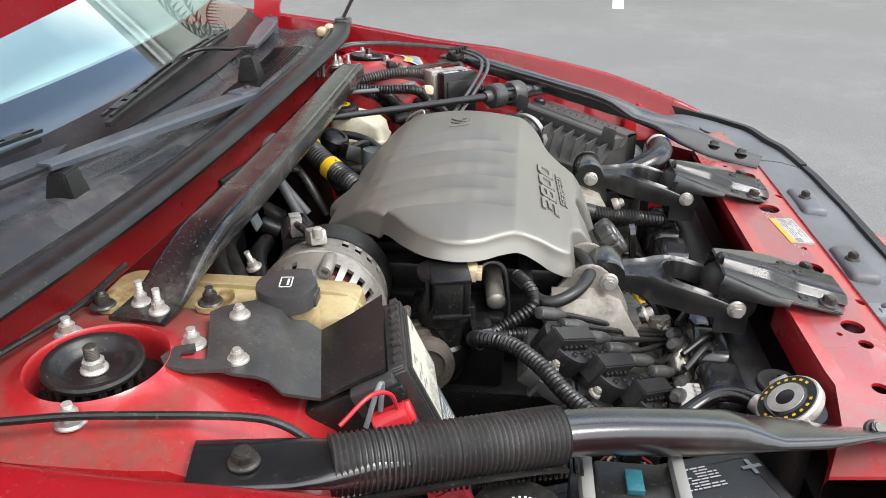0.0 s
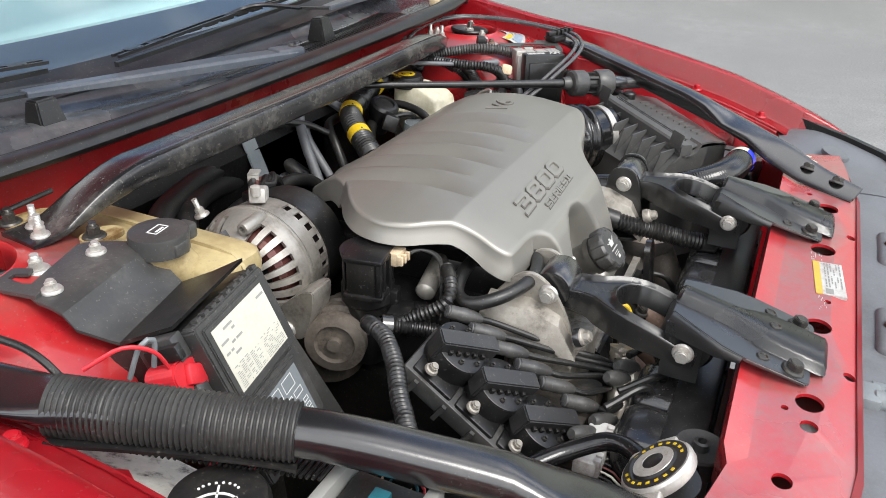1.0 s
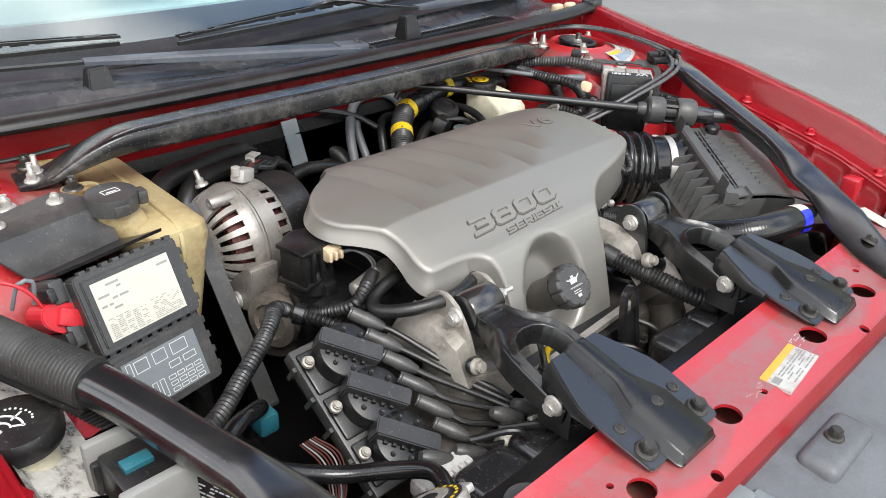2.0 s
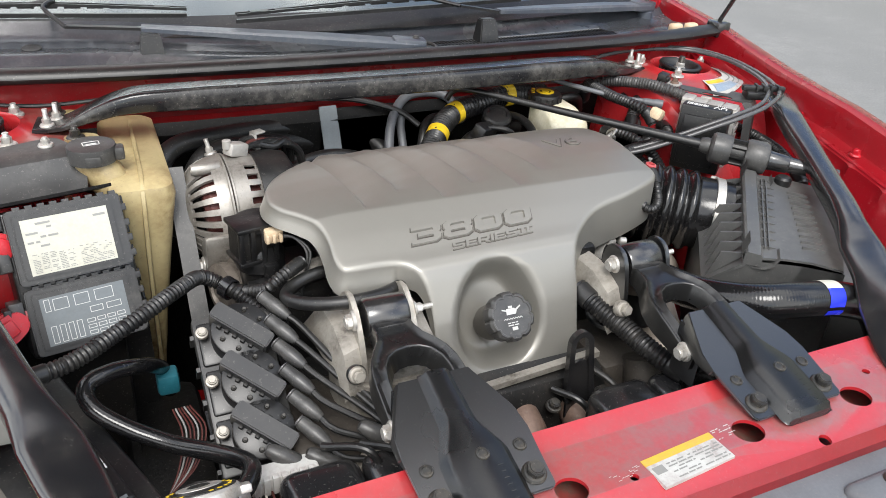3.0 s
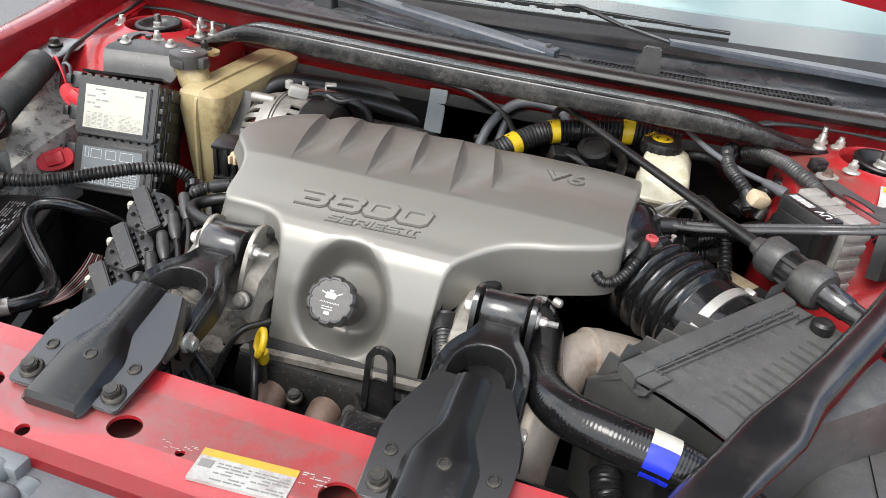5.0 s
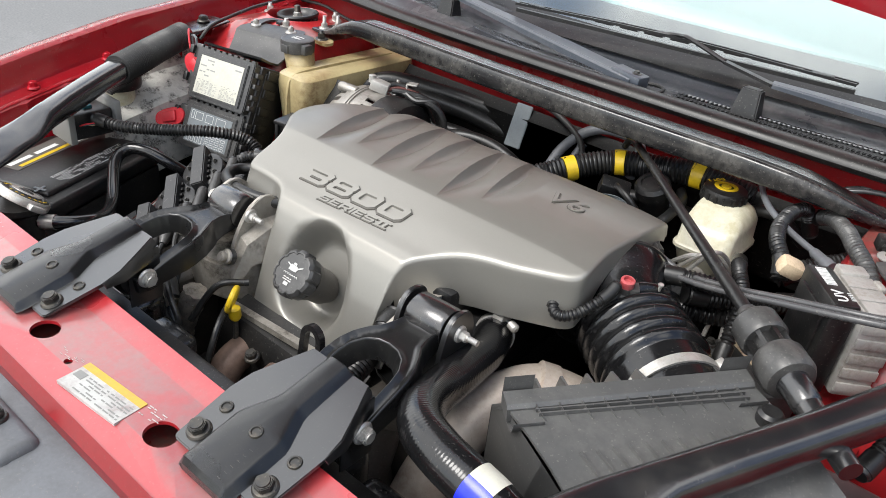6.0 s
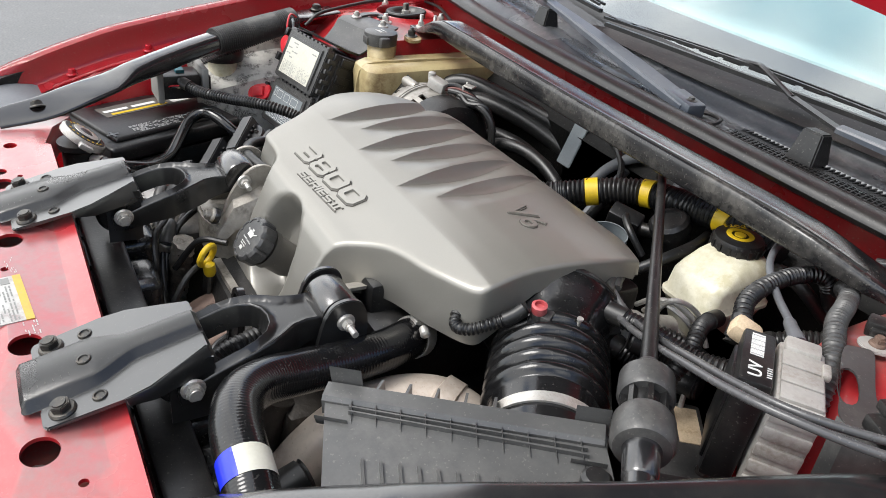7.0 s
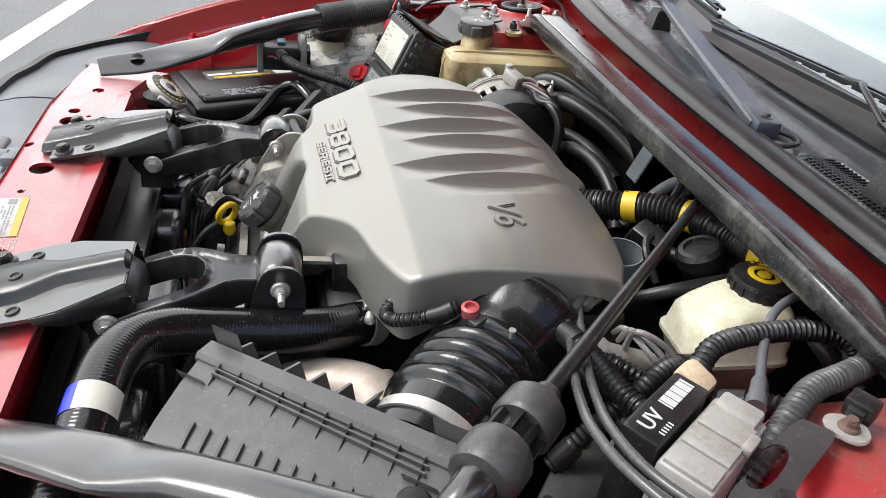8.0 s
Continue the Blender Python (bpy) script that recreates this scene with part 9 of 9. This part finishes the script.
b = bmesh.new()
slab(b, [(0.500, 0.085), (0.455, 0.000), (0.475, -0.010), (0.520, 0.075)], 0.809, 0.810)
solo("wing_label", b, PAPER, "blank white sticker on the red wing", "sticker")

# ---- washer bottle and connectors on the passenger side ----
wb = thing("washer_bottle", (-0.62, 0.36, 0.70), "pale plastic washer bottle neck with a black cap", "washer bottle")
b = bmesh.new()
lathe(b, [(0.030, 0.70), (0.030, 0.79), (0.026, 0.80), (0.026, 0.845)], Matrix.Translation((-0.632, 0.360, 0)), n=28)
part("neck", b, RESERVOIR, wb)
b = bmesh.new()
lathe(b, [(0.028, 0.838), (0.036, 0.840), (0.038, 0.846), (0.038, 0.856), (0.035, 0.862), (0.02, 0.864)], Matrix.Translation((-0.634, 0.362, 0)), n=36)
cp = part("cap", b, BLACK, wb)
b = bmesh.new()
mm = pose(-0.634, 0.362, 0.8642, 0, 0, -60)
def fan(r, y0, a0, a1):
    return [(r * math.cos(radians(a)), r * 0.82 * math.sin(radians(a)) + y0) for a in range(a0, a1 + 1, 5)]


slab(b, fan(0.0185, -0.012, 35, 145) + fan(0.0168, -0.0125, 35, 145)[::-1], 0, 0.0006, mm)
slab(b, fan(0.0085, -0.0125, 35, 145) + fan(0.0068, -0.0130, 35, 145)[::-1], 0, 0.0006, mm)
for sx in (-1, 1):
    slab(b, [(sx * 0.0070, -0.0080), (sx * 0.0152, -0.0025), (sx * 0.0140, -0.0012), (sx * 0.0058, -0.0067)], 0, 0.0006, mm)
for k in range(8):
    a = radians(22 + 19.4 * k)
    slab(b, circle(0.0150 * math.cos(a), 0.004 + 0.0085 * math.sin(a), 0.0011, 8), 0, 0.0006, mm)
slab(b, [(-0.0008, -0.002), (0.0008, -0.002), (0.0008, 0.010), (-0.0008, 0.010)], 0, 0.0006, mm)
for q in ((-0.004, -0.021, 0.004, -0.0198), (-0.004, -0.016, 0.004, -0.0148), (-0.004, -0.021, -0.003, -0.0148), (0.003, -0.021, 0.004, -0.0148)):
    slab(b, [(q[0], q[1]), (q[2], q[1]), (q[2], q[3]), (q[0], q[3])], 0, 0.0006, mm)
part("symbol", b, WHITE_PRINT, cp, "white windshield washer symbol", smooth=0)
conn = thing("wiring_connector", (-0.575, 0.27, 0.80), "black junction of wiring connectors with bare coloured wires", "connector")
b = bmesh.new()
box(b, -0.595, -0.545, 0.235, 0.300, 0.80, 0.842, pose(0, 0, 0), 0.004)
box(b, -0.60, -0.555, 0.295, 0.32, 0.80, 0.835, None, 0.003)
part("block", b, BLACK, conn)
for y in (0.227, 0.302):
    part("end_cap", box(bmesh.new(), -0.602, -0.540, y, y + 0.011, 0.796, 0.852, None, 0.003), INK, conn, "pale grey end cap")
for k in range(6):
    part("rib", box(bmesh.new(), -0.59 + k * 0.008, -0.585 + k * 0.008, 0.23, 0.24, 0.805, 0.84, None, 0.001), BLACK, conn)
b = bmesh.new()
box(b, -0.585, -0.560, 0.262, 0.276, 0.840, 0.847, None, 0.001)
part("lock_tab", b, TEAL, conn, "teal locking tab")
for k in range(8):
    b = bmesh.new()
    p = Vector((-0.548, 0.245 + 0.006 * k, 0.822))
    tube(b, [p, p + Vector((0.016, 0.004, 0.008 - 0.002 * (k % 3))), Vector((-0.522, 0.268 + 0.001 * k, 0.832))], 0.0013, n=6)
    part("wire", b, (RED_PLASTIC, TEAL, PALE_SEALER, COPPER)[k % 4], conn)
b = bmesh.new()
box(b, -0.415, -0.390, 0.345, 0.37, 0.715, 0.742, None, 0.005)
part("lower_plug", b, TEAL, conn, "teal plug behind the hoses")
for k in range(7):
    b = bmesh.new()
    tube(b, [(-0.405 + 0.003 * k, 0.285, 0.745), (-0.400 + 0.004 * k, 0.255, 0.735), (-0.41 + 0.003 * k, 0.225, 0.715), (-0.425, 0.205, 0.70)], 0.0010, n=6)
    part("wire", b, (COPPER, INK, COPPER)[k % 3], conn)
# dark sheets added low in the bay: its shade, put in as black
b = bmesh.new()
sheet(b, [[(-0.442, 0.36, 0.74), (-0.440, 0.44, 0.74), (-0.436, 0.52, 0.76)], [(-0.445, 0.36, 0.60), (-0.443, 0.44, 0.60), (-0.44, 0.52, 0.60)], [(-0.44, 0.36, 0.40), (-0.44, 0.44, 0.40), (-0.44, 0.52, 0.40)]], 0.004)
box(b, -0.46, -0.36, 0.20, 0.50, 0.44, 0.62, None, 0.02)
solo("shade_sheet", b, ENGINE_DARK, "added dark sheet and box for the shade low beside the engine", "shield")
b = bmesh.new()
sheet(b, [[(0.555, y, 0.775) for y in (0.08, 0.25, 0.42, 0.56)], [(0.560, y, 0.60) for y in (0.08, 0.25, 0.42, 0.56)], [(0.555, y, 0.35) for y in (0.08, 0.25, 0.42, 0.56)]], 0.004)
solo("shade_sheet", b, ENGINE_DARK, "added dark sheet for the shade below the air filter box", "shield", "splash shields")
b = bmesh.new()
sheet(b, [[(x, 0.60, 0.855) for x in (0.35, 0.42, 0.49, 0.56)], [(x, 0.60, 0.60) for x in (0.35, 0.42, 0.49, 0.56)], [(x, 0.59, 0.35) for x in (0.35, 0.42, 0.49, 0.56)]], 0.004)
solo("shade_sheet", b, ENGINE_DARK, "added dark sheet for the shade below the air filter box", "shield", "splash shields")
b = bmesh.new()
sheet(b, [[(x, 0.565, 0.765) for x in (0.20, 0.28, 0.36, 0.46)], [(x, 0.565, 0.60) for x in (0.20, 0.28, 0.36, 0.46)], [(x, 0.56, 0.35) for x in (0.20, 0.28, 0.36, 0.46)]], 0.004)
solo("shade_sheet", b, ENGINE_DARK, "added dark sheet for the shade below the air filter box", "shield", "splash shields")
b = bmesh.new()
sheet(b, [[(x, 0.470 - 0.02 * k, z) for x in (-0.60, -0.55, -0.50, -0.45, -0.41)] for k, z in ((0, 0.765), (0.3, 0.70), (1, 0.55), (2, 0.32))], 0.004)
solo("shade_sheet", b, ENGINE_DARK, "added dark sheet for the shade below the fuse box", "shield", "splash shields")
# sealant-speckled apron along the wing, in front of the strut tower
b = bmesh.new()
rows = []
for k in range(14):
    y = 0.30 + 0.024 * k
    x, z = lerp_table(RIDGE_X, y), lerp_table(RIDGE, y)
    rows.append([(-(x - o), y, z - d) for o, d in ((0.062, 0.064), (0.070, 0.084), (0.095, 0.098), (0.130, 0.114), (0.142, 0.22))])
sheet(b, rows, 0.003)
solo("mastic_apron", b, STONE_DUST, "speckled grey mastic on the wing apron", "apron")
b = bmesh.new()
tube(b, [(-0.690, 0.83, 0.94), (-0.664, 0.735, 0.936), (-0.652, 0.686, 0.936), (-0.643, 0.642, 0.934), (-0.626, 0.568, 0.926), (-0.622, 0.538, 0.918), (-0.620, 0.515, 0.900)], 0.0032, n=10)
solo("ground_cable", b, RUBBER, "thin black cable along the strut tower", "cable")
b = bmesh.new()
tube(b, [(-0.68, 0.80, 0.925), (-0.60, 0.79, 0.932), (-0.50, 0.765, 0.93), (-0.42, 0.755, 0.935)], 0.003, n=8)
solo("release_cable", b, RUBBER, "thin hood release cable below the cowl seal", "cable")

# ---- deeper in the bay ----
bu = thing("brake_unit", (0.42, 0.49, 0.70), "dark grey alloy brake control unit with a pale label", "brake unit")
m = frame3((0.418, 0.494, 0.800), (0.80, -0.60, 0.0), (0.60, 0.80, 0.0))
b = bmesh.new()
box(b, -0.050, 0.055, -0.030, 0.040, -0.09, 0.0, m, 0.005)
part("housing", b, GREY_BLACK, bu)
part("label", box(bmesh.new(), -0.040, 0.010, 0.012, 0.034, -0.001, 0.0008, m), PALE_SEALER, bu, "pale printed label")
for x, y in ((-0.038, -0.018), (0.044, 0.028), (0.042, -0.020)):
    bolt(SMALL_BOLT, m @ Vector((x, y, 0.0)), (0, 0, 1), DARK_BOLT, bu)
conduit([(0.545, 0.575, 0.885), (0.578, 0.535, 0.872), (0.590, 0.490, 0.866), (0.580, 0.425, 0.862), (0.565, 0.36, 0.84)], 0.0085, "ribbed black conduit along the red wing")
conduit([(0.300, 0.500, 0.862), (0.345, 0.512, 0.866), (0.395, 0.522, 0.866), (0.440, 0.548, 0.868), (0.455, 0.585, 0.87)], 0.0095, "ribbed black conduit behind the intake duct")
for k in range(3):
    b = bmesh.new()
    tube(b, [(0.285 + 0.012 * k, 0.560, 0.845), (0.315 + 0.010 * k, 0.553, 0.872 + 0.006 * k), (0.345, 0.565 + 0.010 * k, 0.866), (0.352 + 0.006 * k, 0.590, 0.835)], 0.0028, n=8)
    solo("brake_pipe", b, ZINC, "thin bent steel brake pipe beside the reservoir", "pipe", "brake pipes")
for k, (p, q) in enumerate((((0.262, 0.545, 0.872), (0.288, 0.522, 0.873)), ((0.268, 0.530, 0.872), (0.292, 0.510, 0.873)))):
    b = bmesh.new()
    lathe(b, [(0.003, -0.02), (0.0075, -0.018), (0.0080, 0.006), (0.0060, 0.012), (0.0050, 0.026), (0.0040, 0.030)], to(p, q), n=16)
    solo("cable_boot", b, GREY_BLACK, "grey rubber boot where a control cable leaves the cover", "boot", "cable boots")
# valve cluster under the taped loom
vc = thing("vacuum_valve", (0.19, 0.69, 0.83), "round black plastic vacuum valve behind the cover", "valve")
b = bmesh.new()
lathe(b, [(0.012, -0.05), (0.020, -0.045), (0.022, -0.012), (0.025, -0.010), (0.025, 0.004), (0.021, 0.009), (0.016, 0.0095), (0.015, 0.006)], facing((0.190, 0.690, 0.872), (-0.1, -0.45, 1)), n=28)
part("body", b, BLACK, vc)
b = bmesh.new()
box(b, -0.020, 0.022, -0.012, 0.012, -0.012, 0.014, pose(0.148, 0.655, 0.862, 20, 10, 30), 0.003)
tube(b, [(0.150, 0.655, 0.87), (0.165, 0.640, 0.874), (0.185, 0.632, 0.868), (0.205, 0.640, 0.845)], 0.0045, n=10)
part("plug", b, BLACK, vc)
b = bmesh.new()
lathe(b, [(0.0235, 0.0), (0.0250, 0.0), (0.0250, 0.040), (0.0235, 0.040)], facing((0.165, 0.615, 0.822), (0.1, -0.1, 1)), n=28, cap=False)
solo("cover_bracket", b, GREY_LABEL, "pale grey steel loop below the rear edge of the cover", "bracket")
for pts, r in (([(0.215, 0.60, 0.83), (0.235, 0.64, 0.856), (0.235, 0.69, 0.866), (0.215, 0.735, 0.86)], 0.007), ([(0.10, 0.66, 0.81), (0.14, 0.69, 0.838), (0.20, 0.715, 0.842), (0.26, 0.735, 0.83)], 0.010), ([(0.05, 0.675, 0.79), (0.06, 0.705, 0.84), (0.085, 0.735, 0.862), (0.14, 0.752, 0.858)], 0.0075),
               ([(-0.21, 0.655, 0.80), (-0.16, 0.672, 0.835), (-0.10, 0.69, 0.838), (-0.04, 0.695, 0.82), (0.0, 0.69, 0.79)], 0.010), ([(-0.30, 0.64, 0.78), (-0.25, 0.68, 0.82), (-0.18, 0.71, 0.825), (-0.10, 0.725, 0.81)], 0.012), ([(0.30, 0.74, 0.86), (0.335, 0.715, 0.885), (0.365, 0.715, 0.882), (0.39, 0.74, 0.85)], 0.008)):
    b = bmesh.new()
    tube(b, pts, r, n=12)
    solo("vacuum_hose", b, RUBBER, "black rubber hose deep behind the engine cover", "hose", "vacuum hoses")
# wiring at the rear of the alternator
aw = thing("alternator_wiring", (-0.23, 0.63, 0.86), "bunched black and red wires at the rear of the alternator", "wiring")
for k in range(5):
    b = bmesh.new()
    tube(b, [(-0.262 + 0.008 * k, 0.605 + 0.006 * k, 0.896), (-0.245 + 0.010 * k, 0.630, 0.904 - 0.004 * k), (-0.205 + 0.006 * k, 0.648, 0.888), (-0.188 + 0.004 * k, 0.662, 0.85)], (0.0042, 0.0032, 0.0045, 0.003, 0.005)[k], n=10)
    part("wire", b, (RUBBER, COPPER, BLACK, RUBBER, BLACK)[k], aw)
b = bmesh.new()
box(b, -0.016, 0.014, -0.010, 0.010, -0.008, 0.010, pose(-0.262, 0.606, 0.900, 0, 15, 30), 0.003)
lathe(b, [(0.004, 0.0), (0.006, 0.001), (0.006, 0.012), (0.004, 0.013)], pose(-0.275, 0.600, 0.905), n=12)
part("terminal", b, PALE_ALLOY, aw, "dusty alloy terminal block")
